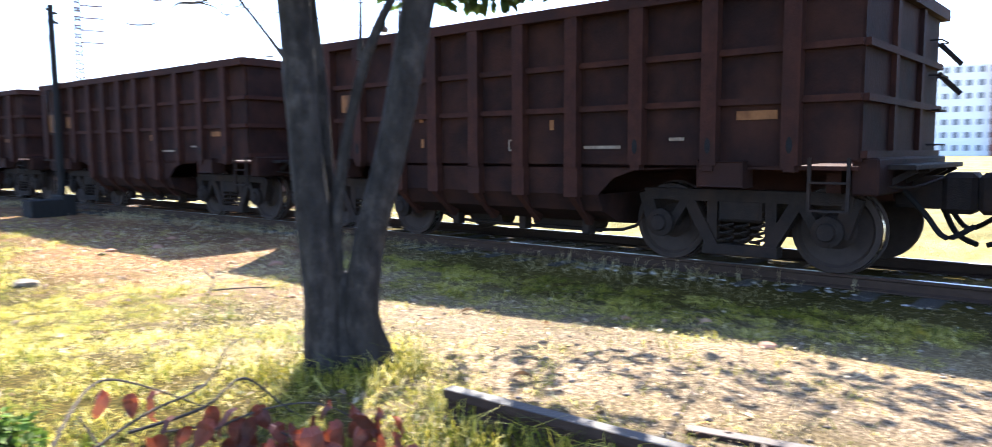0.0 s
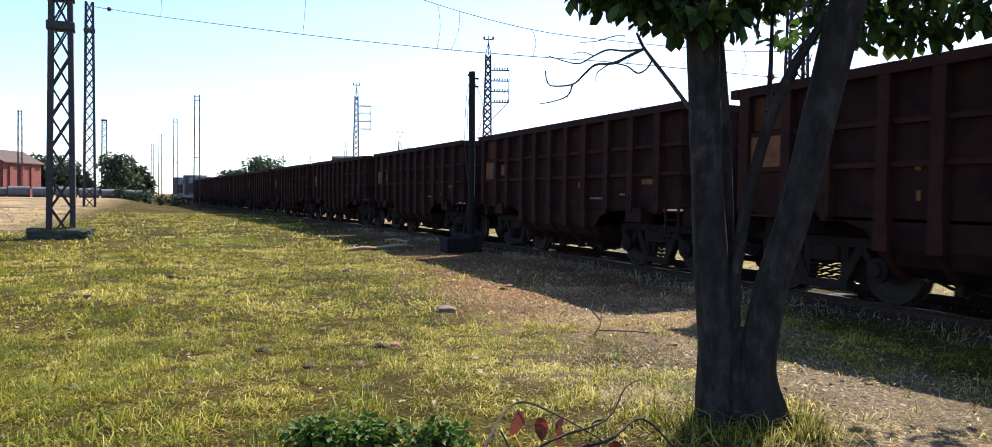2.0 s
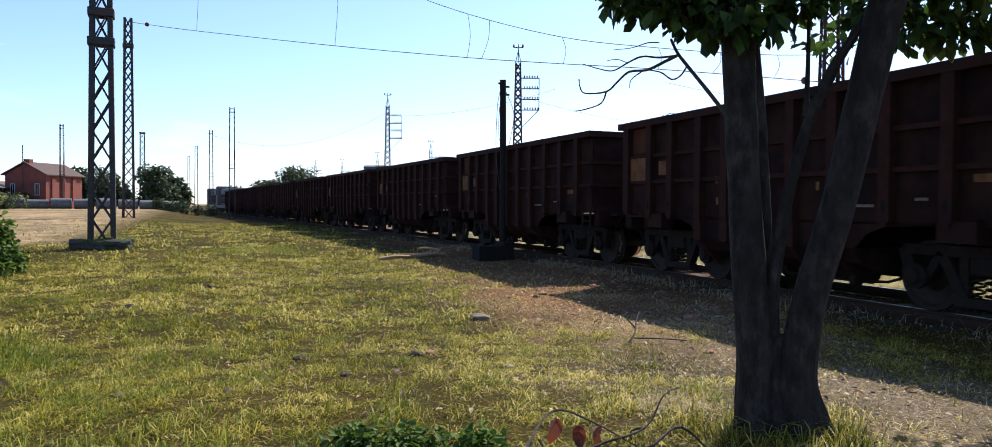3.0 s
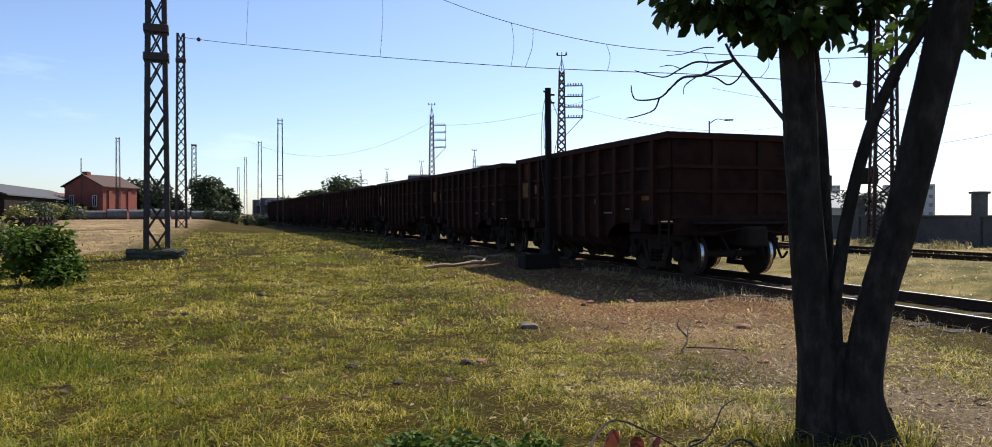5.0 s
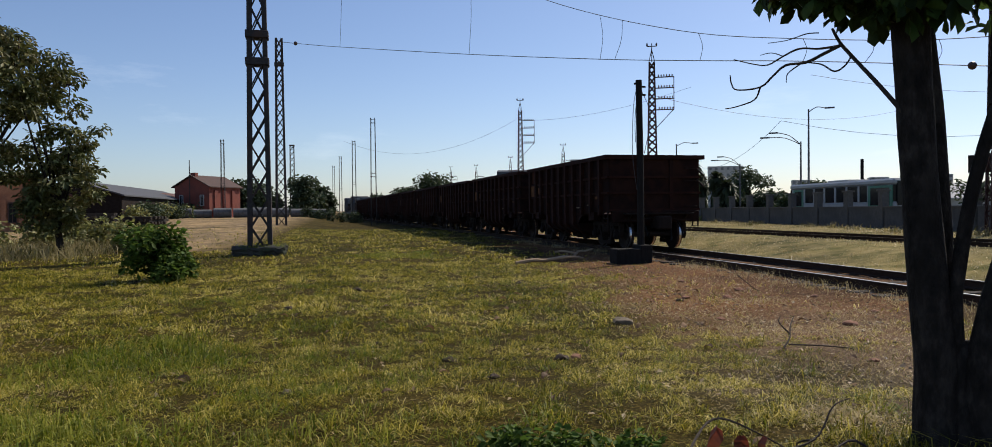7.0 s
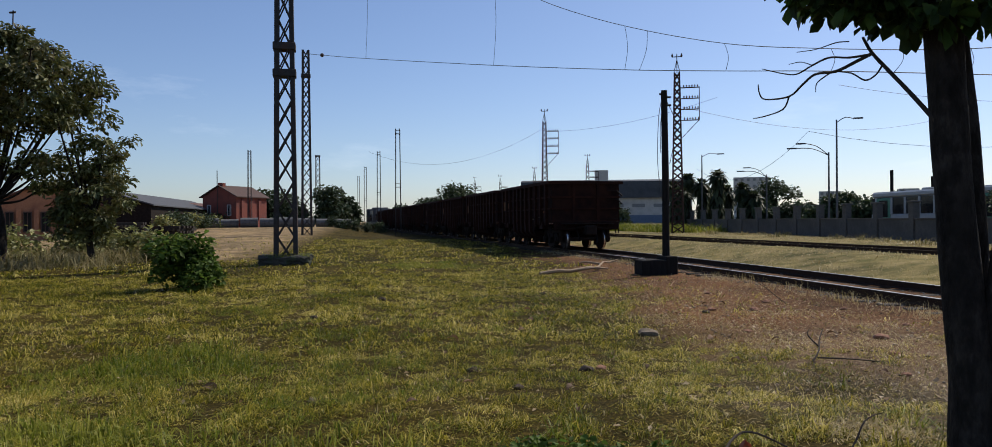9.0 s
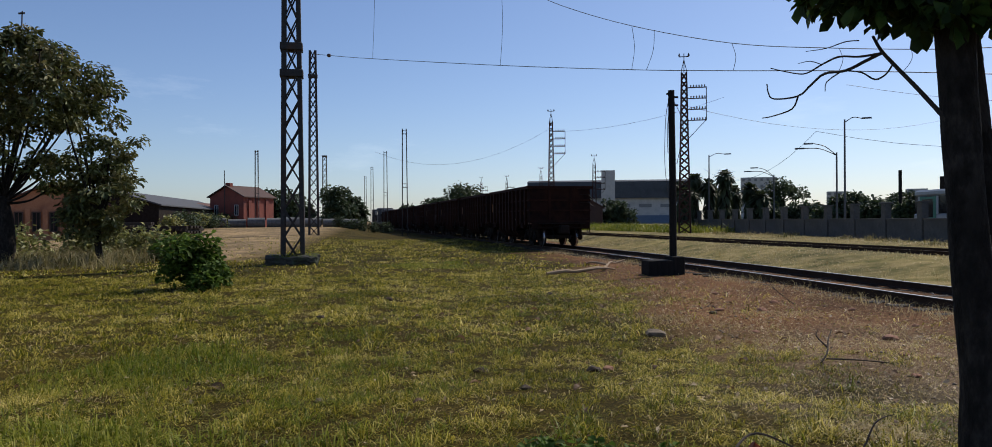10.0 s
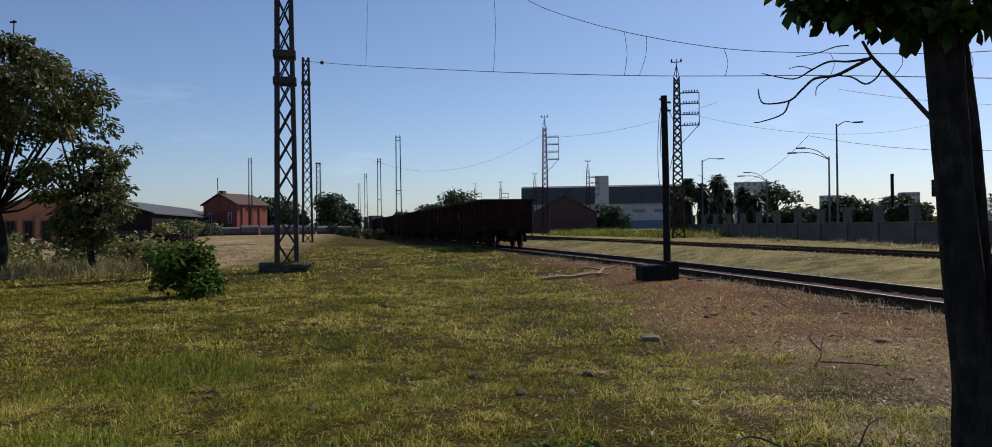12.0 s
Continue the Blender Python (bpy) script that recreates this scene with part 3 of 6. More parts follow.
def build_wagon():
    wagon = thing("gondola_wagon", Matrix(), "rusty brown open-top steel gondola wagon rolling on the track", "freight wagon", "wagons of the train")
    L = WAGON_LENGTH
    XW, XP, ZT = 1.54, 1.66, 3.17
    for s in (-1, 1):
        # side wall: lower edge drops between the bogies
        bm = bmesh.new()
        prof = [(0, 1.4), (-0.6, 1.34), (-2.0, 1.28), (-2.3, 1.18), (-2.5, 0.98), (-5.95, 0.98), (-6.15, 1.18), (-6.45, 1.28), (-8.2, 1.34), (-L, 1.4)]
        outer, inner = [], []
        for y, z in prof:
            outer.append((bm.verts.new((s * XW, y, z)), bm.verts.new((s * XW, y, ZT - 0.03))))
            inner.append((bm.verts.new((s * (XW - 0.02), y, z)), bm.verts.new((s * (XW - 0.02), y, ZT - 0.03))))
        for a, b in ((outer, 1), (inner, -1)):
            for p, q in zip(a, a[1:]):
                bm.faces.new((p[0], q[0], q[1], p[1]))
        for p, q, pi, qi in zip(outer, outer[1:], inner, inner[1:]):
            bm.faces.new((p[0], q[0], qi[0], pi[0]))
        side = part("side_wall", bm, PANEL, wagon)
        # bent-in belly below the side, between the bogies
        bm = bmesh.new()
        rows_b = [(XW, 0.99), (XW - 0.12, 0.78), (XW - 0.5, 0.62), (0.3, 0.55)]
        vs = [[bm.verts.new((s * x, y, z)) for x, z in rows_b] for y in (-2.5, -5.95)]
        for i in range(3):
            bm.faces.new((vs[0][i], vs[0][i + 1], vs[1][i + 1], vs[1][i]))
        for y_i in (0, 1):
            bm.faces.new(vs[y_i] + [bm.verts.new((s * 0.3, (-2.5, -5.95)[y_i], 0.99))])
        part("belly_plate", bm, PANEL, wagon)
        bm = bmesh.new()
        beam(bm, (s * (XW + 0.03), 0.03, ZT - 0.065), (s * (XW + 0.03), -L - 0.03, ZT - 0.065), 0.2, 0.13)
        part("top_rim", bm, RUST, wagon)
        for z in (2.48, 1.98):
            for a, b in zip(POSTS, POSTS[1:] + [-L - 0.09]):
                part("side_rail", beam(bmesh.new(), (s * (XW + 0.03), a - 0.07, z), (s * (XW + 0.03), b + 0.07, z), 0.06, 0.065), RUST, side)
        for i, y in enumerate(POSTS):
            bm = bmesh.new()
            w = 0.17 if i else 0.2
            if 3 <= i <= 7:
                box(bm, (s * XW, y - w / 2, 1.3), (s * XP, y + w / 2, ZT - 0.12))
                box(bm, (s * XW, y - w / 2 - 0.012, 0.95), (s * (XP - 0.012), y + w / 2 + 0.012, 1.3))
                beam(bm, (s * (XP - 0.07), y, 1.0), (s * (XW - 0.35), y, 0.64), w * 0.8, 0.09, (0, 1, 0))
            else:
                z0 = 1.28 if i else 1.36
                oval_hole_post(bm, s * XW, s * XP, y, w, z0, ZT - 0.12)
            post = part("side_post", bm, RUST, wagon)
            if i in (1, 2, 8, 9, 10):
                # a near-black disc stands in for the shade inside the slot
                bm = bmesh.new()
                lathe(bm, [(s * (XP - 0.01), 0.036), (s * (XP + 0.003), 0.036)], 10)
                bm.transform(pose(0, y, 1.54) @ Matrix.Diagonal((1, 0.9, 2.3, 1)))
                part("slot", bm, RUBBER, post, "dark slot in the post foot")
        # rope-hauling plates at the bogies
        for y in (-1.22, -7.47):
            bm = bmesh.new()
            box(bm, (s * 1.4, y - 0.27, 1.12), (s * 1.63, y + 0.23, 1.38), bevel=0.015)
            part("jacking_pad", bm, RUST, wagon)
        # painted sign near the leading end, with worn marks
        for y0, y1, z0, z1 in ((-0.27, -0.93, 2.0, 2.46), (-1.3, -1.6, 2.1, 2.36)):
            bm = bmesh.new()
            box(bm, (s * XW, y1, z0), (s * (XW + 0.055), y0, z1))
            sign = part("sign_panel", bm, PLATE, wagon, "faded ochre panel with worn marks")
            if z0 < 2:
                for k in range(3):
                    bm = bmesh.new()
                    yk = y0 - 0.12 - 0.17 * k
                    box(bm, (s * (XW + 0.055), yk - 0.045, 2.1), (s * (XW + 0.058), yk + 0.045, 2.27), bevel=0.0)
                    part("mark", bm, WHITE_MARK, sign, "worn white mark")
        # orange rust-streaked sheet over the sign
        part("rusted_patch", box(bmesh.new(), (s * XW, -0.93, 2.55), (s * (XW + 0.006), -0.26, 3.03)), STREAK, wagon, "orange rust-streaked sheet")
        letter = part("stencil_letter", stencil("D", 0.15), WHITE_MARK, wagon, "small white stencilled letter D")
        letter.matrix_basis = pose(s * (XW + 0.004), -4.58 if s < 0 else -4.68, 1.5, 90, 0, -90 if s < 0 else 90)
        for k, (ya, za, wa) in enumerate(((-3.0, 1.9, 0.07), (-3.02, 1.55, 0.05), (-5.28, 1.75, 0.06), (-6.0, 1.52, 0.5), (-6.95, 1.6, 0.18))):
            part("stencil_mark", box(bmesh.new(), (s * XW, ya - wa / 2, za), (s * (XW + 0.004), ya + wa / 2, za + (0.035 if wa > 0.1 else 0.12))), PLATE if k < 3 else WHITE_MARK, wagon, "faint worn stencil mark")
        bm = bmesh.new()
        box(bm, (s * XW, -8.04, 1.8), (s * (XW + 0.012), -7.62, 1.89))
        part("data_plate", bm, PLATE, wagon, "small ochre data plate")
        # foot step at the rear corner
        bm = bmesh.new()
        for yy in (-8.72, -8.36):
            beam(bm, (s * 1.54, yy, 1.42), (s * 1.54, yy, 0.9), 0.03, 0.04)
        for z in (0.91, 1.18):
            beam(bm, (s * 1.54, -8.72, z), (s * 1.54, -8.36, z), 0.08, 0.02)
        part("foot_step", bm, BOGIE, wagon)
    for e, y in ((1, 0), (-1, -L)):
        bm = bmesh.new()
        box(bm, (-XW + 0.022, y - 0.02, 1.38), (XW - 0.022, y + 0.02, ZT - 0.035))
        endw = part("end_wall", bm, PANEL, wagon)
        bm = bmesh.new()
        beam(bm, (-1.69, y + e * 0.02, ZT - 0.065), (1.69, y + e * 0.02, ZT - 0.065), 0.16, 0.13)
        part("end_rim", bm, RUST, wagon)
        for z in (2.48, 1.98, 1.45):
            bm = bmesh.new()
            beam(bm, (-XW, y + e * 0.045, z), (XW, y + e * 0.045, z), 0.06, 0.07)
            part("end_rail", bm, RUST, endw)
        for x in (-0.55, 0.55):
            bm = bmesh.new()
            box(bm, (x - 0.06, min(y, y + e * 0.07), 1.1), (x + 0.06, max(y, y + e * 0.07), ZT - 0.1))
            part("end_post", bm, RUST, endw)
        for k in range(4):
            bm = bmesh.new()
            z = 1.55 + 0.4 * k
            tube(bm, [(1.0, y + e * 0.03, z), (1.02, y + e * 0.15, z), (1.4, y + e * 0.15, z), (1.42, y + e * 0.03, z)], 0.012, 5)
            part("grab_iron", bm, BOGIE, endw)
        # end platform on brackets, added to darken the bright gap between wagons
        bm = bmesh.new()
        box(bm, (-1.15, min(y + e * 0.08, y + e * 0.4), 1.3), (1.15, max(y + e * 0.08, y + e * 0.4), 1.35), bevel=0.008)
        part("end_platform", bm, BOGIE, wagon)
        for x in (-0.95, -0.4, 0.4, 0.95):
            part("platform_bracket", beam(bmesh.new(), (x, y + e * 0.06, 1.12), (x, y + e * 0.36, 1.3), 0.05, 0.06), BOGIE, wagon)
        for x in (-0.75, 0.8):
            part("uncoupling_rod", tube(bmesh.new(), curve_points([(x * 1.5, y + e * 0.12, 1.15), (x, y + e * 0.3, 1.12), (x * 0.35, y + e * 0.45, 1.2), (0.05, y + e * 0.55, 1.22)], 3), 0.016, 5), BOGIE, wagon)
        # draft gear: headstock, coupler, hose
        bm = bmesh.new()
        box(bm, (-1.46, min(y - e * 0.08, y + e * 0.16), 1.06), (1.46, max(y - e * 0.08, y + e * 0.16), 1.42), bevel=0.02)
        part("headstock", bm, PANEL, wagon)
        bm = bmesh.new()
        beam(bm, (0, y, 1.05), (0, y + e * 0.55, 1.05), 0.3, 0.34)
        box(bm, (-0.24, min(y + e * 0.45, y + e * 0.76), 0.84), (0.24, max(y + e * 0.45, y + e * 0.76), 1.26), bevel=0.05)
        part("coupler", bm, BOGIE, wagon)
        bm = bmesh.new()
        tube(bm, curve_points([(0.35, y, 1.05), (0.36, y + e * 0.3, 0.95), (0.33, y + e * 0.5, 0.6), (0.2, y + e * 0.72, 0.5)], 4), 0.03, 6)
        part("brake_hose", bm, RUBBER, wagon)
    # handbrake gear on the trailing end
    for x in (-0.5, 0.7):
        part("brake_hose", tube(bmesh.new(), curve_points([(x, -L - 0.1, 1.15), (x + 0.05, -L - 0.35, 0.85), (x + 0.02, -L - 0.55, 0.62), (x - 0.05, -L - 0.8, 0.75)], 4), 0.028, 6), RUBBER, wagon)
    bm = bmesh.new()
    for z in (2.75, 2.4):
        beam(bm, (1.42, -L - 0.05, z), (1.58, -L - 0.26, z - 0.24), 0.045, 0.05)
    part("brake_lever", bm, BOGIE, wagon)
    bm = bmesh.new()
    box(bm, (-XW, -L, 1.3), (XW, 0, 1.34))
    box(bm, (-0.25, -L, 0.95), (0.25, 0, 1.3))
    part("floor_frame", bm, RUST, wagon)
    # slack brake rigging under the belly
    bm = bmesh.new()
    beam(bm, (0.4, -2.4, 0.6), (0.4, -6.6, 0.6), 0.04, 0.04)
    lathe_bm = bmesh.new()
    part("brake_rod", bm, BOGIE, wagon)
    for xx, y0, y1, zz in ((-0.9, -2.7, -6.2, 0.52), (0.95, -3.0, -5.6, 0.5)):
        part("air_pipe", tube(bmesh.new(), curve_points([(xx, y0, zz + 0.2), (xx, y0 - 0.3, zz), (xx, (y0 + y1) / 2, zz - 0.03), (xx, y1 + 0.3, zz), (xx, y1, zz + 0.2)], 3), 0.022, 6), BOGIE, wagon)
    for xx, yy in ((-1.0, -3.2), (-0.95, -4.4), (-1.05, -5.5), (0.9, -3.8), (1.0, -5.0)):
        part("hopper_lug", box(bmesh.new(), (xx - 0.08, yy - 0.06, 0.45), (xx + 0.08, yy + 0.06, 0.75), bevel=0.015), BOGIE, wagon)
    air = part("air_tank", lathe(bmesh.new(), [(-0.55, 0.05), (-0.5, 0.17), (0.5, 0.17), (0.55, 0.05)], 12), BOGIE, wagon)
    air.matrix_basis = pose(-0.75, -5.0, 0.62, 0, 0, 90)
    for e, yy in ((1, -0.3), (-1, -8.5)):
        part("end_sill_brace", beam(bmesh.new(), (-1.25, yy, 1.2), (1.25, yy, 1.2), 0.14, 0.26), RUST, wagon)
    lathe(lathe_bm, [(-0.3, 0.16), (0.25, 0.16)], 12)
    cylinder = part("brake_cylinder", lathe_bm, BOGIE, wagon)
    cylinder.matrix_basis = pose(-0.7, -3.6, 0.6, 0, 0, 90)
    for y in (-1.25, -7.5):
        build_bogie(wagon, y)
    return wagon


def train_pose(front):
    """The pose of a vehicle of a wagon's length whose leading end is at front along the track."""
    y = front - WAGON_LENGTH / 2
    a = math.degrees(math.atan2(track_x(y + 3) - track_x(y - 3), 6))
    return pose(track_x(y), y, 0, 0, 0, -a) @ pose(0, WAGON_LENGTH / 2, 0)


wagons = [build_wagon()]
for number in range(1, 10):
    wagons.append(copy_thing(wagons[0], train_pose(FRONT_0 - WAGON_PITCH + number * WAGON_PITCH)))
wagons[0].matrix_basis = train_pose(FRONT_0 - WAGON_PITCH)
tagged(wagons[0], "last rusty gondola wagon of the train, its rear end free")


def build_locomotive():
    loco = thing("locomotive", Matrix(), "dusty dark diesel locomotive hauling the train", "locomotive", "locomotives")
    bm = bmesh.new()
    box(bm, (-1.5, -17, 0.95), (1.5, 0, 1.35), bevel=0.04)
    part("underframe", bm, LOCO, loco)
    bm = bmesh.new()
    box(bm, (-0.95, -16.2, 1.35), (0.95, -4.6, 3.7), bevel=0.12)
    hood = part("long_hood", bm, LOCO, loco)
    for k in range(9):
        bm = bmesh.new()
        box(bm, (-0.97, -15.6 + k * 1.2, 1.6), (0.97, -14.7 + k * 1.2, 2.9))
        part("hood_door", bm, BOGIE, hood)
    bm = bmesh.new()
    box(bm, (-1.5, -4.6, 1.35), (1.5, -2.2, 4.1), bevel=0.12)
    cab = part("cab", bm, LOCO, loco)
    for s in (-1, 1):
        bm = bmesh.new()
        box(bm, (s * 1.49, -4.1, 2.8), (s * 1.515, -2.7, 3.5))
        part("window", bm, GLASS, cab)
    bm = bmesh.new()
    for x in (-0.8, 0.35):
        box(bm, (x, -4.64, 2.9), (x + 0.45, -4.59, 3.6))
    part("rear_window", bm, GLASS, cab)
    bm = bmesh.new()
    box(bm, (-0.95, -2.2, 1.35), (0.95, -0.5, 2.8), bevel=0.12)
    part("short_hood", bm, LOCO, loco)
    for s in (-1, 1):
        for k in range(8):
            bm = bmesh.new()
            tube(bm, [(s * 1.45, -16.5 + 2.0 * k, 1.35), (s * 1.45, -16.5 + 2.0 * k, 2.35)], 0.02, 5)
            part("stanchion", bm, WHITE_MARK, loco)
        bm = bmesh.new()
        tube(bm, [(s * 1.45, -16.5, 2.35), (s * 1.45, -2.5, 2.35)], 0.02, 5)
        part("handrail", bm, WHITE_MARK, loco)
    bm = bmesh.new()
    box(bm, (-1.2, -10, 0.45), (1.2, -6.5, 0.95), bevel=0.1)
    part("fuel_tank", bm, BOGIE, loco)
    for y in (-13.6, -3.4):
        bm = bmesh.new()
        box(bm, (-1.2, y - 2, 0.55), (-1.0, y + 2, 0.9), bevel=0.05)
        box(bm, (1.0, y - 2, 0.55), (1.2, y + 2, 0.9), bevel=0.05)
        bog = part("bogie", bm, BOGIE, loco)
        for dy in (-1.6, 0, 1.6):
            for s in (-1, 1):
                bm = bmesh.new()
                lathe(bm, [(s * 0.78, 0.48), (s * 0.92, 0.45)], 16)
                wh = part("wheel", bm, WHEEL, bog)
                wh.matrix_basis = pose(0, y + dy, 0.67)
    return loco


LOCO_FRONT = FRONT_0 + 8 * WAGON_PITCH + 18.4


def loco_pose(front):
    y = front - 8.5
    a = math.degrees(math.atan2(track_x(y + 5) - track_x(y - 5), 10))
    return pose(track_x(y), y, 0, 0, 0, -a) @ pose(0, 8.5, 0)


locos = [build_locomotive()]
locos.append(copy_thing(locos[0], loco_pose(LOCO_FRONT + 18.2)))
locos[0].matrix_basis = loco_pose(LOCO_FRONT)


def motions():
    """The train pulls away along the track, its wheels turning; a bus drives along the road behind the wall."""
    times = [i * 0.5 for i in range(25)]
    for i, w in enumerate(wagons):
        walk(w, [(t, train_pose(FRONT_0 + (i - 1) * WAGON_PITCH + travelled(t))) for t in times])
        for bogie in w.children:
            if not bogie.name.startswith("bogie"):
                continue
            for ws in bogie.children:
                if ws.name.startswith("wheelset"):
                    y = ws.matrix_basis.translation.y
                    steps = 100
                    walk(ws, [(12.0 * k / steps, pose(0, y, 0.67, -math.degrees(travelled(12.0 * k / steps) / 0.45))) for k in range(steps + 1)])
    for i, lo in enumerate(locos):
        walk(lo, [(t, loco_pose(LOCO_FRONT + 18.2 * i + travelled(t))) for t in times])
    walk(bus, [(t, bus_pose(53.2 - 3.4 * (t - 5.5))) for t in times])


# ---- foliage helpers ----


def leaf_cloud(centers, radii, count, size, seed, droop=0.5, flat=0.75, shape=0.42):
    """Arrays for many small folded leaves round some centres. Returns verts, corners, sizes."""
    rng = np.random.default_rng(seed)
    centers, radii = np.asarray(centers, float), np.asarray(radii, float)
    pick = rng.choice(len(centers), count, p=radii ** 2 / (radii ** 2).sum())
    d = rng.normal(size=(count, 3))
    d /= np.linalg.norm(d, axis=1)[:, None]
    r = radii[pick] * rng.uniform(0.15, 1, count) ** 0.5
    base = centers[pick] + d * r[:, None] * [1, 1, flat]
    az = np.arctan2(d[:, 1], d[:, 0]) + rng.normal(0, 0.9, count)
    pitch = rng.normal(-droop, 0.5, count)
    ln = size * rng.uniform(0.6, 1.25, count)
    along = np.stack([np.cos(az) * np.cos(pitch), np.sin(az) * np.cos(pitch), np.sin(pitch)], 1)
    side = np.stack([-np.sin(az), np.cos(az), np.zeros(count)], 1)
    roll = rng.normal(0, 0.6, count)
    up = np.cross(along, side)
    side = side * np.cos(roll)[:, None] + up * np.sin(roll)[:, None]
    up = np.cross(along, side)
    w = shape * ln
    rows = []
    for u, v, h in ((0, 0, 0), (0.35, -0.75, 0.08), (0.35, 0.75, 0.08), (0.72, -1, 0.1), (0.72, 1, 0.1), (1, 0, -0.06), (0.5, 0, -0.02)):
        rows.append(base + along * (u * ln)[:, None] + side * (v * w / 2)[:, None] + up * (h * ln)[:, None])
    verts = np.stack(rows, 1).reshape(-1, 3)
    i = np.arange(count)[:, None] * 7
    f = np.concatenate([i + [0, 6, 1], i + [0, 2, 6], i + [1, 6, 3], i + [2, 4, 6], i + [3, 6, 5], i + [4, 5, 6]], 1)
    return verts, f.ravel(), np.full(count * 6, 3)


def branch(bm, pts, r0, r1, seg=7, wobble=0.15, steps=5):
    line = curve_points(pts, steps)
    k = len(line) - 1
    tube(bm, line, [r0 + (r1 - r0) * i / k for i in range(k + 1)], seg, wobble)


# ---- the three-stemmed tree ----


def build_near_tree():
    tree = thing("tree", pose(3.21, 3.57, 0.17), "three-stemmed tree with grey bark and big glossy leaves", "tree")
    o = Vector((3.21, 3.57, 0.17))

    def at(p, k=0.885):
        """Design places, drawn in towards the viewpoint by k."""
        eye = Vector((0.25, -0.12, 1.515))
        return eye + (Vector(p) - eye) * k - o

    def stem(name, pts, radii, seg=18, wob=0.09):
        radii = [r * 0.78 for r in radii]
        line = curve_points([at(p) for p in pts], 5)
        k = len(line) - 1
        rr = [float(np.interp(i / k, np.linspace(0, 1, len(radii)), radii)) for i in range(k + 1)]
        return part(name, tube(bmesh.new(), line, rr, seg, wob), BARK, tree, smooth=True)
    stem("trunk", [(3.509, 4.123, -0.080), (3.498, 4.129, 0.120), (3.478, 4.136, 0.500), (3.446, 4.149, 0.880), (3.411, 4.179, 1.530), (3.384, 4.206, 2.180), (3.354, 4.226, 2.830), (3.253, 4.257, 3.600), (3.053, 4.457, 4.600)],
         [0.2, 0.165, 0.143, 0.134, 0.122, 0.12, 0.128, 0.09, 0.05])
    stem("trunk", [(3.669, 4.213, -0.080), (3.658, 4.246, 0.300), (3.626, 4.279, 0.900), (3.614, 4.294, 1.600), (3.574, 4.324, 2.300), (3.524, 4.364, 2.900), (3.544, 4.564, 3.700), (3.744, 4.864, 4.600)],
         [0.13, 0.11, 0.1, 0.09, 0.085, 0.08, 0.07, 0.04])
    stem("trunk", [(3.720, 3.940, -0.080), (3.700, 3.950, 0.120), (3.680, 3.960, 0.450), (3.727, 3.921, 0.880), (3.855, 3.811, 1.540), (3.948, 3.721, 2.180), (4.048, 3.632, 2.810), (4.180, 3.540, 3.500), (4.400, 3.500, 4.500)],
         [0.19, 0.162, 0.138, 0.122, 0.12, 0.123, 0.13, 0.09, 0.05])
    stem("limb", [(3.578, 4.076, 0.450), (3.558, 4.076, 0.900), (3.571, 4.059, 1.110), (3.621, 4.025, 1.530), (3.711, 3.945, 2.030), (3.806, 3.859, 2.360), (3.918, 3.786, 2.590), (4.118, 3.736, 2.900)],
         [0.06, 0.055, 0.05, 0.046, 0.043, 0.04, 0.034, 0.02], 10)
    # the stems grow together in a lobed, flaring foot
    bm = bmesh.new()
    mid = (at((3.5, 4.13, 0)) + at((3.72, 3.94, 0))) / 2
    across = (at((3.72, 3.94, 0)) - at((3.5, 4.13, 0))).normalized()
    depth = Vector((-across.y, across.x, 0))
    rings = []
    for z, a, b in ((-0.12, 0.33, 0.2), (0.02, 0.28, 0.15), (0.12, 0.24, 0.115), (0.25, 0.21, 0.09), (0.4, 0.18, 0.07), (0.52, 0.13, 0.05), (0.6, 0.05, 0.03)):
        ring = []
        for k in range(26):
            w = 2 * math.pi * k / 26
            lobe = 1 + (0.1 * math.cos(5 * w + 0.7) + 0.06 * math.cos(9 * w)) * max(0.0, 1 - z / 0.4) + 0.06 * noise.noise(Vector((math.cos(w) * 2, math.sin(w) * 2, z * 5)))
            pinch = 1 - 0.22 * abs(math.sin(w)) ** 6
            ring.append(bm.verts.new(Vector((mid.x, mid.y, z)) + across * (a * lobe * math.cos(w)) + depth * (b * lobe * pinch * math.sin(w))))
        rings.append(ring)
    for a, b in zip(rings, rings[1:]):
        for k in range(26):
            bm.faces.new((a[k], a[(k + 1) % 26], b[(k + 1) % 26], b[k]))
    bm.faces.new(rings[-1])
    part("root_flare", bm, BARK, tree, smooth=True)
    # small branches on the thin limb
    bm = bmesh.new()
    branch(bm, [at(p) for p in ((3.7, 3.95, 2.1), (3.74, 3.98, 2.4), (3.76, 4.0, 2.75))], 0.018, 0.01, 6)
    branch(bm, [at(p) for p in ((3.72, 3.93, 2.15), (3.8, 3.9, 2.24), (3.86, 3.86, 2.36))], 0.012, 0.006, 6)
    part("branch", bm, BARK, tree)
    # dead leafless branch
    bm = bmesh.new()
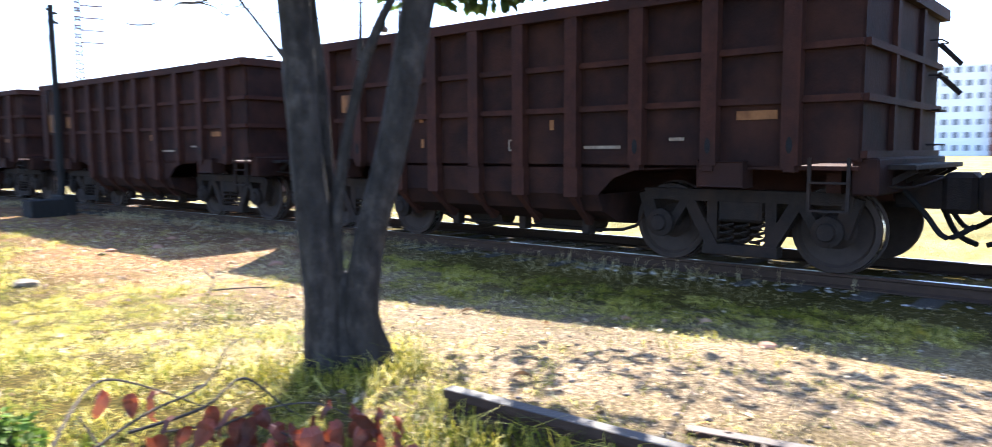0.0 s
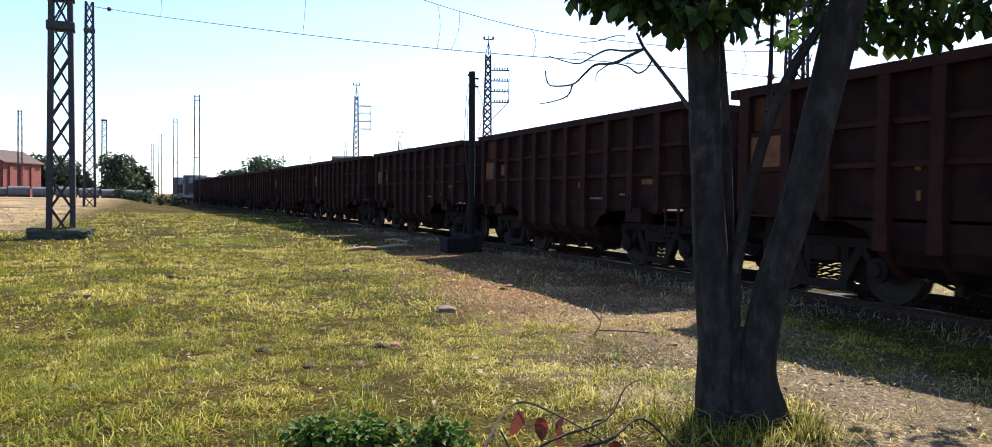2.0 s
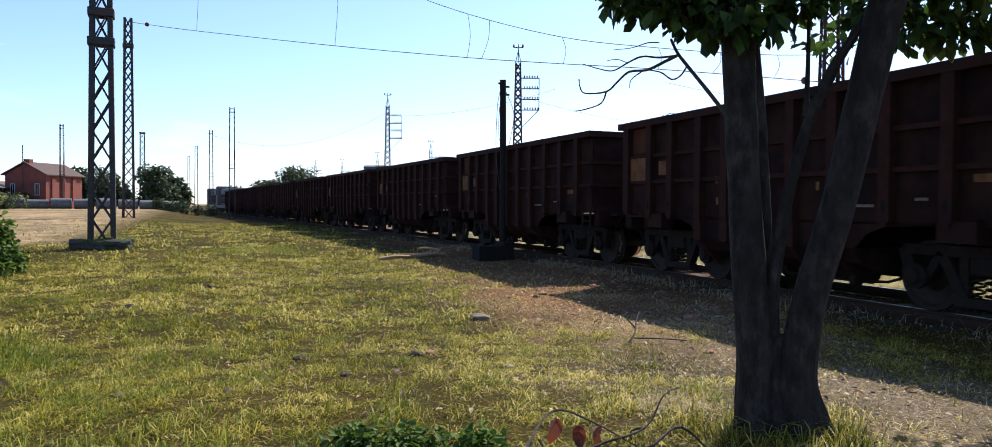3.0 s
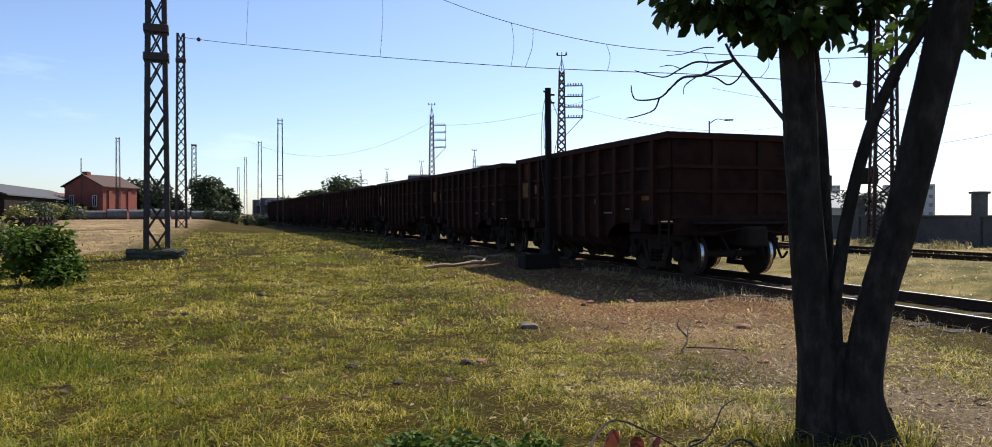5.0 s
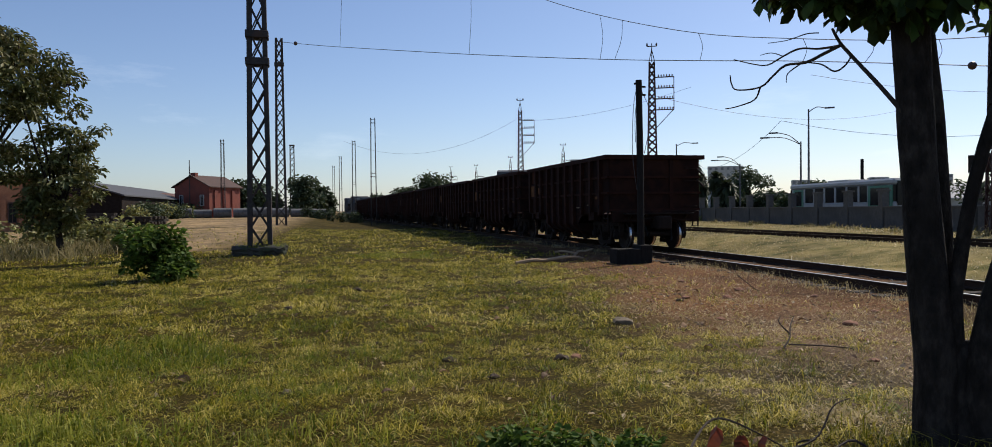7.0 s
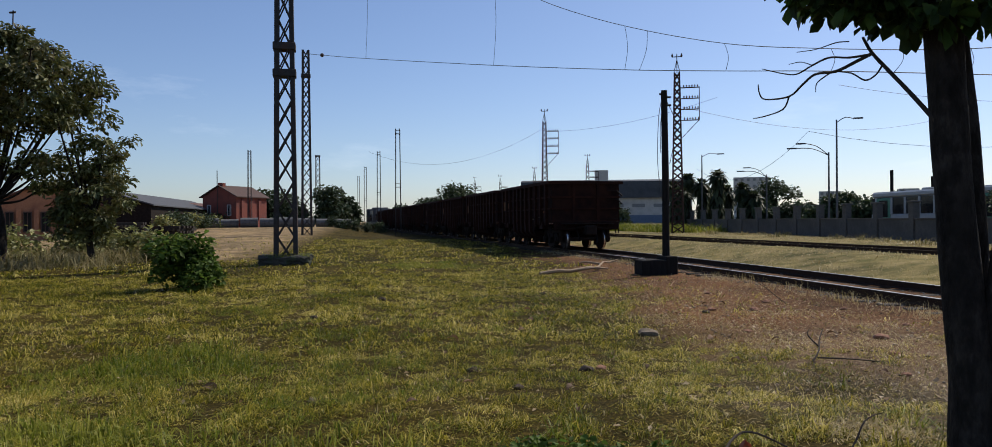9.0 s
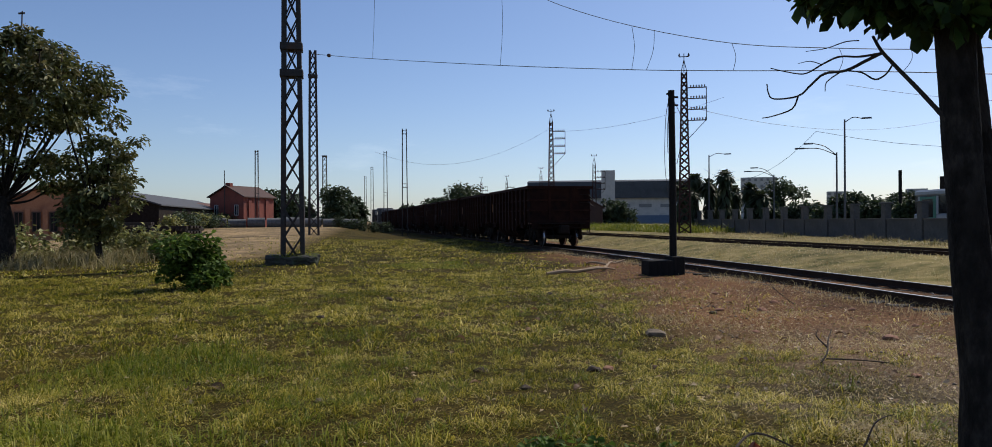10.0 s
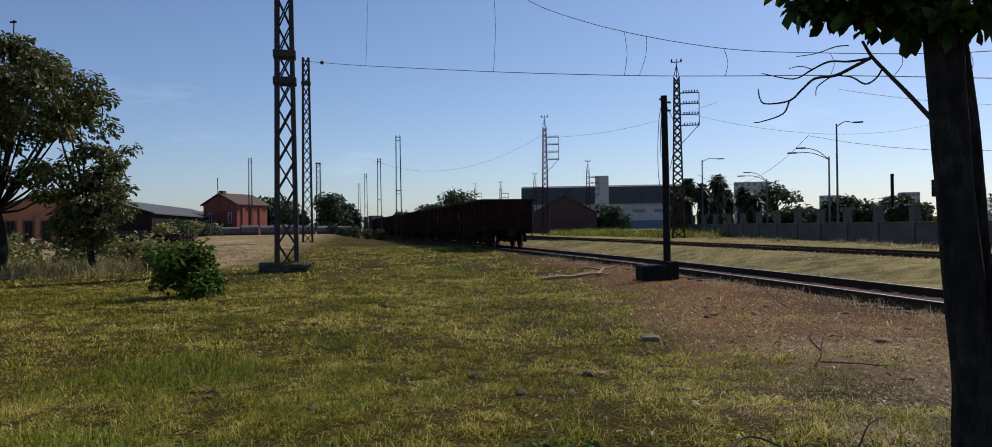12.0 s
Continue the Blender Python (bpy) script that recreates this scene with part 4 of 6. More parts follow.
    for pts, r0, r1 in (
            (((3.3, 4.2, 2.08), (3.14, 4.21, 2.26), (3.03, 4.29, 2.44), (2.98, 4.33, 2.53), (2.95, 4.36, 2.62)), 0.02, 0.012),
            (((2.98, 4.33, 2.51), (2.91, 4.37, 2.47), (2.82, 4.43, 2.42), (2.72, 4.49, 2.41), (2.66, 4.53, 2.35), (2.59, 4.56, 2.28), (2.47, 4.63, 2.27), (2.44, 4.65, 2.31), (2.43, 4.65, 2.37)), 0.014, 0.005),
            (((2.59, 4.56, 2.28), (2.56, 4.58, 2.2), (2.46, 4.64, 2.16), (2.4, 4.66, 2.15)), 0.008, 0.004),
            (((2.98, 4.33, 2.51), (2.88, 4.39, 2.5), (2.79, 4.45, 2.51), (2.71, 4.5, 2.47), (2.63, 4.54, 2.42), (2.56, 4.58, 2.43), (2.45, 4.64, 2.47)), 0.011, 0.004),
            (((3.03, 4.29, 2.44), (3.0, 4.31, 2.38), (2.95, 4.34, 2.35), (2.89, 4.38, 2.4), (2.82, 4.43, 2.42)), 0.008, 0.006),
            (((2.88, 4.39, 2.6), (2.82, 4.43, 2.6), (2.73, 4.49, 2.57), (2.63, 4.54, 2.56)), 0.006, 0.003),
            (((2.79, 4.45, 2.41), (2.74, 4.5, 2.36), (2.73, 4.5, 2.3)), 0.006, 0.003),
            (((2.71, 4.5, 2.47), (2.66, 4.55, 2.5), (2.6, 4.58, 2.49)), 0.005, 0.003)):
        branch(bm, [at(p, 0.885 + 0.16 * min(1, max(0, (3.3 - p[0]) / 0.8))) for p in pts], r0 * 0.72, r1 * 0.75, 6, 0.3, 4)
    part("dead_branch", bm, TWIG, tree, "bare dead branch with forked twigs")
    # leafy branches: low sprays on both sides, then the crown overhead
    rnd = random.Random(11)
    sprays = [(3.05, 4.35, 2.82), (2.86, 4.42, 2.85), (3.2, 4.15, 2.72), (3.4, 4.1, 2.74), (3.58, 4.0, 2.86), (3.68, 3.9, 2.92), (2.75, 4.5, 2.95), (3.1, 4.2, 2.95),
              (4.4, 4.05, 2.85), (4.56, 3.9, 2.74), (4.75, 3.75, 2.72), (4.95, 3.62, 2.8), (5.1, 3.42, 2.85), (4.65, 3.6, 2.95), (5.2, 3.12, 2.9), (4.8, 4.0, 3.0)]
    high = [(rnd.uniform(2.5, 5.9), rnd.uniform(2.5, 6.2), rnd.uniform(3.25, 4.9)) for _ in range(26)]
    # unseen clusters, placed so that their shadows dapple the dirt strip
    high += [(8.2, 5.9, 4.5), (7.8, 6.2, 4.8), (8.9, 4.2, 4.7), (9.1, 3.4, 4.8), (8.4, 3.1, 4.9), (7.3, 5.0, 4.9), (8.7, 5.1, 4.9), (6.4, 4.2, 4.4), (6.8, 5.4, 4.6)]
    bm = bmesh.new()
    for i, c in enumerate(sprays + high):
        root = (3.3, 4.27, 2.75) if c[0] < 3.9 else (4.05, 3.64, 2.95)
        if i >= len(sprays):
            root = (3.2, 4.3, 3.5) if c[0] < 3.9 else (4.15, 3.58, 3.6)
        a, b = at(root), at(c)
        branch(bm, [a, a.lerp(b, 0.5) + Vector((0, 0, 0.1)), b], 0.022, 0.008, 5, 0.1, 4)
    part("branching", bm, BARK, tree)
    part_low = leaf_cloud(np.array([at(c) for c in sprays]), [0.19] * len(sprays), 1350, 0.125, 5, 0.7, 0.6, 0.5)
    fast_mesh("leaves", *part_low, LEAF, tree)
    part_high = leaf_cloud(np.array([at(c) for c in high]), [0.5] * len(high), 2900, 0.15, 6, 0.5, 0.6, 0.52)
    fast_mesh("crown", *part_high, LEAF, tree)


build_near_tree()


# ---- fallen branch with dead leaves ----


def build_dead_branch():
    pile = thing("fallen_branch", pose(2.0, 3.03, 0.1) @ Matrix.Scale(0.88, 4), "fallen branch with curled red-brown dead leaves on the grass", "branch")
    o = Vector((2.3, 3.7, 0))
    rnd = random.Random(8)
    lines = [((1.5, 3.75, 0.02), (1.75, 4.05, 0.25), (2.05, 4.35, 0.36), (2.3, 4.3, 0.28), (2.6, 4.1, 0.1)),
             ((1.7, 3.9, 0.1), (2.1, 3.95, 0.25), (2.5, 4.05, 0.3), (2.75, 4.25, 0.42), (2.9, 4.3, 0.45)),
             ((2.0, 3.9, 0.2), (2.35, 3.8, 0.26), (2.65, 3.9, 0.33), (2.85, 3.75, 0.12), (3.0, 3.55, 0.02)),
             ((1.9, 3.5, 0.1), (2.3, 3.45, 0.28), (2.7, 3.3, 0.3), (2.95, 3.05, 0.1)),
             ((2.2, 3.9, 0.15), (2.45, 3.5, 0.22), (2.6, 3.2, 0.12), (2.8, 2.85, 0.04)),
             ((1.85, 4.1, 0.28), (1.95, 3.9, 0.05), (2.1, 3.6, 0.02)),
             ((2.5, 4.05, 0.3), (2.55, 4.3, 0.2), (2.7, 4.5, 0.03))]
    for i, pts in enumerate(lines):
        bm = bmesh.new()
        branch(bm, [Vector(p) - o for p in pts], 0.011 if i < 3 else 0.007, 0.003, 6, 0.3)
        part("twig", bm, TWIG, pile)
    # one curled leaf mesh, hung many times
    def curled(seed):
        bm = bmesh.new()
        r = random.Random(seed)
        rows = []
        for i in range(6):
            u = i / 5
            w = 0.075 * math.sin(math.pi * min(1, 0.12 + 0.85 * u ** 0.8)) ** 0.8
            bend = 0.05 * math.sin(2.2 * u + r.random())
            rows.append([bm.verts.new((-w, bend - abs(w) * 0.5, -0.24 * u)), bm.verts.new((r.uniform(-0.006, 0.006), bend + 0.012, -0.24 * u)), bm.verts.new((w, bend - abs(w) * 0.35, -0.24 * u))])
        for a, b in zip(rows, rows[1:]):
            for k in range(2):
                bm.faces.new((a[k], a[k + 1], b[k + 1], b[k]))
        return bm
    kinds = [part("leaf", curled(s), DEAD_LEAF, pile) for s in range(3)]
    spots = [(2.1, 4.33, 0.31), (2.22, 4.07, 0.33), (2.18, 4.27, 0.28)]
    n = 0
    for i in range(84):
        t = i / 83
        p = Vector((1.98 + 0.85 * t + rnd.uniform(-0.12, 0.12), 3.62 - 0.72 * t + rnd.uniform(-0.28, 0.2), rnd.uniform(0.08, 0.34)))
        if i < 3:
            p = Vector(spots[i])
        m = Matrix.Translation(p - o) @ pose(0, 0, 0, rnd.uniform(-35, 35), rnd.uniform(-30, 30), rnd.uniform(0, 360)) @ Matrix.Scale(rnd.uniform(0.42, 0.78), 4)
        k = kinds[i % 3]
        if i < 3:
            k.matrix_basis = m
        else:
            again(k, m)


build_dead_branch()


# ---- masts, poles and wires ----


def build_lattice_mast(name, x, y, z, turn, width, top_width, height, panel, steel, label, detail=True, plinth=False, rack=0, finial=False, collars=()):
    """A square lattice mast of angle-iron legs with crossed braces."""
    mast = thing(name, pose(x, y, z, 0, 0, turn), label, "lattice mast", "catenary masts")
    leg = max(0.035, width * 0.11)

    def half(h):
        return (width + (top_width - width) * h / height) / 2
    for sx in (-1, 1):
        for sy in (-1, 1):
            bm = bmesh.new()
            a, b = half(0), half(height)
            beam(bm, (sx * a, sy * (a - leg / 2), -0.1), (sx * b, sy * (b - leg / 2), height), leg * 0.18, leg, (0, 1, 0))
            beam(bm, (sx * (a - leg / 2), sy * a, -0.1), (sx * (b - leg / 2), sy * b, height), leg, leg * 0.18, (0, 1, 0))
            part("leg", bm, steel, mast)
    joined = None if detail else bmesh.new()
    count = int(height / panel)
    for k in range(count):
        z0, z1 = k * height / count, (k + 1) * height / count
        a, b = half(z0), half(z1)
        for turn_k in range(4):
            m = Matrix.Rotation(turn_k * math.pi / 2, 4, "Z")
            for e in (-1, 1):
                bm = joined or bmesh.new()
                p, q = m @ Vector((-e * (a - leg * 0.3), a - 0.01 * e, z0)), m @ Vector((e * (b - leg * 0.3), b - 0.01 * e, z1))
                if panel >= 5:
                    # only level rungs
                    p.z = q.z = z1 - (0.15 if e > 0 else 0.5)
                beam(bm, p, q, leg * 0.14, leg * (0.8 if panel < 0.7 else 0.5), (m @ Vector((0, 1, 0))).cross(q - p))
                if detail:
                    part("brace", bm, steel, mast)
    if joined:
        part("bracing", joined, steel, mast)
    for zc in collars:
        bm = bmesh.new()
        w = half(zc) + 0.05
        for sx in (-1, 1):
            beam(bm, (sx * w, -w, zc), (sx * w, w, zc), 0.06, 0.28)
            beam(bm, (-w, sx * w, zc), (w, sx * w, zc), 0.06, 0.28)
        part("collar", bm, steel, mast)
    if plinth:
        bm = bmesh.new()
        box(bm, (-0.88, -0.7, -0.2), (0.88, 0.7, 0.24), bevel=0.05)
        bmesh.ops.subdivide_edges(bm, edges=list(bm.edges), cuts=6, use_grid_fill=True)
        for v in bm.verts:
            v.co += Vector((noise.noise(v.co * 4), noise.noise(v.co * 4 + Vector((5, 0, 0))), noise.noise(v.co * 4 + Vector((0, 7, 0))))) * 0.09
            v.co += Vector((noise.noise(v.co * 11), noise.noise(v.co * 11 + Vector((5, 0, 0))), noise.noise(v.co * 11 + Vector((0, 7, 0))))) * 0.06
        part("plinth", bm, PLINTH, mast, "crumbling mossy concrete plinth")
    if finial:
        bm = bmesh.new()
        beam(bm, (-half(height), 0, height), (0, 0, height + 1.0), 0.05, 0.05)
        beam(bm, (half(height), 0, height), (0, 0, height + 1.0), 0.05, 0.05)
        beam(bm, (0, 0, height), (0, 0, height + 1.5), 0.06, 0.06)
        beam(bm, (-0.4, 0, height + 1.25), (0.4, 0, height + 1.25), 0.06, 0.06)
        part("finial", bm, steel, mast)
        for sx in (-1, 1):
            bm = bmesh.new()
            lathe(bm, [(0, 0.05), (0.08, 0.09), (0.16, 0.05), (0.24, 0.03)], 8, "z")
            ins = part("insulator", bm, CERAMIC, mast)
            ins.matrix_basis = pose(sx * 0.36, 0, height + 1.28)
    if rack:
        # frame of crossarms at one side, with rows of pin insulators
        for k in range(4):
            zk = height - 1.2 - k * rack
            bm = bmesh.new()
            beam(bm, (half(zk) - 0.1, 0, zk), (half(zk) + 1.4, 0, zk), 0.07, 0.08)
            arm = part("crossarm", bm, steel, mast)
            for j in range(6):
                bm = bmesh.new()
                lathe(bm, [(0, 0.03), (0.07, 0.055), (0.14, 0.05), (0.18, 0.02)], 7, "z")
                pin = part("insulator", bm, CERAMIC, arm)
                pin.matrix_basis = pose(half(zk) + 0.25 + j * 0.21, 0, zk + 0.04)
        zt, zb = height - 1.2, height - 1.2 - 3 * rack
        bm = bmesh.new()
        beam(bm, (half(zb) + 1.38, 0, zb - 0.05), (half(zb) + 1.38, 0, zt + 0.05), 0.06, 0.06)
        beam(bm, (half(zb) + 1.36, 0, zb), (half(zb - 1.4), 0, zb - 1.4), 0.05, 0.05)
        part("rack_stay", bm, steel, mast)
    return mast


build_lattice_mast("lattice_mast", 23.45, 24.6, 0.38, -30, 1.0, 0.62, 12.5, 0.75, STEEL_RED, "rusty red lattice mast beside the concrete wall", rack=0.8)
build_lattice_mast("lattice_mast", 22.9, 57.6, 0.38, -22, 0.98, 0.46, 12.6, 0.6, STEEL_RED, "rusty lattice mast with an insulator rack and finial", rack=0.85, finial=True)
build_lattice_mast("lattice_mast", 19.35, 90.9, 0.38, -14, 0.95, 0.45, 13.0, 0.65, STEEL_RED, "far rusty lattice mast with an insulator rack", detail=False, rack=0.9, finial=True)
for x, y, h in ((31.2, 115, 11.2), (27.3, 137.3, 10.8), (25.4, 166, 11), (23.7, 198.6, 12.5)):
    build_lattice_mast("lattice_mast", x, y, 0.38, -12, 0.8, 0.45, h - 1.5, 0.8, STEEL_RED, "distant lattice mast with an insulator rack", detail=False, rack=0.9, finial=True)


TAPER = 0.68


def build_laced_column(x, y, z, turn, width, depth, height, panel, label, plinth, collars):
    """A column of two steel channels joined by crossed lacing on both faces."""
    mast = thing("laced_mast", pose(x, y, z, 0, 0, turn), label, "lattice mast", "catenary masts")
    leg = width * 0.19
    for s in (-1, 1):
        bm = bmesh.new()
        x0, x1, t, h = s * width / 2, s * (width / 2 - leg), s * leg * 0.16, depth / 2
        c = [(x0, -h), (x0, h), (x1, h), (x1, h - abs(t)), (x0 - t, h - abs(t)), (x0 - t, -h + abs(t)), (x1, -h + abs(t)), (x1, -h)]
        low, up = [bm.verts.new((p[0], p[1], -0.1)) for p in c], [bm.verts.new((p[0] - s * width * (1 - TAPER) / 2, p[1], height)) for p in c]
        for i in range(8):
            bm.faces.new((low[i], low[(i + 1) % 8], up[(i + 1) % 8], up[i]))
        bm.faces.new(low[::-1])
        bm.faces.new(up)
        part("channel", bm, STEEL, mast)
    count = int(height / panel)

    def half(z):
        return width / 2 * (1 - (1 - TAPER) * z / height)
    for k in range(count):
        z0, z1 = k * height / count, (k + 1) * height / count
        for e in (-1, 1):
            for s in (-1, 1):
                a, b = Vector((-s * (half(z0) - leg * 0.7), e * (depth / 2 + 0.01 + 0.006 * s), z0)), Vector((s * (half(z1) - leg * 0.7), e * (depth / 2 + 0.01 + 0.006 * s), z1))
                part("lacing_bar", beam(bmesh.new(), a, b, 0.012, leg * 0.33, Vector((0, 1, 0)).cross(b - a)), STEEL, mast)
    for zc in collars:
        bm = bmesh.new()
        box(bm, (-half(zc) - 0.05, -depth / 2 - 0.06, zc - 0.13), (half(zc) + 0.05, depth / 2 + 0.06, zc + 0.13), bevel=0.02)
        part("collar", bm, STEEL, mast)
    if plinth:
        bm = bmesh.new()
        box(bm, (-0.88, -0.6, -0.2), (0.88, 0.6, 0.3), bevel=0.05)
        bmesh.ops.subdivide_edges(bm, edges=list(bm.edges), cuts=7, use_grid_fill=True)
        for v in bm.verts:
            v.co += Vector((noise.noise(v.co * 4), noise.noise(v.co * 4 + Vector((5, 0, 0))), noise.noise(v.co * 4 + Vector((0, 7, 0))))) * 0.12
            v.co += Vector((noise.noise(v.co * 11), noise.noise(v.co * 11 + Vector((5, 0, 0))), noise.noise(v.co * 11 + Vector((0, 7, 0))))) * 0.07
        part("plinth", bm, PLINTH, mast, "crumbling mossy concrete plinth")


build_laced_column(-3.4, 27.9, 0.0, 4, 0.84, 0.45, 12.5, 0.93, "grey steel laced-channel mast on a mossy concrete plinth", True, (6.72, 7.66))
build_laced_column(-6.2, 64.9, 0.3, 4, 0.92, 0.5, 15.3, 0.8, "grey steel laced-channel mast carrying the headspan wire", False, (13.2,))
# slender twin-legged floodlight masts by the yard
for x, y, h, w in ((1.55, 79, 10.9, 0.62), (-0.54, 110, 11.4, 0.6), (-3.3, 150, 12.0, 0.6), (-16.3, 98.6, 10.4, 0.5), (-5.8, 190, 12.5, 0.6)):
    build_lattice_mast("slender_mast", x, y, 0, -4, w, w * 0.75, h, 5.0, STEEL, "slender twin-legged steel mast in the yard")
build_lattice_mast("floodlight_tower", -13.8, 169.4, 0, 0, 1.1, 0.9, 15.6, 1.2, STEEL, "pale lattice floodlight tower with a platform", detail=False, collars=(15.6,))


def build_dark_pole():
    p = thing("signal_pole", pose(7.62, 20.0, 0), "black tarred pole standing on a dark iron box", "pole")
    part("shaft", tube(bmesh.new(), [(0, 0, 0), (0.0, 0, 2.4), (-0.03, 0, 5.0)], [0.1, 0.095, 0.085], 10), DARK_POLE, p)
    bm = bmesh.new()
    box(bm, (-0.8, -0.35, -0.05), (0.12, 0.3, 0.4), bevel=0.02)
    part("base_box", bm, DARK_POLE, p)
    bm = bmesh.new()
    box(bm, (-0.12, -0.36, 0.0), (0.2, 0.36, 0.5), bevel=0.02)
    part("base_box", bm, DARK_POLE, p)
    for pts in (((-0.05, 0, 4.9), (-0.2, -0.05, 4.3), (-0.22, 0, 3.0), (-0.1, 0, 2.0)), ((0.05, 0, 4.7), (0.25, 0.02, 4.3), (0.3, 0, 3.9), (0.12, 0, 3.0)), ((-0.05, 0, 4.8), (-0.14, 0, 4.0), (-0.13, 0, 3.3))):
        part("loose_wire", tube(bmesh.new(), curve_points(pts, 5), 0.009, 5), WIRE, p)
    for z, s in ((4.9, -1), (4.6, 1), (4.82, 1)):
        bm = bmesh.new()
        beam(bm, (0, 0, z), (s * 0.16, 0, z), 0.04, 0.05)
        part("bracket", bm, DARK_POLE, p)


build_dark_pole()


def build_wires():
    span = thing("headspan_wire", Matrix(), "sagging headspan wires between lattice masts with droppers", "overhead wire")
    low = [(-6.18, 64.65, 15.29), (-4.71, 62.63, 14.76), (-1.17, 57.82, 13.57), (6.82, 46.92, 11.06), (12.64, 39.0, 9.37), (16.07, 34.32, 8.48), (18.97, 30.37, 7.77), (22.72, 25.25, 6.72), (23.3, 24.6, 6.57)]
    up = [(-6.18, 64.65, 27.0), (-1.08, 57.7, 21.9), (6.87, 46.86, 16.3), (9.66, 43.05, 13.82), (12.65, 38.98, 11.67), (16.03, 34.37, 9.79), (18.97, 30.36, 8.73), (21.54, 26.87, 7.99), (23.3, 24.6, 7.7)]
    up[0] = (-3.6, 61.1, 23.8)
    part("lower_wire", tube(bmesh.new(), curve_points(low, 6), 0.02, 5), WIRE, span)
    part("upper_wire", tube(bmesh.new(), curve_points(up, 6), 0.018, 5), WIRE, span)
    lowc, upc = curve_points(low, 8), curve_points(up, 8)
    for x in (-1.17, 6.82, 12.6, 13.4, 16.05, 18.9, 20.6, 22.0):
        a = min(lowc, key=lambda p: abs(p.x - x))
        b = min(upc, key=lambda p: abs(p.x - x))
        mid = a.lerp(b, 0.5) + Vector((0.12, -0.1, 0))
        part("dropper", tube(bmesh.new(), curve_points([a, mid, b], 4), 0.012, 4), WIRE, span)
    for p in (low[1], low[7]):
        bm = bmesh.new()
        bmesh.ops.create_icosphere(bm, subdivisions=2, radius=0.16)
        ball = part("insulator", bm, CERAMIC, span)
        ball.matrix_basis = pose(*p)
    # far contact wires over the yard
    for a, b, sag, r in (((30, 66, 12.5), (19.3, 90.9, 12.2), 0.8, 0.012), ((19.3, 90.9, 12.6), (-2, 112, 11.5), 3.0, 0.012), ((22.9, 57.6, 10.4), (62, 78, 12.6), 1.6, 0.014),
                         ((29.9, 47, 10.3), (70, 62, 13.0), 1.0, 0.014), ((29.6, 50.2, 7.6), (60, 40, 10.4), 2.6, 0.014), ((29.6, 50.2, 7.6), (34, 80, 7.0), 2.2, 0.014)):
        a, b = Vector(a), Vector(b)
        pts = [a.lerp(b, i / 12) - Vector((0, 0, sag * 4 * (i / 12) * (1 - i / 12))) for i in range(13)]
        w = thing("cable", Matrix(), "thin sagging cable over the yard", "cable", "cables")
        part("strand", tube(bmesh.new(), pts, r, 4), WIRE, w)


build_wires()


# ---- wall, road and what stands behind it ----
def wall_x(y):
    return 21.9 + 0.1 * y


def build_wall():
    w = thing("concrete_wall", Matrix(), "low stained concrete wall with taller pillars", "wall")
    w["kind"] = "structure"
    y = 8.0
    first = {}
    while y < 74:
        for kind in ("wall_panel", "pillar"):
            m = pose(wall_x(y), y, 0.38, 0, 0, -5.7)
            if kind not in first:
                bm = bmesh.new()
                if kind == "wall_panel":
                    box(bm, (-0.09, 0.22, -0.3), (0.09, 2.98, 1.03), bevel=0.01)
                    box(bm, (-0.13, 0.18, 1.02), (0.13, 3.02, 1.1), bevel=0.01)
                else:
                    box(bm, (-0.17, -0.2, -0.3), (0.17, 0.2, 1.85), bevel=0.015)
                    box(bm, (-0.24, -0.24, 1.85), (0.24, 0.24, 1.93), bevel=0.01)
                first[kind] = part(kind, bm, CONCRETE, w)
                first[kind].matrix_basis = m
            else:
                again(first[kind], m)
        y += 3.2


build_wall()

road_bm = bmesh.new()
sweep_profile(road_bm, [(Vector((wall_x(y) + 6.2, y, 0.4)), Vector((1, -0.1, 0)).normalized()) for y in (-80, 40, 260)], [(-3.5, -0.1), (3.5, -0.1), (3.5, 0.02), (-3.5, 0.02)])
ROAD = material("asphalt", [(0.04, 0.04, 0.042), (0.065, 0.064, 0.063)], 30, 0.9, 0, 0.5, 80)
tagged(part("road", road_bm, ROAD), "grey asphalt road behind the wall", "road", kind="structure")


def bus_pose(y):
    """The rear of the bus at y along the road; it drives towards smaller y."""
    return pose(25.5 + 0.1 * y, y, 0.42, 0, 0, 174.3)


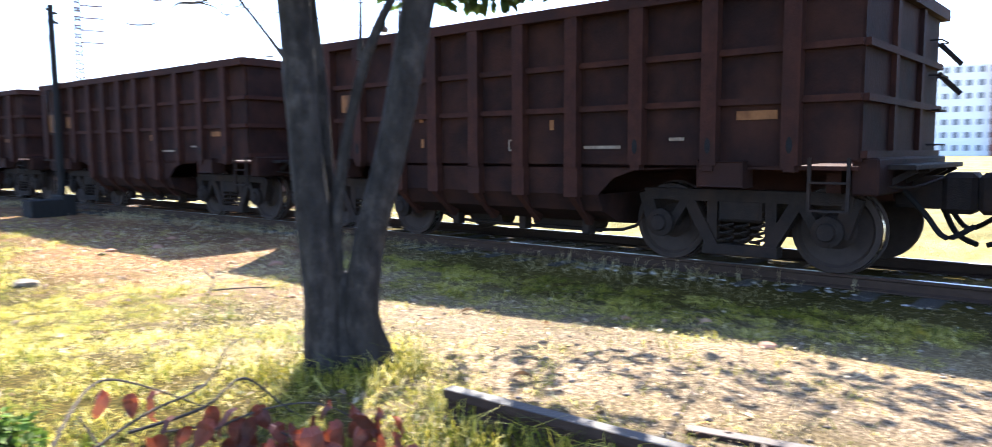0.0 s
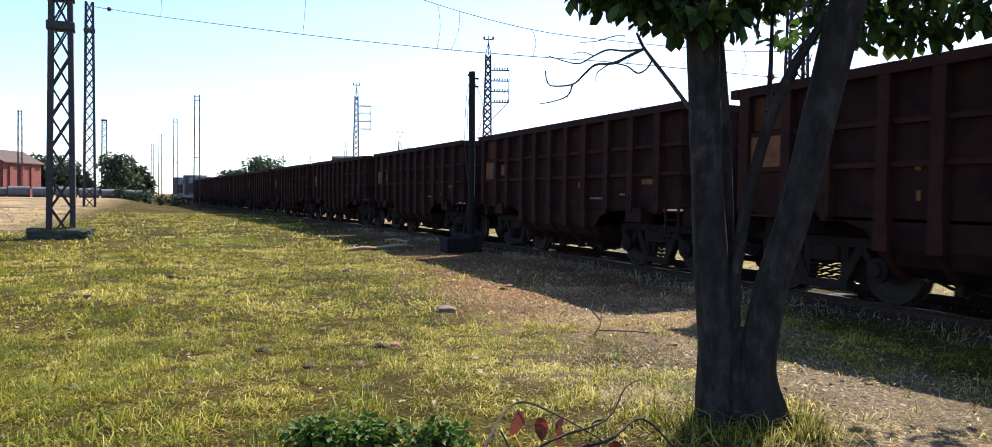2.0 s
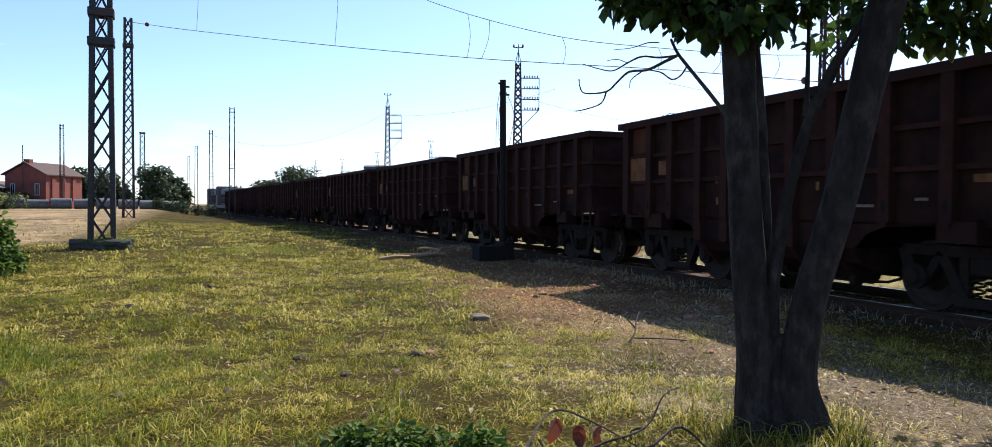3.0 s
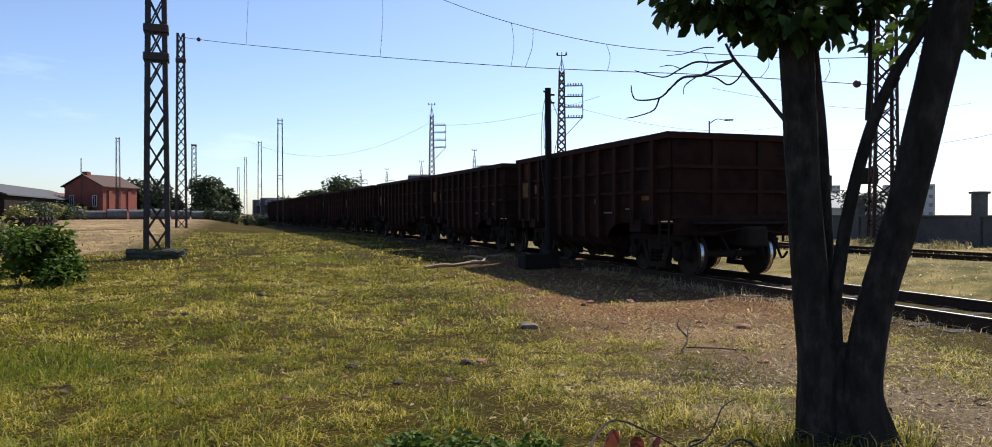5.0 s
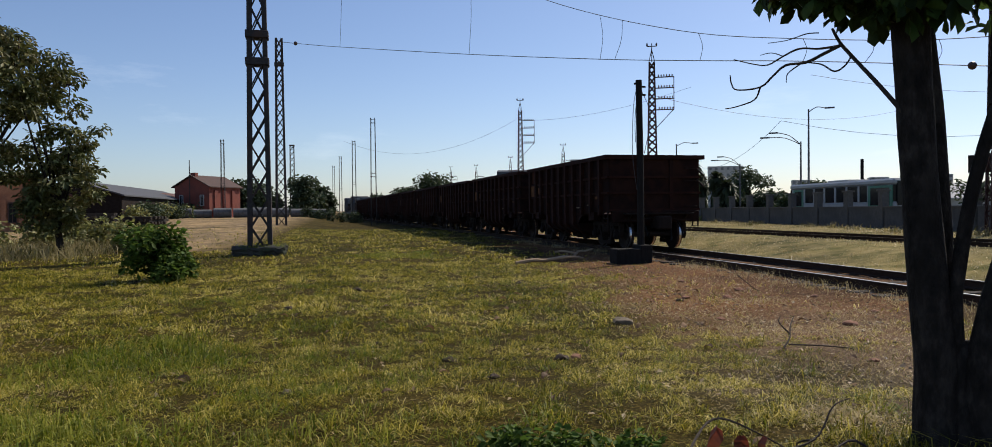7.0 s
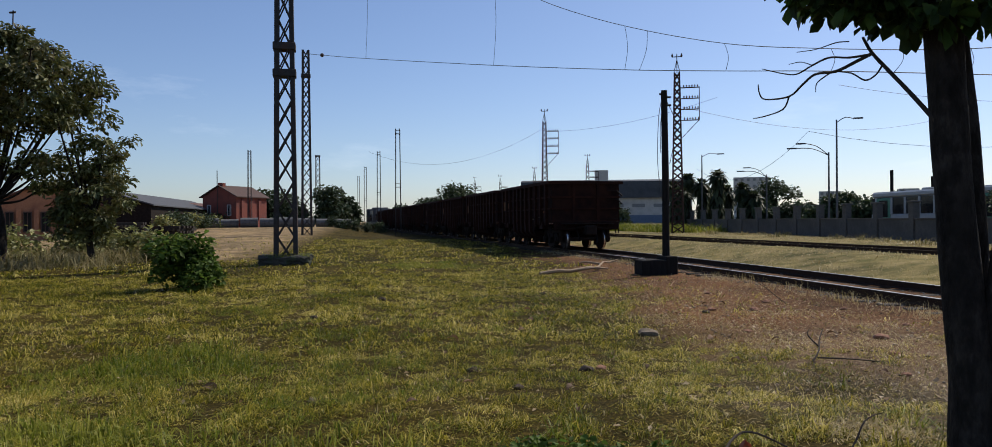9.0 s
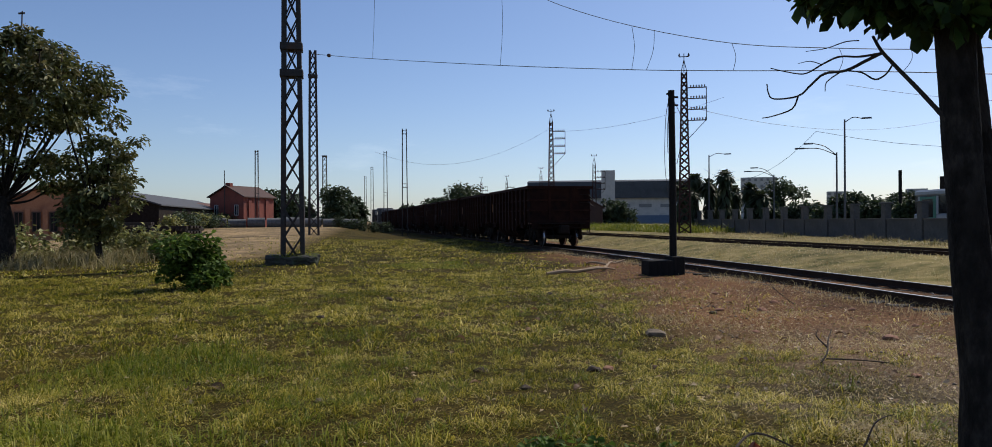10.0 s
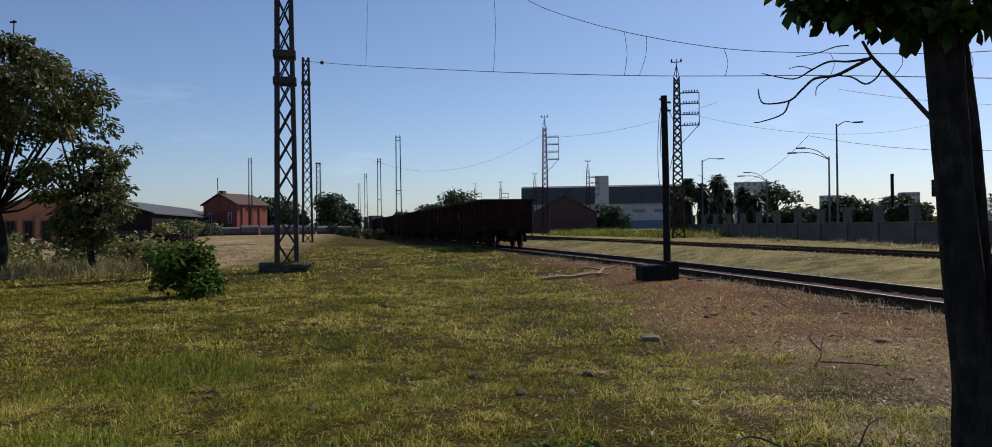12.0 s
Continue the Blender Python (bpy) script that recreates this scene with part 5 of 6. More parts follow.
def build_bus():
    b = thing("bus", bus_pose(53), "white and green city bus driving behind the wall", "bus")
    bm = bmesh.new()
    box(bm, (-1.25, 0, 0.35), (1.25, 12, 1.3), bevel=0.06)
    part("lower_body", bm, BUS_WHITE, b)
    bm = bmesh.new()
    box(bm, (-1.22, 0.06, 1.3), (1.22, 11.94, 2.2))
    band = part("window_band", bm, GLASS, b)
    for s in (-1, 1):
        for y in (0.5, 2.1, 3.4, 4.7, 6.0, 7.3, 8.6, 9.6, 11.6):
            bm = bmesh.new()
            box(bm, (s * 1.2, y - 0.09, 1.29), (s * 1.26, y + 0.09, 2.21))
            part("window_post", bm, BUS_WHITE, band)
        for y0, y1 in ((0.6, 2.0), (9.6, 11.9)):
            bm = bmesh.new()
            box(bm, (s * 1.21, y0, 0.4), (s * 1.27, y1, 2.18))
            door = part("green_panel", bm, BUS_GREEN, b)
            bm = bmesh.new()
            box(bm, (s * 1.265, y0 + 0.25, 1.1), (s * 1.28, y1 - 0.25, 2.05))
            part("door_glass", bm, GLASS, door)
    bm = bmesh.new()
    box(bm, (-1.25, 0, 2.2), (1.25, 12, 2.55), bevel=0.1)
    part("roof", bm, BUS_WHITE, b)
    bm = bmesh.new()
    box(bm, (-0.7, 4, 2.55), (0.7, 6.4, 2.68), bevel=0.05)
    part("roof_hatch", bm, BUS_WHITE, b)
    bm = bmesh.new()
    box(bm, (-1.05, 11.95, 1.1), (1.05, 12.03, 2.4))
    part("windscreen", bm, GLASS, b)
    for y in (2.8, 9.0):
        for s in (-1, 1):
            bm = bmesh.new()
            lathe(bm, [(s * 0.95, 0.45), (s * 0.98, 0.48), (s * 1.23, 0.48), (s * 1.26, 0.44)], 20)
            wh = part("wheel", bm, RUBBER, b)
            wh.matrix_basis = pose(0, y, 0.46)
    return b


bus = build_bus()


def build_street_lamp(x, y, h, arm, side, double=False):
    lamp = thing("street_lamp", pose(x, y, 0.38), "grey street lamp with an outreach arm by the road", "street lamp", "street lamps")
    part("pole", tube(bmesh.new(), [(0, 0, -0.1), (0, 0, h)], [0.085, 0.05], 8), LAMP_GREY, lamp)
    for k, (dz, f) in enumerate(((0.35, 1.0), (0.65, 0.72)) if double else ((0.02, 1.0),)):
        end = Vector((side * arm * f * 0.83, -side * arm * f * 0.55, h + dz))
        a = part("arm", tube(bmesh.new(), curve_points([(0, 0, h - 0.2), end * 0.5 + Vector((0, 0, h * 0.5 + 0.1)), end], 4), 0.028, 6), LAMP_GREY, lamp)
        bm = bmesh.new()
        d = Vector((end.x, end.y, 0)).normalized()
        beam(bm, end, end + d * 0.6, 0.18, 0.09)
        part("lamp_head", bm, LAMP_GREY, a)


build_street_lamp(29.6, 46.8, 7.6, 1.0, 1)
build_street_lamp(29.4, 47.4, 5.5, 2.0, -1, True)
build_street_lamp(29.5, 68.2, 7.1, 1.4, 1)
build_street_lamp(33.5, 63.6, 5.0, 1.9, -1, True)
pole = thing("utility_pole", pose(40.0, 55.8, 0.38), "dark wooden utility pole behind the wall", "pole")
part("shaft", tube(bmesh.new(), [(0, 0, -0.1), (0, 0, 4.9)], 0.13, 8), DARK_POLE, pole)


def build_far_tree(x, y, z, height, spread, seed, mat, label, trunk_h=0.35, leaf=0.5, count=1400, name="tree", lobes=14):
    t = thing(name, pose(x, y, z), label, "tree", "trees of the yard")
    rnd = random.Random(seed)
    centers, radii = [], []
    for k in range(lobes):
        a, r = rnd.uniform(0, 2 * math.pi), spread * rnd.uniform(0.1, 0.75)
        h = height * rnd.uniform(trunk_h + 0.1, 0.86) - 0.25 * height * (r / spread) ** 2
        centers.append((r * math.cos(a), r * math.sin(a), h))
        radii.append(spread * rnd.uniform(0.24, 0.42))
    bm = bmesh.new()
    branch(bm, [(0, 0, -0.2), (0.05 * spread, 0, height * 0.25), (0, 0.04 * spread, height * 0.55)], height * 0.035 + 0.04, height * 0.018, 8)
    trunk = part("trunk", bm, BARK, t)
    bm = bmesh.new()
    for c in centers[:9]:
        branch(bm, [(0.02 * spread, 0, height * 0.3), Vector(c) * 0.55 + Vector((0, 0, height * 0.15)), c], height * 0.014 + 0.01, 0.015, 5, 0.1, 3)
    part("branching", bm, BARK, t)
    fast_mesh("crown", *leaf_cloud(centers, radii, count, leaf, seed, 0.3, 0.8, 0.5), mat, t)
    return t


# big flowering tree at the edge of the yard, with a second stem
def build_yard_tree():
    t = thing("tree", pose(-13.2, 28.6, 0), "broad old tree with dense dark leaves and rusty flower spikes", "tree")
    rnd = random.Random(3)
    bm = bmesh.new()
    branch(bm, [(0, 0, -0.1), (0.1, 0, 1.2), (-0.1, 0.1, 2.4)], 0.3, 0.2, 12, 0.2)
    part("trunk", bm, BARK, t, smooth=True)
    blobs = []
    # upper tier: an open dome, leafy outside and thin within
    for k in range(120):
        a, rr = rnd.uniform(0, 2 * math.pi), rnd.random() ** 0.42
        top = 8.0 - 1.6 * rr ** 3
        blobs.append((3.95 * rr * math.cos(a) - 0.4, 2.6 * rr * math.sin(a), top - 1.6 * rnd.random() ** 1.4, rnd.uniform(0.36, 0.6)))
    for k in range(60):
        blobs.append((rnd.uniform(-3.8, 3.0), rnd.uniform(-1.4, 1.4), rnd.uniform(4.5, 5.9), rnd.uniform(0.24, 0.4)))
    for k in range(16):
        blobs.append((rnd.uniform(-4.4, 1.6), rnd.uniform(-1.6, 1.2), rnd.uniform(3.2, 5.2), rnd.uniform(0.3, 0.5)))
    for k in range(14):
        blobs.append((rnd.uniform(1.2, 3.6), rnd.uniform(-0.8, 1.0), rnd.uniform(2.2, 4.4), rnd.uniform(0.3, 0.48)))
    # lower tier and the drooping side stem
    for k in range(46):
        a, rr = rnd.uniform(0, 2 * math.pi), rnd.random() ** 0.5
        blobs.append((3.1 + 1.15 * rr * math.cos(a), 0.5 + 1.0 * rr * math.sin(a), 3.15 + 1.4 * rr * math.sin(a * 1.7 + k), rnd.uniform(0.26, 0.42)))
    for k in range(52):
        x = rnd.uniform(-3.8, 2.4)
        blobs.append((x, rnd.uniform(-1, 1.4), rnd.uniform(2.75, 3.95) - 0.1 * abs(x), rnd.uniform(0.26, 0.42)))
    for k in range(26):
        blobs.append((2.8 + rnd.uniform(-0.9, 0.8), 0.2 + rnd.uniform(-0.6, 0.5), rnd.uniform(0.9, 2.2), rnd.uniform(0.26, 0.4)))
    bm = bmesh.new()
    for b in blobs[::5]:
        root = Vector((-0.1, 0.1, 2.2)) if b[0] < 2.2 else Vector((2.9, 0.4, 1.6))
        branch(bm, [root, root.lerp(Vector(b[:3]), 0.55) + Vector((0, 0, -0.2)), b[:3]], 0.06, 0.012, 6, 0.3, 5)
    branch(bm, [(3.0, 0.4, -0.1), (2.9, 0.4, 0.9), (2.9, 0.4, 1.7)], 0.13, 0.09, 8)
    part("branching", bm, BARK, t)
    fast_mesh("crown", *leaf_cloud([b[:3] for b in blobs], [b[3] for b in blobs], 29000, 0.22, 21, 0.45, 0.8, 0.42), FLOWER_LEAF, t)
    bm = bmesh.new()
    for k in range(55):
        b = blobs[rnd.randrange(110)]
        z = b[2] + b[3] * 0.6
        beam(bm, (b[0], b[1], z), (b[0] + 0.02, b[1], z + rnd.uniform(0.3, 0.55)), 0.03, 0.03)
        beam(bm, (b[0] - 0.1, b[1], z + 0.4), (b[0] + 0.1, b[1], z + 0.42), 0.03, 0.06)
    part("flower_spikes", bm, TWIG, t, "dry upright flower spikes")


build_yard_tree()


def build_bush(x, y, r, h, count, leaf, seed, mat, label, name="bush"):
    b = thing(name, pose(x, y, land(x, y)), label, "bush", "")
    rnd = random.Random(seed)
    cs, rs = [], []
    for k in range(22):
        a, rr = rnd.uniform(0, 2 * math.pi), r * rnd.uniform(0, 0.68)
        cs.append((rr * math.cos(a), rr * math.sin(a), h * rnd.uniform(0.12, 0.78) * (1 - 0.4 * (rr / r) ** 2)))
        rs.append(r * rnd.uniform(0.25, 0.4))
    bm = bmesh.new()
    for c in cs:
        branch(bm, [(0, 0, -0.03), Vector(c) * 0.5, c], 0.014, 0.005, 5, 0.1, 3)
    tagged(part("stem_cluster", bm, TWIG, b), kind="stuff")
    fast_mesh("foliage", *leaf_cloud(cs, rs, count, leaf, seed, 0.2, 0.9, 0.6), mat, b)


build_bush(-4.35, 17.9, 0.92, 1.4, 3600, 0.14, 31, BUSH_LEAF, "round leafy green bush in the grass")
for x, y, r, h, s in ((-10.4, 34.5, 1.3, 1.7, 1), (-12.3, 33, 1.5, 1.3, 2), (-14.5, 32, 1.8, 1.5, 3), (-9.3, 36, 0.9, 1.0, 4), (-17, 34, 2.0, 1.5, 5), (-12.5, 37, 1.6, 1.6, 6), (-8.6, 31.5, 0.8, 1.2, 11)):
    build_bush(x, y, r, h, 900, 0.22, 40 + s, SCRUB_LEAF, "tangled weedy shrub under the yard tree", "shrub")
for k, (x, y, h, sp) in enumerate(((-22, 158, 9.0, 5.0), (-17.5, 160, 7, 3.5), (-11, 158.5, 9.4, 4.8), (-7.5, 161, 7.2, 3), (-27, 165, 7.5, 4))):
    build_far_tree(x, y, 0, h, sp, 60 + k, FAR_LEAF, "dark leafy tree beyond the yard", 0.02, 0.8, 2600, lobes=26)
for k, (x, y, h, sp) in enumerate(((26, 290, 16.5, 11), (36, 296, 13, 8), (17, 300, 12, 7), (6, 320, 10, 6))):
    build_far_tree(x, y, 0, h, sp, 70 + k, FAR_LEAF, "broad distant tree behind the train", 0.02, 1.4, 2600, lobes=26)
for k, (x, y, h, sp) in enumerate(((45.0, 83.6, 5.9, 2.8), (36.9, 70.9, 3.1, 1.5), (38.8, 67.6, 2.6, 2.2), (37.0, 61.7, 2.1, 1.5), (37.4, 59.1, 3.1, 1.8), (39.3, 60.2, 3.7, 2.0), (38.2, 56.2, 3.0, 1.8), (43.0, 60.2, 3.6, 2.0), (39.2, 53.1, 2.4, 1.3), (48.3, 63.7, 2.9, 1.8), (34.0, 115.0, 4.8, 2.2), (33.0, 107.0, 3.9, 2.3), (64, 45, 4.6, 3.4), (70, 36, 5, 4))):
    build_far_tree(x, y, 0.4, h, sp, 80 + k, FAR_LEAF, "leafy tree behind the concrete wall", 0.02, 0.42, 3000, lobes=24)


def build_palm(x, y, h, seed):
    p = thing("palm", pose(x, y, 0.4), "fan palm with a shaggy crown behind the wall", "palm tree", "palms")
    part("trunk", tube(bmesh.new(), [(0, 0, -0.1), (0.1, 0, h * 0.5), (0.05, 0.05, h - 0.6)], [0.32, 0.26, 0.24], 8, 0.2), BARK, p)
    rng = np.random.default_rng(seed)
    vs, fs, sz = [], [], []
    for k in range(300):
        az, el = rng.uniform(0, 2 * math.pi), rng.uniform(-1.35, 1.3)
        d = np.array([math.cos(az) * math.cos(el), math.sin(az) * math.cos(el), math.sin(el)])
        s = np.array([-math.sin(az), math.cos(az), 0])
        c = np.array([0.05, 0.05, h - 0.5])
        ln = rng.uniform(0.8, 1.35)
        if k % 3 == 0:
            # old fronds hang against the trunk
            c = np.array([0.05, 0.05, rng.uniform(0.3, 0.95) * h])
            d = np.array([math.cos(az) * 0.6, math.sin(az) * 0.6, -0.8])
        i = len(vs)
        vs += [c + d * 0.1, c + d * ln * 0.6 + s * 0.16, c + d * ln + [0, 0, -0.4], c + d * ln * 0.6 - s * 0.16]
        fs += [i, i + 1, i + 2, i + 3]
        sz.append(4)
    fast_mesh("fronds", np.array(vs), np.array(fs), np.array(sz), PALM_LEAF, p)


for k, (x, y, h) in enumerate(((28.5, 72.6, 4.6), (29.3, 71.2, 5.3), (27.5, 68.6, 3.8), (30.1, 69.7, 4.7), (30.6, 67.3, 5.5), (33.1, 70.6, 4.1), (32.2, 65.5, 4.1), (32.6, 64.2, 3.3), (32.4, 73.1, 4.0))):
    build_palm(x, y, h, k)


# ---- buildings ----
def window_unit(parent, m, w, h, frame_mat):
    bm = bmesh.new()
    box(bm, (-w / 2, -0.06, -h / 2), (w / 2, 0.02, h / 2))
    win = part("window", bm, GLASS, parent)
    win.matrix_basis = m
    bm = bmesh.new()
    for s in (-1, 1):
        beam(bm, (s * w / 2, -0.08, -h / 2), (s * w / 2, -0.08, h / 2), 0.06, 0.08)
        beam(bm, (-w / 2, -0.08, s * h / 2), (w / 2, -0.08, s * h / 2), 0.06, 0.08)
    beam(bm, (0, -0.08, -h / 2), (0, -0.08, h / 2), 0.04, 0.05)
    part("window_frame", bm, frame_mat, win)
    return win


def build_gabled(name, x, y, z, turn, w, d, eaves, ridge, wall_mat, roof_mat, label, windows=(), over=0.3):
    """A house with its gable to local -y."""
    h = thing(name, pose(x, y, z, 0, 0, turn), label, "building")
    bm = bmesh.new()
    pts = [(-w / 2, 0), (w / 2, 0), (w / 2, eaves), (0, ridge), (-w / 2, eaves)]
    a = [bm.verts.new((p[0], 0, p[1])) for p in pts]
    b = [bm.verts.new((p[0], d, p[1])) for p in pts]
    bm.faces.new(a)
    bm.faces.new(b[::-1])
    for i in range(5):
        bm.faces.new((a[i], b[i], b[(i + 1) % 5], a[(i + 1) % 5]))
    body = part("wall", bm, wall_mat, h)
    for s in (-1, 1):
        bm = bmesh.new()
        k = (ridge - eaves) / (w / 2)
        ex = w / 2 + over
        vs = []
        for yy in (-over, d + over):
            for zz in (0.04, 0.16):
                vs.append([bm.verts.new((0, yy, ridge + zz)), bm.verts.new((s * ex, yy, ridge - k * ex + zz))])
        bm.faces.new((vs[0][0], vs[0][1], vs[2][1], vs[2][0]))
        bm.faces.new((vs[1][0], vs[3][0], vs[3][1], vs[1][1]))
        bm.faces.new((vs[0][0], vs[1][0], vs[1][1], vs[0][1]))
        bm.faces.new((vs[2][0], vs[2][1], vs[3][1], vs[3][0]))
        bm.faces.new((vs[0][1], vs[1][1], vs[3][1], vs[2][1]))
        part("roof", bm, roof_mat, h)
    for wx, wz, ww, wh in windows:
        window_unit(body, pose(wx, -0.01, wz), ww, wh, WHITE_WALL)
    return h


red = build_gabled("red_building", -20.3, 100.5, 0.8, -26, 5.0, 6.4, 3.9, 5.2, RED_WALL, BROWN_WALL, "red painted brick gabled yard building", ((-1.5, 2.2, 0.5, 1.3), (1.5, 2.2, 0.5, 1.3)))
bm = bmesh.new()
box(bm, (2.49, 0.6, 0), (2.7, 5.8, 0.9))
for yy in (1.2, 3.0, 4.8):
    box(bm, (2.49, yy - 0.3, 0.9), (2.64, yy + 0.3, 3.5))
part("side_bay", bm, RED_WALL, red)
bm = bmesh.new()
box(bm, (-0.35, 0.2, 5.15), (0.35, 0.8, 5.65))
part("gable_cap", bm, RED_WALL, red)
part("flagpole", tube(bmesh.new(), [(0, -0.4, 0), (0, -0.4, 7.2)], 0.05, 6), STEEL, red)
build_gabled("red_annex", -25.0, 104, 0.8, -10, 4, 7, 2.6, 3.1, RED_WALL, ROOF, "low red brick annex beside the yard building", ((-1, 2, 0.8, 1.2), (1, 2, 0.8, 1.2)))
build_gabled("long_shed", -25.2, 74, 0.5, 2.6, 8.4, 40, 2.6, 3.9, SHED_DARK, ROOF_GREY, "long low dark shed with a grey sheet roof", ())
build_gabled("white_house", 46, 78, 0.4, -30, 5, 6, 1.8, 2.7, WHITE_WALL, ROOF, "small white house behind the concrete wall", ((-1.2, 1.2, 0.8, 0.9), (1.2, 1.2, 0.8, 0.9)))
brick = build_gabled("brick_house", -24.0, 59.3, 0.3, 22, 8, 9, 2.3, 4.1, ORANGE_WALL, ROOF, "orange brick house behind the yard tree", ())
for k in range(8):
    bm = bmesh.new()
    box(bm, (-3.95 + k * 1.08, -0.16, 0), (-3.62 + k * 1.08, 0.05, 2.25))
    part("pilaster", bm, ORANGE_WALL, brick)
    if k < 7:
        window_unit(brick, pose(-3.25 + k * 1.08, -0.03, 1.3), 0.5, 1.4, BROWN_WALL)
build_gabled("old_house", 27, 113, 0.4, -16, 9.5, 8, 3.0, 5.6, BROWN_WALL, ROOF, "old brown gabled house beyond the siding", ())


def build_block(name, x, y, z, turn, w, d, h, mat, label, rows, cols, win_w, win_h, band=None, roof=None):
    b = thing(name, pose(x, y, z, 0, 0, turn), label, "building", "city buildings")
    bm = bmesh.new()
    box(bm, (-w / 2, 0, 0), (w / 2, d, h))
    body = part("wall", bm, mat, b)
    first = None
    for r in range(rows):
        for c in range(cols):
            m = pose(-w / 2 + w * (c + 0.5) / cols, -0.02, h * (r + 0.6) / rows)
            if first is None:
                bm = bmesh.new()
                box(bm, (-win_w / 2, -0.1, -win_h / 2), (win_w / 2, 0.1, win_h / 2))
                first = part("window", bm, FAR_GLASS, body)
                first.matrix_basis = m
            else:
                again(first, m)
    if band:
        bm = bmesh.new()
        box(bm, (-w / 2 - 0.1, -0.15, 0), (w / 2 + 0.1, 0.1, h * 0.28))
        part("painted_band", bm, band, b)
    if roof:
        bm = bmesh.new()
        box(bm, (-w / 2 - 0.6, -0.8, h), (w / 2 + 0.6, d + 0.8, h + 0.35), bevel=0.05)
        part("roof", bm, roof, b)
    return b


PALE_WALL = material("white painted far wall", [(0.66, 0.66, 0.65), (0.78, 0.77, 0.76)], 2, 0.85, 0, 0.1, 30)
SLATE = material("slate blue cladding", [(0.05, 0.06, 0.075), (0.075, 0.088, 0.105)], 2, 0.85, 0, 0.1, 20, (0.04, 0.048, 0.06), 0.4)
ware = build_block("warehouse", 61, 205, 0.4, -15, 46, 30, 8.2, WHITE_WALL, "long white warehouse with a blue base and grey roof", 1, 8, 3.4, 0.9, BLUE_BAND)
bm = bmesh.new()
prof = [(-23.6, -1, 7.0), (-23.6, -1, 11.6), (-23.6, 3, 12.2), (-23.6, 31, 12.2), (-23.6, 31, 8.2)]
a = [bm.verts.new(p) for p in prof]
b = [bm.verts.new((23.6, p[1], p[2])) for p in prof]
bm.faces.new(a)
bm.faces.new(b[::-1])
for i in range(5):
    bm.faces.new((a[i], b[i], b[(i + 1) % 5], a[(i + 1) % 5]))
part("roof", bm, SLATE, ware)
build_block("water_tower", 55.2, 190, 0.4, -15, 3.4, 3.4, 13.7, WHITE_WALL, "square white tower beside the warehouse", 0, 1, 1, 1)
build_block("apartment_block", 180, 357, 0, -26, 17, 14, 22, WHITE_WALL, "white apartment block on the skyline", 7, 6, 1.2, 1.2)
build_block("apartment_block", 205, 330, 0, -30, 9, 12, 14, WHITE_WALL, "white apartment block on the skyline", 5, 4, 1.2, 1.2)
build_block("apartment_block", 232, 312, 0, -32, 8, 12, 14.5, WHITE_WALL, "pale apartment block far behind the trees", 5, 5, 1.2, 1.2)
build_block("apartment_block", 270, 318, 0, -35, 8, 12, 16, WHITE_WALL, "pale apartment block far behind the trees", 7, 4, 1.2, 1.2)
build_block("apartment_block", 215, 215, 0, -42, 16, 12, 12, WHITE_WALL, "pale apartment block far behind the trees", 4, 6, 1.2, 1.2)
build_gabled("low_shop", 45.4, 53.6, 0.4, -131, 6, 4.6, 1.6, 2.7, WHITE_WALL, WHITE_WALL, "low white shop with a pale sheet roof", ())
build_block("apartment_block", 157.5, 31, 0.4, -80, 20, 12, 16, PALE_WALL, "white and red apartment block across the road", 7, 11, 0.9, 1.0)
redend = build_block("apartment_block", 158.5, 19.5, 0.4, -80, 5, 12.5, 17, RED_WALL, "red stair tower of the apartment block", 4, 1, 1.2, 1.4)
sign = thing("billboard", pose(46.0, 56.5, 0.4, 0, 0, -38), "dark billboard on posts behind the wall", "billboard")
bm = bmesh.new()
box(bm, (-1.6, -0.08, 3.1), (1.6, 0.08, 4.5))
part("panel", bm, SHED_DARK, sign)
for s in (-1, 1):
    part("post", tube(bmesh.new(), [(s * 1.1, 0.1, -0.1), (s * 1.1, 0.1, 4.3)], 0.07, 6), STEEL, sign)

sign = thing("billboard", pose(35.1, 38.3, 0.4, 0, 0, -48), "dark billboard on posts behind the wall", "billboard")
part("panel", box(bmesh.new(), (-0.7, -0.06, 2.94), (0.7, 0.06, 3.95)), SHED_DARK, sign)
for s in (-1, 1):
    part("post", tube(bmesh.new(), [(s * 0.5, 0.1, -0.1), (s * 0.5, 0.1, 3.85)], 0.06, 6), STEEL, sign)
build_far_tree(24.8, 27.4, 0.4, 2.6, 1.3, 97, FAR_LEAF, "thin young tree beside the concrete wall", 0.5, 0.2, 420, lobes=9)

# stacked pale pipes along the far edge of the yard
PIPE = material("pale weathered pipe", [(0.1, 0.1, 0.1), (0.17, 0.17, 0.165)], 5, 0.8, 0, 0.3, 30, (0.06, 0.055, 0.05), 1.5)
rnd = random.Random(17)
for k in range(11):
    x = -27 + k * 2.2
    pipe = thing("pipe_section", pose(x, 95.3 + 0.14 * (x + 23), land(x, 95.3)), "pale weathered concrete pipe lying at the yard's edge", "pipe", "row of pipes")
    bm = bmesh.new()
    r0 = rnd.uniform(0.5, 0.62)
    lathe(bm, [(-1.0, r0 - 0.12), (-1.0, r0), (1.0, r0), (1.0, r0 - 0.12)], 20)
    p = part("barrel", bm, PIPE, pipe)
    p.matrix_basis = pose(0, 0, r0 - 0.02, 0, 0, 8 + rnd.uniform(-3, 3))
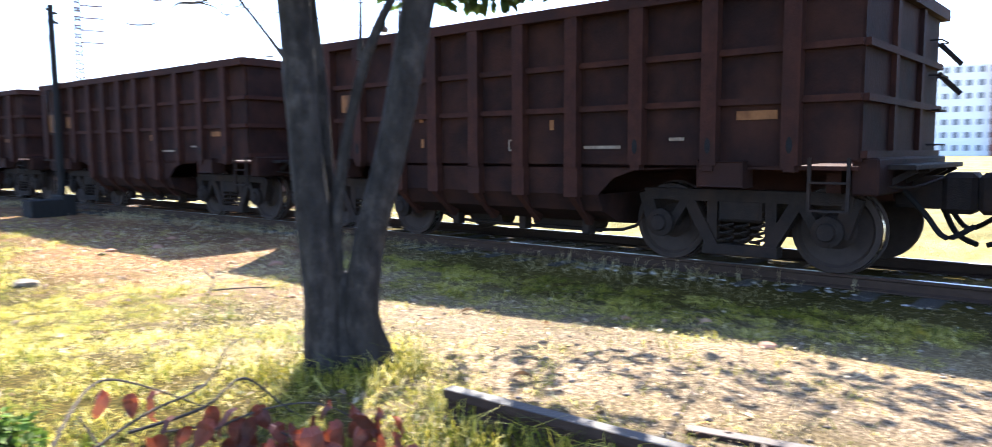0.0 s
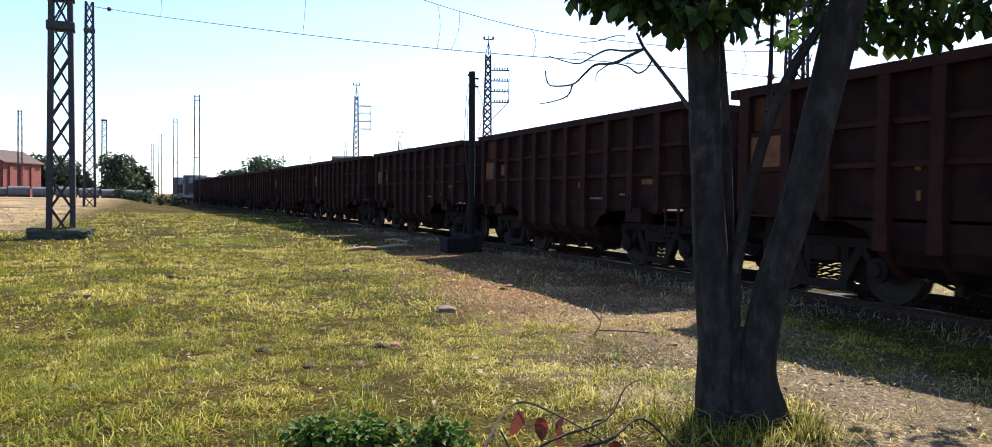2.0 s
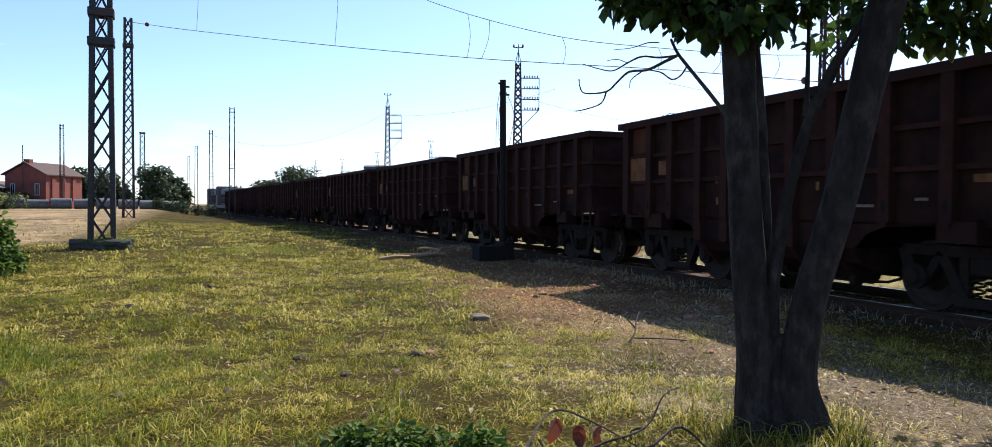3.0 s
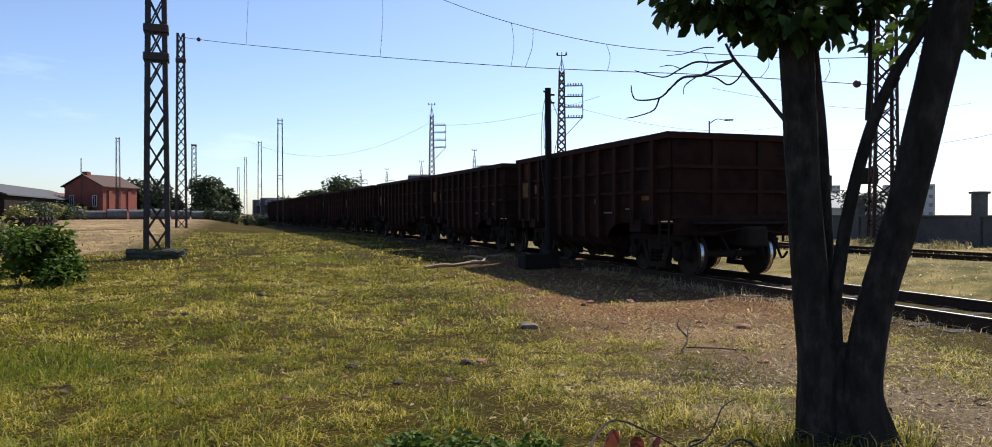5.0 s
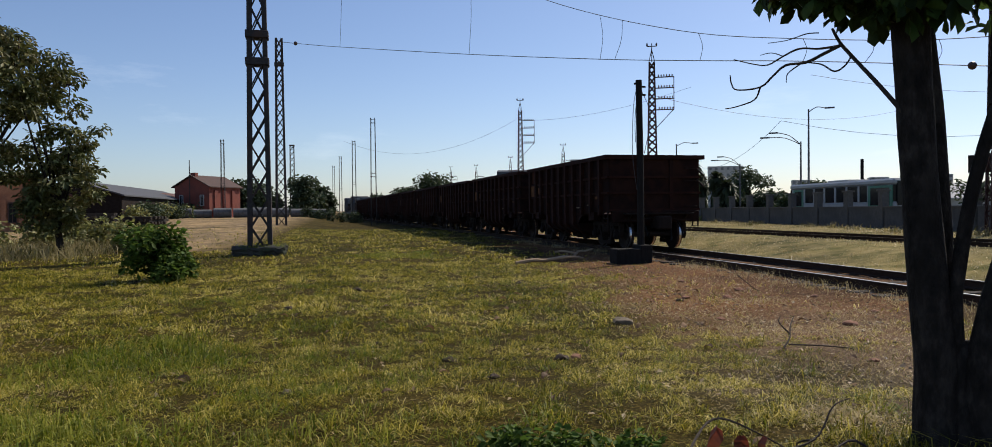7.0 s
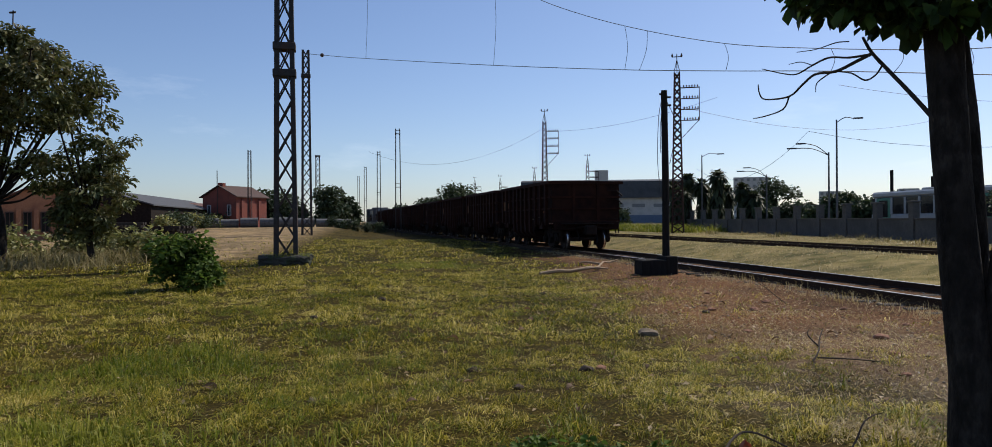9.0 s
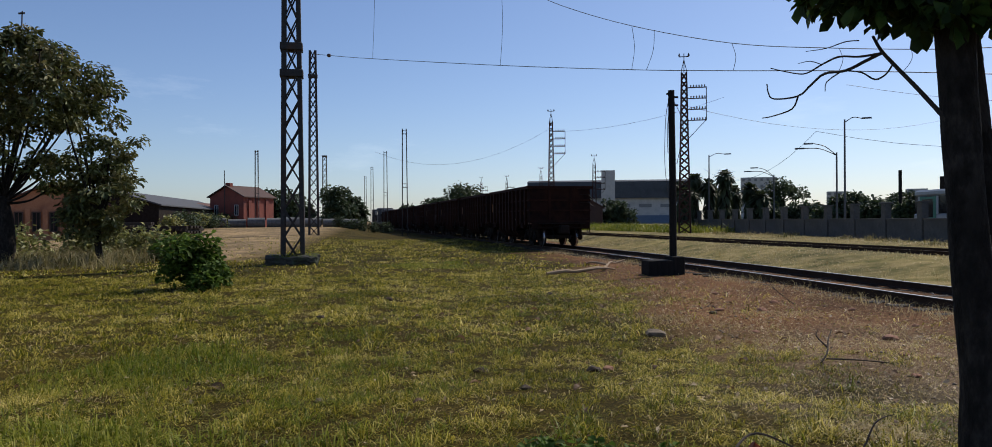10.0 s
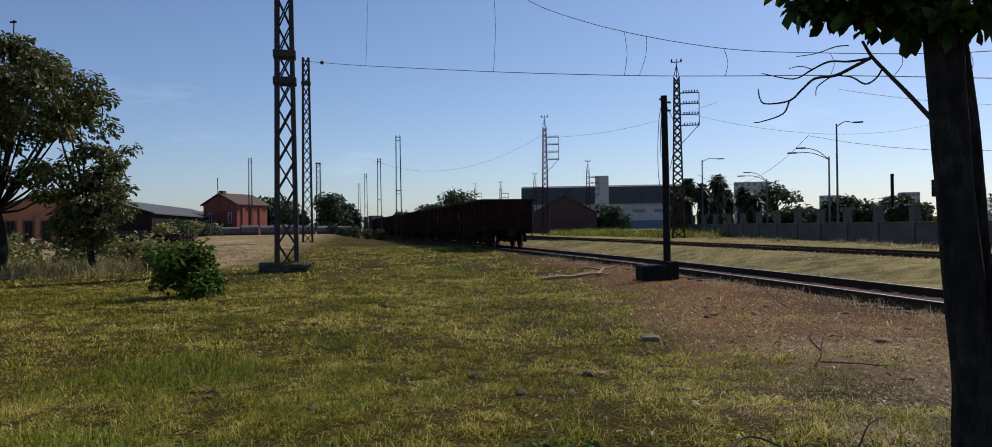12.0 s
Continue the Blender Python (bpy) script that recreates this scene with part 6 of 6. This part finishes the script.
for k in range(8):
    x, y = -19.6 - 0.12 * k, 73 + 3.9 * k
    build_bush(x, y, 1.5 + 0.3 * (k % 3), 1.7 + 0.4 * (k % 2), 700, 0.28, 150 + k, FAR_LEAF if k % 3 else SCRUB_LEAF, "leafy shrub before the long shed", "shrub")
for k in range(5):
    x = -4.6 + k * 1.4
    build_bush(x - 1.5, 96 + k * 0.3, 1.2, 1.5, 420, 0.25, 110 + k, FAR_LEAF, "dark shrub at the yard's edge", "shrub")

# ---- things lying on the ground ----


def rock(name, x, y, r, mat, label, seed, flat=0.5, group=""):
    bm = bmesh.new()
    bmesh.ops.create_icosphere(bm, subdivisions=2, radius=r)
    for v in bm.verts:
        k = 1 + 0.35 * noise.noise(v.co / r * 1.3 + Vector((seed * 3.1, 0, 0))) + 0.12 * noise.noise(v.co / r * 4 + Vector((0, seed, 0)))
        v.co *= k
        v.co.z *= flat
    ob = part(name, bm, mat, None)
    ob.matrix_basis = pose(x, y, land(x, y) + r * flat * 0.3, 0, 0, seed * 77)
    return tagged(ob, label, "stone", group)


rock("stone", 3.4, 9.55, 0.14, STONE, "pale flat stone in the grass", 1, 0.45)
rock("stone", 2.1, 7.25, 0.06, BRICK_BIT, "reddish broken stone in the grass", 3)
rock("stone", -0.55, 5.95, 0.035, STONE, "small pale stone in the grass", 4, 0.7)
for k, (x, y, r) in enumerate(((5.3, 11.85, 0.07), (5.95, 11.7, 0.08), (7.4, 11.5, 0.06), (6.17, 8.78, 0.09), (4.9, 6.6, 0.05), (5.5, 7.6, 0.06), (6.8, 12.9, 0.08), (5.9, 3.2, 0.05), (5.4, 1.8, 0.06), (4.8, 9.6, 0.06), (6.4, 14.5, 0.07), (7.2, 9.7, 0.06))):
    rock("brick_rubble", x, y, r, BRICK_BIT, "broken brick lying on the bare dirt", 10 + k, 0.5, "brick rubble")


SOIL = material("dark dug soil", [(0.03, 0.02, 0.013), (0.09, 0.058, 0.036)], 18, 0.95, 0, 0.9, 40)
for k, (x, y, r) in enumerate(((-0.04, 14.53, 0.13), (-1.07, 12.05, 0.1), (0.85, 7.33, 0.11), (1.08, 6.16, 0.08), (5.04, 11.5, 0.09), (1.94, 7.2, 0.1), (3.16, 15.07, 0.1), (0.21, 8.71, 0.07))):
    rock("dirt_clod", x, y, r * 0.7, SOIL, "dark crumbly molehill of soil in the turf", 30 + k, 0.55, "soil clods")


def build_sleeper_stack(x, y, turn, layers, seed):
    """Old timber sleepers piled crosswise."""
    stack = thing("sleeper_stack", pose(x, y, land(x, y), 0, 0, turn), "pile of old dark railway sleepers at the yard's edge", "timber stack", "sleeper piles")
    r, first = random.Random(seed), None
    for layer in range(layers):
        for k in range(6 - layer % 2):
            m = pose(0, 0, 0.13 + 0.2 * layer, 0, 0, r.uniform(-4, 4) + (0 if layer % 2 else 90)) @ pose(0, -1.05 + 0.42 * k + r.uniform(-0.04, 0.04), 0)
            if first is None:
                first = part("timber", box(bmesh.new(), (-1.35, -0.12, -0.1), (1.35, 0.12, 0.1), bevel=0.012), SLEEPER, stack)
                first.matrix_basis = m
            else:
                again(first, m)


for k, (x, y, turn, layers) in enumerate(((-18.6, 59.5, 12, 6), (-16.4, 63.9, -20, 4), (-19.6, 66.9, 40, 3))):
    build_sleeper_stack(x, y, turn, layers, 200 + k)


def stick(pts, r, label, name="stick", mat=TWIG):
    s = thing(name, Matrix(), label, "stick")
    for i, line in enumerate(pts):
        bm = bmesh.new()
        branch(bm, line, r if i == 0 else r * 0.7, r * 0.45, 6, 0.25)
        part("stem" if i == 0 else "fork", bm, mat, s)


stick([[(4.36, 7.3, 0.02), (4.5, 7.42, 0.1), (4.62, 7.6, 0.2), (4.75, 7.75, 0.28)], [(4.45, 7.35, 0.05), (4.75, 7.2, 0.05), (5.05, 7.15, 0.02)], [(4.55, 7.5, 0.14), (4.5, 7.62, 0.24), (4.55, 7.68, 0.3)]], 0.012, "forked dry stick standing out of the dirt")
stick([[(4.2, 20.4, 0.04), (4.7, 20.55, 0.1), (5.2, 20.9, 0.07), (5.8, 21.3, 0.13), (6.2, 21.8, 0.09), (6.6, 22.6, 0.2), (6.9, 23.0, 0.17), (7.25, 23.2, 0.24)], [(5.4, 21.0, 0.08), (5.9, 20.95, 0.14), (6.3, 21.1, 0.1)], [(6.5, 22.4, 0.15), (6.2, 22.9, 0.2), (6.0, 23.1, 0.16)]], 0.055, "long tan driftwood log beside the track", "log", WOOD)
stick([[(6.9, 12.4, 0.02), (6.8, 12.9, 0.25), (6.75, 13.2, 0.5)], [(6.85, 12.7, 0.15), (7.0, 12.9, 0.35)], [(6.82, 12.8, 0.2), (6.6, 13.0, 0.4)]], 0.008, "dry weed stalk beside the track", "dry_weed")
stick([[(6.7, 8.0, 0.02), (6.72, 8.1, 0.25), (6.65, 8.3, 0.45)], [(6.71, 8.05, 0.15), (6.85, 8.1, 0.35)]], 0.007, "dry weed stalk in the shade", "dry_weed")


def build_steel_beam(a, b, w, h, label):
    s = thing("steel_beam", Matrix(), label, "steel beam", "old rails in the grass")
    a, b = Vector(a), Vector(b)
    n = Vector((b.y - a.y, a.x - b.x, 0)).normalized()
    part("web", sweep_profile(bmesh.new(), [(a, n), (b, n)], [(-w / 2, -h), (w / 2, -h), (w / 2, -h + 0.015), (0.012, -h + 0.03), (0.012, -0.05), (w * 0.3, -0.04), (w * 0.3, 0), (-w * 0.3, 0),
                                                          (-w * 0.3, -0.04), (-0.012, -0.05), (-0.012, -h + 0.03), (-w / 2, -h + 0.015)]), RAIL, s)
    part("worn_head", sweep_profile(bmesh.new(), [(a, n), (b, n)], [(-w * 0.28, 0.0005), (w * 0.28, 0.0005), (w * 0.26, 0.003), (-w * 0.26, 0.003)]), STEEL, s, "grey worn upper face")


build_steel_beam((2.98, 2.46, 0.33), (3.23, 0.17, 0.25), 0.14, 0.16, "old rusty rail length half sunk in the grass")
build_steel_beam((3.58, 1.47, 0.19), (3.85, 0.08, 0.185), 0.14, 0.16, "old rusty rail length half sunk in the grass")


GRAVEL = material("mixed gravel", [(0.12, 0.08, 0.055), (0.3, 0.24, 0.18)], 5, 0.95, 0, 0.3, 60, None, 1, 0.6)

BALLAST = material("pale ballast stone", [(0.12, 0.1, 0.085), (0.4, 0.36, 0.31)], 5, 0.95, 0, 0.3, 60, None, 1, 0.6, spec=0.1)

# ---- grass ----


def blades(name, xy, height, width, seed, mat, label, base=0.0, bend=0.5, clump=0.0, clump_scale=3.0, lean=0.62):
    """Many grass blades, each a bent tapering strip."""
    rng = np.random.default_rng(seed)
    n = len(xy)
    az, tilt = rng.uniform(0, 2 * math.pi, n), np.clip(np.abs(rng.normal(lean, 0.42, n)), 0, 1.4)
    h = height * rng.uniform(0.35, 1.2, n)
    if clump:
        h = h * np.clip(1 + clump * 2.2 * noise2(xy, clump_scale, 31.0), 0.25, 2.2)
    w = width * rng.uniform(0.6, 1.3, n)
    d = np.stack([np.cos(az), np.sin(az)], 1)
    f = rng.uniform(0, 2 * math.pi, n)
    s = np.stack([np.cos(f), np.sin(f)], 1)
    z0 = np.array([land(x, y) for x, y in xy]) + base - 0.01
    lean1, lean2 = np.sin(tilt) * 0.45 * h, np.sin(np.minimum(tilt + bend, 1.5)) * h
    p0 = np.column_stack([xy, z0])
    p1 = np.column_stack([xy + d * lean1[:, None], z0 + np.cos(tilt) * 0.55 * h])
    p2 = np.column_stack([xy + d * lean2[:, None], z0 + np.cos(np.minimum(tilt + bend, 1.45)) * h])
    side = np.column_stack([s * w[:, None] / 2, np.zeros(n)])
    verts = np.stack([p0 - side, p0 + side, p1 + side * 0.8, p1 - side * 0.8, p2], 1).reshape(-1, 3)
    i = np.arange(n)[:, None] * 5
    faces = np.concatenate([i + [0, 1, 2, 3], i + [3, 2, 4]], 1).ravel()
    ob = fast_mesh(name, verts, faces, np.tile([4, 3], n), mat)
    return tagged(ob, label, "grass", kind="stuff")


def noise2(xy, scale, seed):
    return np.array([noise.noise(Vector((x * scale, y * scale, seed))) for x, y in xy])


def scatter(seed, n, lo, hi, keep):
    rng = np.random.default_rng(seed)
    xy = np.column_stack([rng.uniform(lo[0], hi[0], n), rng.uniform(lo[1], hi[1], n)])
    return xy[keep(xy, rng)]


def wedge(xy):
    """What lies ahead of the camera's place, with a margin."""
    return (xy[:, 0] > -1.1 - 0.5 * xy[:, 1]) & (xy[:, 1] > -0.6)


def bare(xy):
    """How bare the strip beside the track is, 0 to 1."""
    e = xy[:, 0] - (2.6 + 0.1 * xy[:, 1]) + 2.2 * noise2(xy, 0.6, 2.0)
    e = np.minimum(e, 6.5 + 0.7 * np.maximum(xy[:, 1] - 6, 0) - xy[:, 0] + 1.4 * noise2(xy, 0.8, 3.0))
    return np.clip((e + 0.4) / 1.8, 0, 1)


def build_pebbles(xy, mat=GRAVEL, label="small stones and clods on the bare dirt", big=0.022):
    """Small stones and clods strewn over the ground."""
    rng = np.random.default_rng(40)
    base = np.array([(1, 0, 0), (-1, 0, 0), (0, 1, 0), (0, -1, 0), (0, 0, 1), (0, 0, -1)], float)
    n = len(xy)
    r = 0.006 + big * rng.random(n) ** 3
    v = base[None] * r[:, None, None] * rng.uniform(0.6, 1.4, (n, 6, 3))
    v[:, :, 2] *= 0.6
    v += np.column_stack([xy, [land(x, y) + 0.004 for x, y in xy]])[:, None]
    tri = np.array([(0, 2, 4), (2, 1, 4), (1, 3, 4), (3, 0, 4), (2, 0, 5), (1, 2, 5), (3, 1, 5), (0, 3, 5)])
    f = (tri[None] + 6 * np.arange(n)[:, None, None]).ravel()
    tagged(fast_mesh("gravel", v.reshape(-1, 3), f, np.full(n * 8, 3), mat), label, "gravel", kind="stuff")


def build_grass():
    def turf(lim):
        return lambda xy, rng: wedge(xy) & (rng.random(len(xy)) < (1 - 0.93 * bare(xy)) * np.clip(0.82 + 0.6 * noise2(xy, 0.9, 5.0) + 0.9 * noise2(xy, 3.8, 6.0) + 0.9 * noise2(xy, 9.0, 7.0), 0.08, 1)) & (xy[:, 0] < 8.0) & ~((xy[:, 0] < -4.7) & (xy[:, 1] > 32 + 3 * noise2(xy, 0.4, 33.0)) & (rng.random(len(xy)) < 0.85))
    blades("grass", scatter(1, 520000, (-6, 0.8), (7.5, 9), turf(0)), 0.08, 0.0058, 1, GRASS, "short mixed green and straw grass", bend=0.8, lean=1.05, clump=1.3, clump_scale=3.6)
    blades("grass", scatter(2, 400000, (-13, 9), (7.5, 22), turf(0)), 0.1, 0.012, 2, GRASS, "short mixed green and straw grass", bend=0.8, lean=1.05, clump=1.3, clump_scale=2.6)
    blades("grass", scatter(3, 125000, (-26, 22), (7, 62), turf(0)), 0.12, 0.035, 3, GRASS, "short mixed green and straw grass", bend=0.7, lean=0.9, clump=0.8, clump_scale=1.0)
    # straw and dry stems on the bare strip and among the turf
    blades("dry_grass", scatter(4, 110000, (2.2, -0.5), (8.2, 16), lambda xy, rng: rng.random(len(xy)) < (0.22 + 0.6 * np.clip(noise2(xy, 1.3, 8.0) + 0.3, 0, 1)) * np.where(xy[:, 1] > 7.5, 0.6, 0.9)), 0.075, 0.006, 4, STRAW, "dry straw lying on the dirt", bend=0.3, lean=1.25)
    blades("dry_grass", scatter(5, 26000, (-8, 1), (6, 20), lambda xy, rng: wedge(xy) & (rng.random(len(xy)) < np.clip(0.5 + noise2(xy, 0.7, 12.0), 0.05, 1))), 0.11, 0.0075, 5, STRAW, "dry straw among the turf", bend=0.5, lean=1.0)
    mound = np.array([(2.95, 4.25)]) + np.random.default_rng(41).normal(0, 0.16, (900, 2))
    blades("straw_heap", mound, 0.085, 0.007, 42, STRAW, "low heap of pale straw beside the tree", base=0.02, bend=0.3, lean=1.2)
    chips = scatter(19, 22000, (3.6, 4.2), (7.8, 11.5), lambda xy, rng: rng.random(len(xy)) < bare(xy) * np.clip(0.35 + 1.3 * noise2(xy, 0.9, 47.0), 0.04, 1))
    blades("straw_chips", chips, 0.07, 0.009, 48, STRAW, "pale straw and bark chips over the bare dirt", base=0.012, bend=0.15, lean=1.38)
    pebbles = scatter(15, 5000, (3.2, -0.5), (8.3, 26), lambda xy, rng: rng.random(len(xy)) < 0.9 * bare(xy))
    build_pebbles(pebbles)
    ballast = scatter(18, 44000, (5.5, -2), (11.2, 46), lambda xy, rng: np.array([abs(abs(x - track_x(y)) - 0.95) < 0.42 for x, y in xy]) & (rng.random(len(xy)) < np.clip(0.5 + 0.9 * noise2(xy, 0.7, 51.0), 0.05, 1)))
    build_pebbles(ballast, BALLAST, "pale ballast stones scattered along the rails", 0.028)
    blades("weeds", np.array([(-3.4, 27.9)]) + np.random.default_rng(43).uniform(-1, 1, (500, 2)) * [0.85, 0.55], 0.22, 0.014, 44, WEED, "weeds growing on the mast's plinth", base=0.28, bend=0.7)
    # taller weeds against the rails
    blades("weeds", scatter(6, 16000, (6.6, 2), (8.6, 34), lambda xy, rng: np.array([abs(x - (track_x(y) - 1.25)) < 0.5 for x, y in xy]) & (rng.random(len(xy)) < np.clip(0.3 + noise2(xy, 0.8, 15.0), 0, 1))), 0.24, 0.007, 6, STRAW, "dry seeding weeds along the rail", bend=0.4)
    blades("weeds", scatter(7, 9000, (10.6, 0), (13, 40), lambda xy, rng: rng.random(len(xy)) < np.clip(0.2 + noise2(xy, 0.6, 18.0), 0, 1)), 0.16, 0.01, 7, STRAW, "dry grass beyond the track", bend=0.6)
    blades("weeds", scatter(8, 48000, (11.5, 4), (27, 60), lambda xy, rng: rng.random(len(xy)) < np.clip(0.45 + 0.8 * noise2(xy, 0.35, 21.0), 0.05, 1)), 0.13, 0.025, 8, STRAW, "dry yellow grass beyond the track", bend=0.7)
    # lush clumps: long blades round the tree, the beam and in patches of the turf
    rng = np.random.default_rng(9)
    def clumps(seed, spots, per, spread):
        r = np.random.default_rng(seed)
        return np.concatenate([np.array(s) + r.normal(0, spread, (per, 2)) for s in spots])
    tufts = [(2.85, 3.5), (3.5, 3.3), (3.6, 3.55), (2.85, 2.1), (2.88, 1.75), (3.0, 1.4), (2.95, 1.05), (3.1, 2.55), (2.8, 3.8), (2.8, 2.4), (2.6, 1.65), (3.05, 3.25), (3.35, 3.2), (2.95, 0.8)]
    blades("long_grass", clumps(10, tufts, 130, 0.1), 0.26, 0.007, 10, GRASS, "long grass round the tree foot and old rail", bend=0.7)
    spots = [(rng.uniform(-4.5, 4), rng.uniform(3.2, 16)) for _ in range(150)] + [(rng.uniform(-3.5, 0.6), rng.uniform(3.2, 8.5)) for _ in range(150)]
    blades("grass_tuft", clumps(11, spots, 40, 0.075), 0.2, 0.007, 11, WEED, "lush tufts of longer green grass", bend=0.9, lean=0.9)
    # the patch at (-2.2, 4.6) also stands in for the lens's corner darkening
    spots = [(-1.9 + rng.normal(0, 0.6), 8.4 + rng.normal(0, 0.7)) for _ in range(40)] + [(-2.2 + rng.normal(0, 0.7), 4.6 + rng.normal(0, 0.5)) for _ in range(50)] + [(1.6 + rng.normal(0, 1.0), 25.5 + rng.normal(0, 1.2)) for _ in range(40)]
    blades("grass_tuft", clumps(12, spots, 60, 0.14), 0.2, 0.01, 12, WEED, "bright green patches of broad grass", bend=0.8)
    far_spots = [(19.5 + 0.11 * (90 - y) + rng.uniform(0.5, 5.5), y) for y in rng.uniform(58, 92, 130)]
    wall_spots = [(wall_x(y) - rng.uniform(0.4, 3.5), y) for y in rng.uniform(18, 62, 16)]
    blades("tall_weeds", clumps(16, wall_spots, 90, 0.28), 0.42, 0.03, 16, SCRUB, "dull weeds before the concrete wall", bend=0.5)
    blades("tall_weeds", clumps(13, far_spots, 90, 0.5), 0.95, 0.05, 13, WEED, "tall green weeds before the wall", bend=0.5)
    left_spots = [(rng.uniform(-24, -8.8), rng.uniform(26, 37)) for _ in range(170)]
    blades("tall_weeds", clumps(14, left_spots, 80, 0.45), 0.75, 0.03, 14, SCRUB, "tall dry weeds under the yard tree", bend=0.5)


build_grass()


def build_litter():
    """Bits of dry leaf, bark and clod strewn thinly over turf and dirt."""
    rng = np.random.default_rng(61)
    def keep(xy, g):
        return wedge(xy) & (g.random(len(xy)) < np.clip(0.12 + 0.5 * bare(xy) + 0.5 * noise2(xy, 1.1, 44.0), 0.02, 1)) & (xy[:, 0] < 8.2)
    xy = scatter(62, 30000, (-5, 1.0), (8.2, 18), keep)
    n = len(xy)
    a, s = rng.uniform(0, 2 * math.pi, n), 0.007 + 0.024 * rng.random(n) ** 2.5
    z = np.array([land(x, y) for x, y in xy]) + 0.012 + 0.02 * rng.random(n)
    c = np.column_stack([xy, z])
    u = np.column_stack([np.cos(a), np.sin(a), rng.normal(0, 0.35, n)]) * s[:, None]
    v = np.column_stack([-np.sin(a), np.cos(a), rng.normal(0, 0.35, n)]) * (s * rng.uniform(0.3, 0.7, n))[:, None]
    up = np.column_stack([np.zeros(n), np.zeros(n), s * rng.uniform(-0.1, 0.5, n)])
    verts = np.stack([c - u, c - v + up, c + u, c + v + up], 1).reshape(-1, 3)
    i = np.arange(n)[:, None] * 4
    faces = np.concatenate([i + [0, 1, 2], i + [0, 2, 3]], 1).ravel()
    tagged(fast_mesh("leaf_litter", verts, faces, np.full(2 * n, 3), LITTER_BITS), "bits of dry leaf and bark strewn on the ground", "litter", kind="stuff")


build_litter()
# low broad-leaved weeds in the foreground
for k, (x, y, r) in enumerate(((1.02, 3.72, 0.26), (1.34, 3.6, 0.26), (0.78, 3.84, 0.16))):
    build_bush(x, y, r, 0.22, 520, 0.055, 130 + k, BUSH_LEAF, "low broad-leaved weed patch in the grass", "weed_patch")


def scatter_leaves():
    """Dry fallen leaves, singly on the grass."""
    rnd = random.Random(23)
    bm = bmesh.new()
    rows = []
    for i in range(5):
        u = i / 4
        w = 0.035 * math.sin(math.pi * (0.1 + 0.8 * u))
        rows.append([bm.verts.new((-w, 0.11 * u, 0.02 * math.sin(3 * u) + w * 0.6)), bm.verts.new((0, 0.11 * u, 0.02 * math.sin(3 * u))), bm.verts.new((w, 0.11 * u, 0.02 * math.sin(3 * u) + w * 0.4))])
    for a, b in zip(rows, rows[1:]):
        for k in range(2):
            bm.faces.new((a[k], a[k + 1], b[k + 1], b[k]))
    first = part("fallen_leaf", bm, LITTER, None)
    tagged(first, "single dry brown leaf on the grass", "leaf", "fallen leaves")
    for i in range(70):
        x, y = rnd.uniform(-2, 6), rnd.uniform(2.5, 13)
        m = pose(x, y, land(x, y) + 0.03, rnd.uniform(-25, 25), rnd.uniform(-25, 25), rnd.uniform(0, 360)) @ Matrix.Scale(rnd.uniform(0.6, 1.3), 4)
        if i == 0:
            first.matrix_basis = m
        else:
            copy_thing(first, m).matrix_basis = m


scatter_leaves()
motions()
